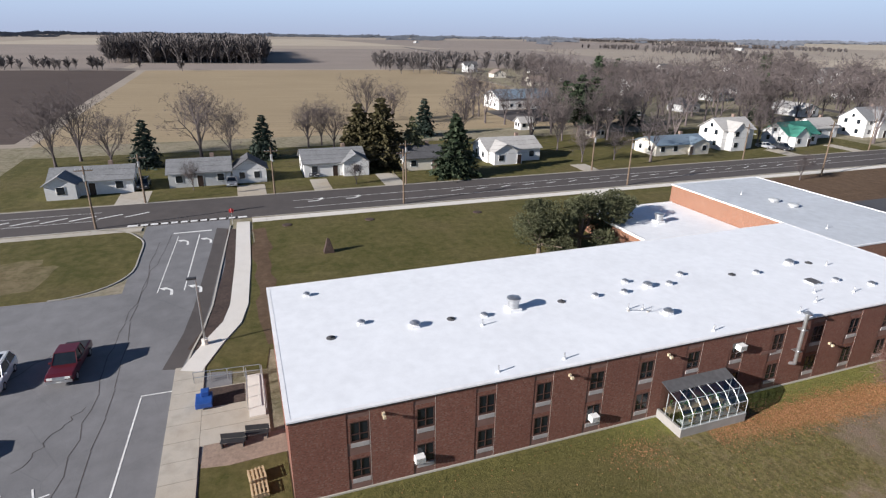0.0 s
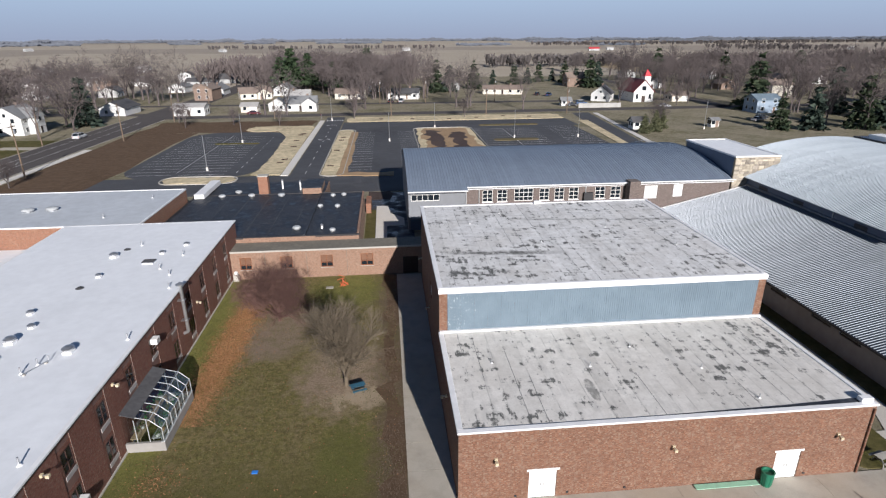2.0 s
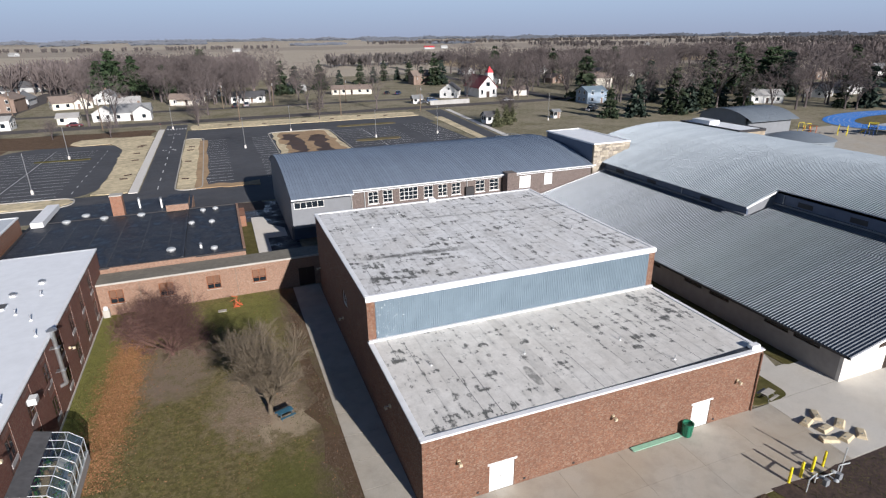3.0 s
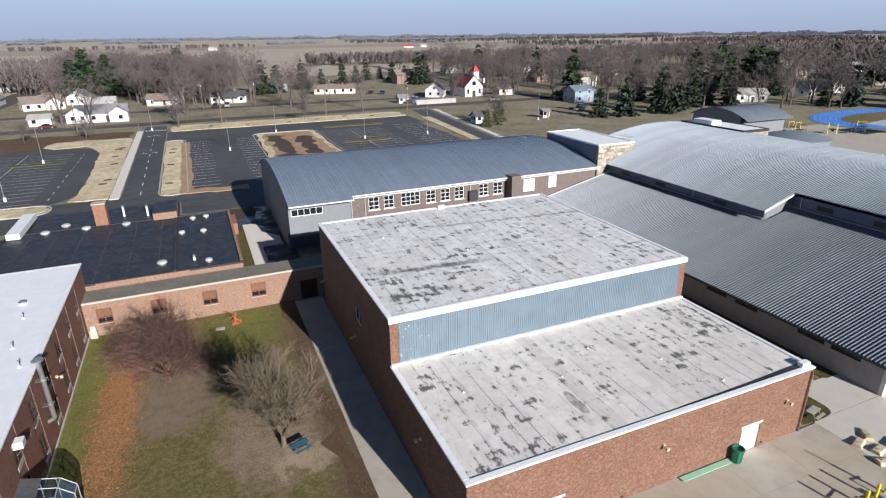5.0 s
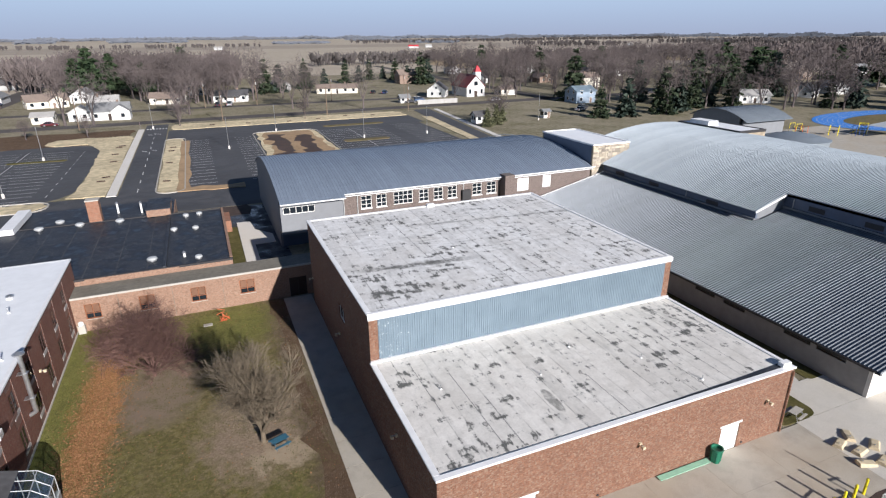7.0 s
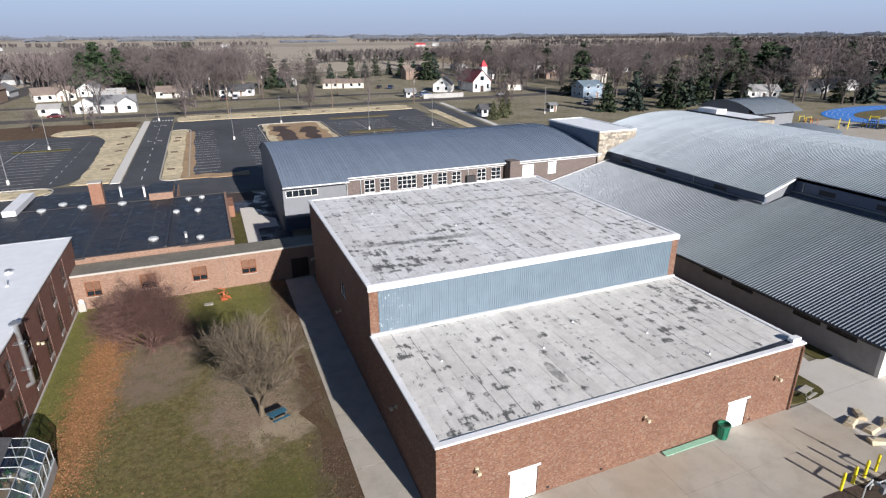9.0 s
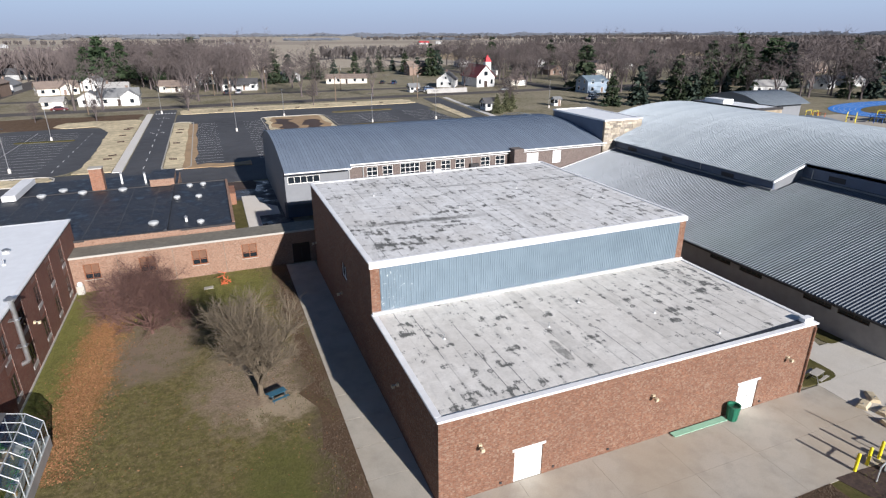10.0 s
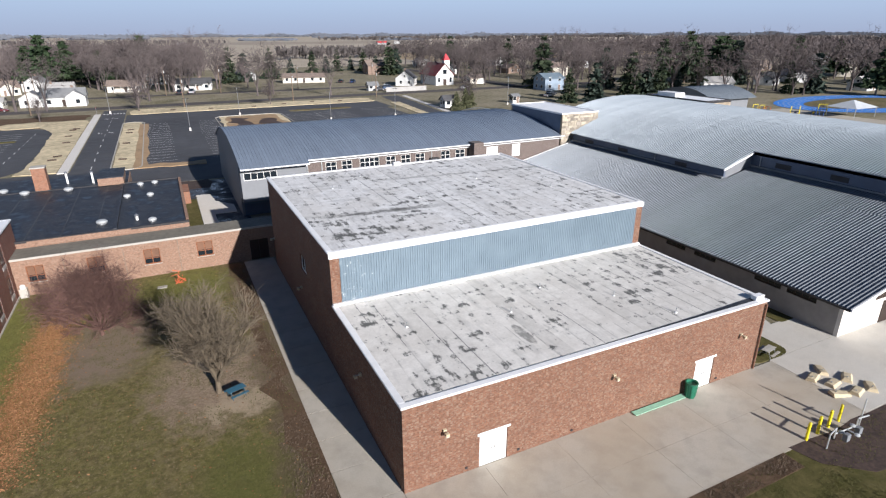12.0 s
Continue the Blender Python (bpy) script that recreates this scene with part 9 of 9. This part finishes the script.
m = bmesh.new(); box(m, -12.9, 3.8, 0.05, -12.5, 4.1, 0.1); bevelled(m, 0.03); solid("blue_scrap", m, "track_blue", "small scrap of blue plastic on the grass", "litter")

# ---- fallen leaves and dead grass in the courtyard ----
def scatter(name, spots, size, material, label, seed, lift=0.05):
    r = random.Random(seed)
    V, F = [], []
    for x, y in spots:
        a, s = r.uniform(0, 6.28), size * r.uniform(0.6, 1.4)
        c, n = math.cos(a) * s, math.sin(a) * s
        t1, t2 = r.uniform(0, 0.5) * s, r.uniform(0, 0.5) * s
        m = len(V)
        V.extend([(x - c, y - n, lift + 0.006), (x + n * 0.6, y - c * 0.6, lift + 0.006 + t1), (x + c, y + n, lift + 0.012 + t2), (x - n * 0.6, y + c * 0.6, lift + 0.006)])
        F.append((m, m + 1, m + 2, m + 3))
    return tagged(new(name, raw_mesh(name, V, F, material)), label, "leaves", kind="stuff")


rng = random.Random(71)
drift = []
while len(drift) < 19000:
    y = rng.uniform(9, 33)
    x = -18.3 + 0.04 * (y - 20) + rng.gauss(0, 0.85)
    if x > WX1 + 0.4 and rng.random() < 0.35 + 0.65 * math.exp(-((y - 21) / 8) ** 2):
        drift.append((x, y))
for _ in range(1500):
    drift.append((rng.uniform(-21, -3.2), rng.uniform(-18, 34)))
for _ in range(500):
    drift.append((-18.8 + rng.gauss(0, 0.9), 3.0 + rng.gauss(0, 1.2)))
scatter("fallen_leaves", drift, 0.055, "leaves", "drift of orange-brown fallen leaves on the courtyard grass", 3)


def tufts(name, area, n, material, label, seed, size=0.07, lift=0.05):
    r = random.Random(seed)
    V, F = [], []
    for _ in range(n):
        x, y = r.uniform(area[0], area[2]), r.uniform(area[1], area[3])
        if noise.noise(Vector((x * 0.35, y * 0.35, seed))) < -0.12:
            continue
        for k in range(3):
            a, h, w = r.uniform(0, 6.28), size * r.uniform(0.5, 1.4), size * 0.28
            m = len(V)
            V.extend([(x + w * math.cos(a), y + w * math.sin(a), lift), (x - w * math.cos(a), y - w * math.sin(a), lift), (x + h * 0.7 * math.cos(a + 1.3), y + h * 0.7 * math.sin(a + 1.3), lift + h)])
            F.append((m, m + 1, m + 2))
    return tagged(new(name, raw_mesh(name, V, F, material)), label, "grass", kind="stuff")


tufts("grass_tufts", (-21.3, -18, -3.1, 34.8), 26000, "tuft", "short tufts of winter grass in the courtyard", 5)
tufts("grass_tufts", (8, -14, 34, -6.6), 9000, "tuft", "short tufts of winter grass beside the yard", 6)
tufts("dead_stalks", (-4.9, -15, -3.0, 33.5), 7000, "dead", "dead brown stalks along the walk", 7, 0.07)
tufts("dead_stalks", (9, -7.5, 19.6, -6.45), 2500, "dead", "dead brown stalks at the edge of the yard", 8, 0.08)

# ---- sports ground and playground ----
track = thing("running_track", "bright blue oval running track with white lanes", "running track", 178, 86, 0, kind="structure")
def ring_outline(rx, ry, n=44):
    return [(182 + rx * math.cos(2 * math.pi * i / n), 80 + ry * math.sin(2 * math.pi * i / n)) for i in range(n)]
m = bmesh.new()
o, i_ = ring_outline(34, 20), ring_outline(25, 11.5)
O, I = [m.verts.new((*p, 0.09)) for p in o], [m.verts.new((*p, 0.09)) for p in i_]
for k in range(len(O)):
    j = (k + 1) % len(O)
    m.faces.new((O[k], O[j], I[j], I[k]))
part("surface", m, "track_blue", track)
for q in range(1, 6):
    m = bmesh.new()
    f = q / 6
    a = [m.verts.new((*p, 0.098)) for p in ring_outline(25 + 9 * f, 11.5 + 8.5 * f)]
    b2 = [m.verts.new((*p, 0.098)) for p in ring_outline(25.12 + 9 * f, 11.62 + 8.5 * f)]
    for k in range(len(a)):
        j = (k + 1) % len(a)
        m.faces.new((a[k], b2[k], b2[j], a[j]))
    part("lane_line", m, "line_white", track)
track.matrix_basis = pose(*site(178, 86), 0)
slab("infield", ring_outline(24.8, 11.3), 0, 0.085, "verge_dry", "tan and green infield inside the track", "lawn")
slab("play_court", rect(118, 52, 150, 84), 0, 0.07, "concrete", "pale play court behind the school", "play court")
for k, (x, y, mt) in enumerate(((133, 79.5, "yellow"), (138, 72.8, "yellow"), (143, 70, "blue_bright"), (130.5, 76, "orange"), (148, 72, "yellow"))):
    t = thing("play_frame", "coloured climbing frame with slide and platform", "play equipment", group="play equipment")
    for sx in (-1, 1):
        for sy in (-1, 1):
            m = bmesh.new(); tube(m, (sx, sy, 0), (sx, sy, 2.6), 0.07, sides=6); part("post", m, mt, t)
    part_box("platform", "plastic_dark", t, -1, -1, 1.2, 1, 1, 1.28)
    m = bmesh.new(); sl = [m.verts.new(v) for v in ((1, -0.3, 1.3), (3.2, -0.3, 0.2), (3.2, 0.3, 0.2), (1, 0.3, 1.3))]; m.faces.new(sl); bmesh.ops.solidify(m, geom=m.faces[:], thickness=0.06); part("slide", m, "yellow" if mt != "yellow" else "blue_bright", t)
    for sy in (-1, 1):
        m = bmesh.new(); tube(m, (-1, sy, 2.55), (1, sy, 2.55), 0.05, sides=6); part("bar", m, mt, t)
    t.matrix_basis = pose(*site(x, y), 0.07, 0, 0, 30 * k)
t = thing("canopy", "grey shade canopy over a picnic spot", "canopy", 150, 66, 0)
m = bmesh.new()
base = [m.verts.new(v) for v in ((145, 62, 2.6), (155, 62, 2.6), (155, 70, 2.6), (145, 70, 2.6))]
tp = m.verts.new((150, 66, 4.4))
m.faces.new(base[::-1])
for i in range(4):
    m.faces.new((base[i], base[(i + 1) % 4], tp))
part("cover", m, "grey_roof", t)
for x, y in ((145.4, 62.4), (154.6, 62.4), (154.6, 69.6), (145.4, 69.6)):
    m = bmesh.new(); tube(m, (x, y, 0), (x, y, 2.6), 0.08, sides=6); part("post", m, "steel", t)
t.matrix_basis = pose(*site(150, 66), 0)
f = thing("fence", "grey weathered board fence along the cross street", "fence", 75, 178, 0)
for k in range(9):
    part_box("panel", "shingle_pale", f, 66 + 1.9 * k, 180.0, 0.05, 67.85 + 1.9 * k, 180.06, 1.8)
f.matrix_basis = pose(*site(75, 178), 0)
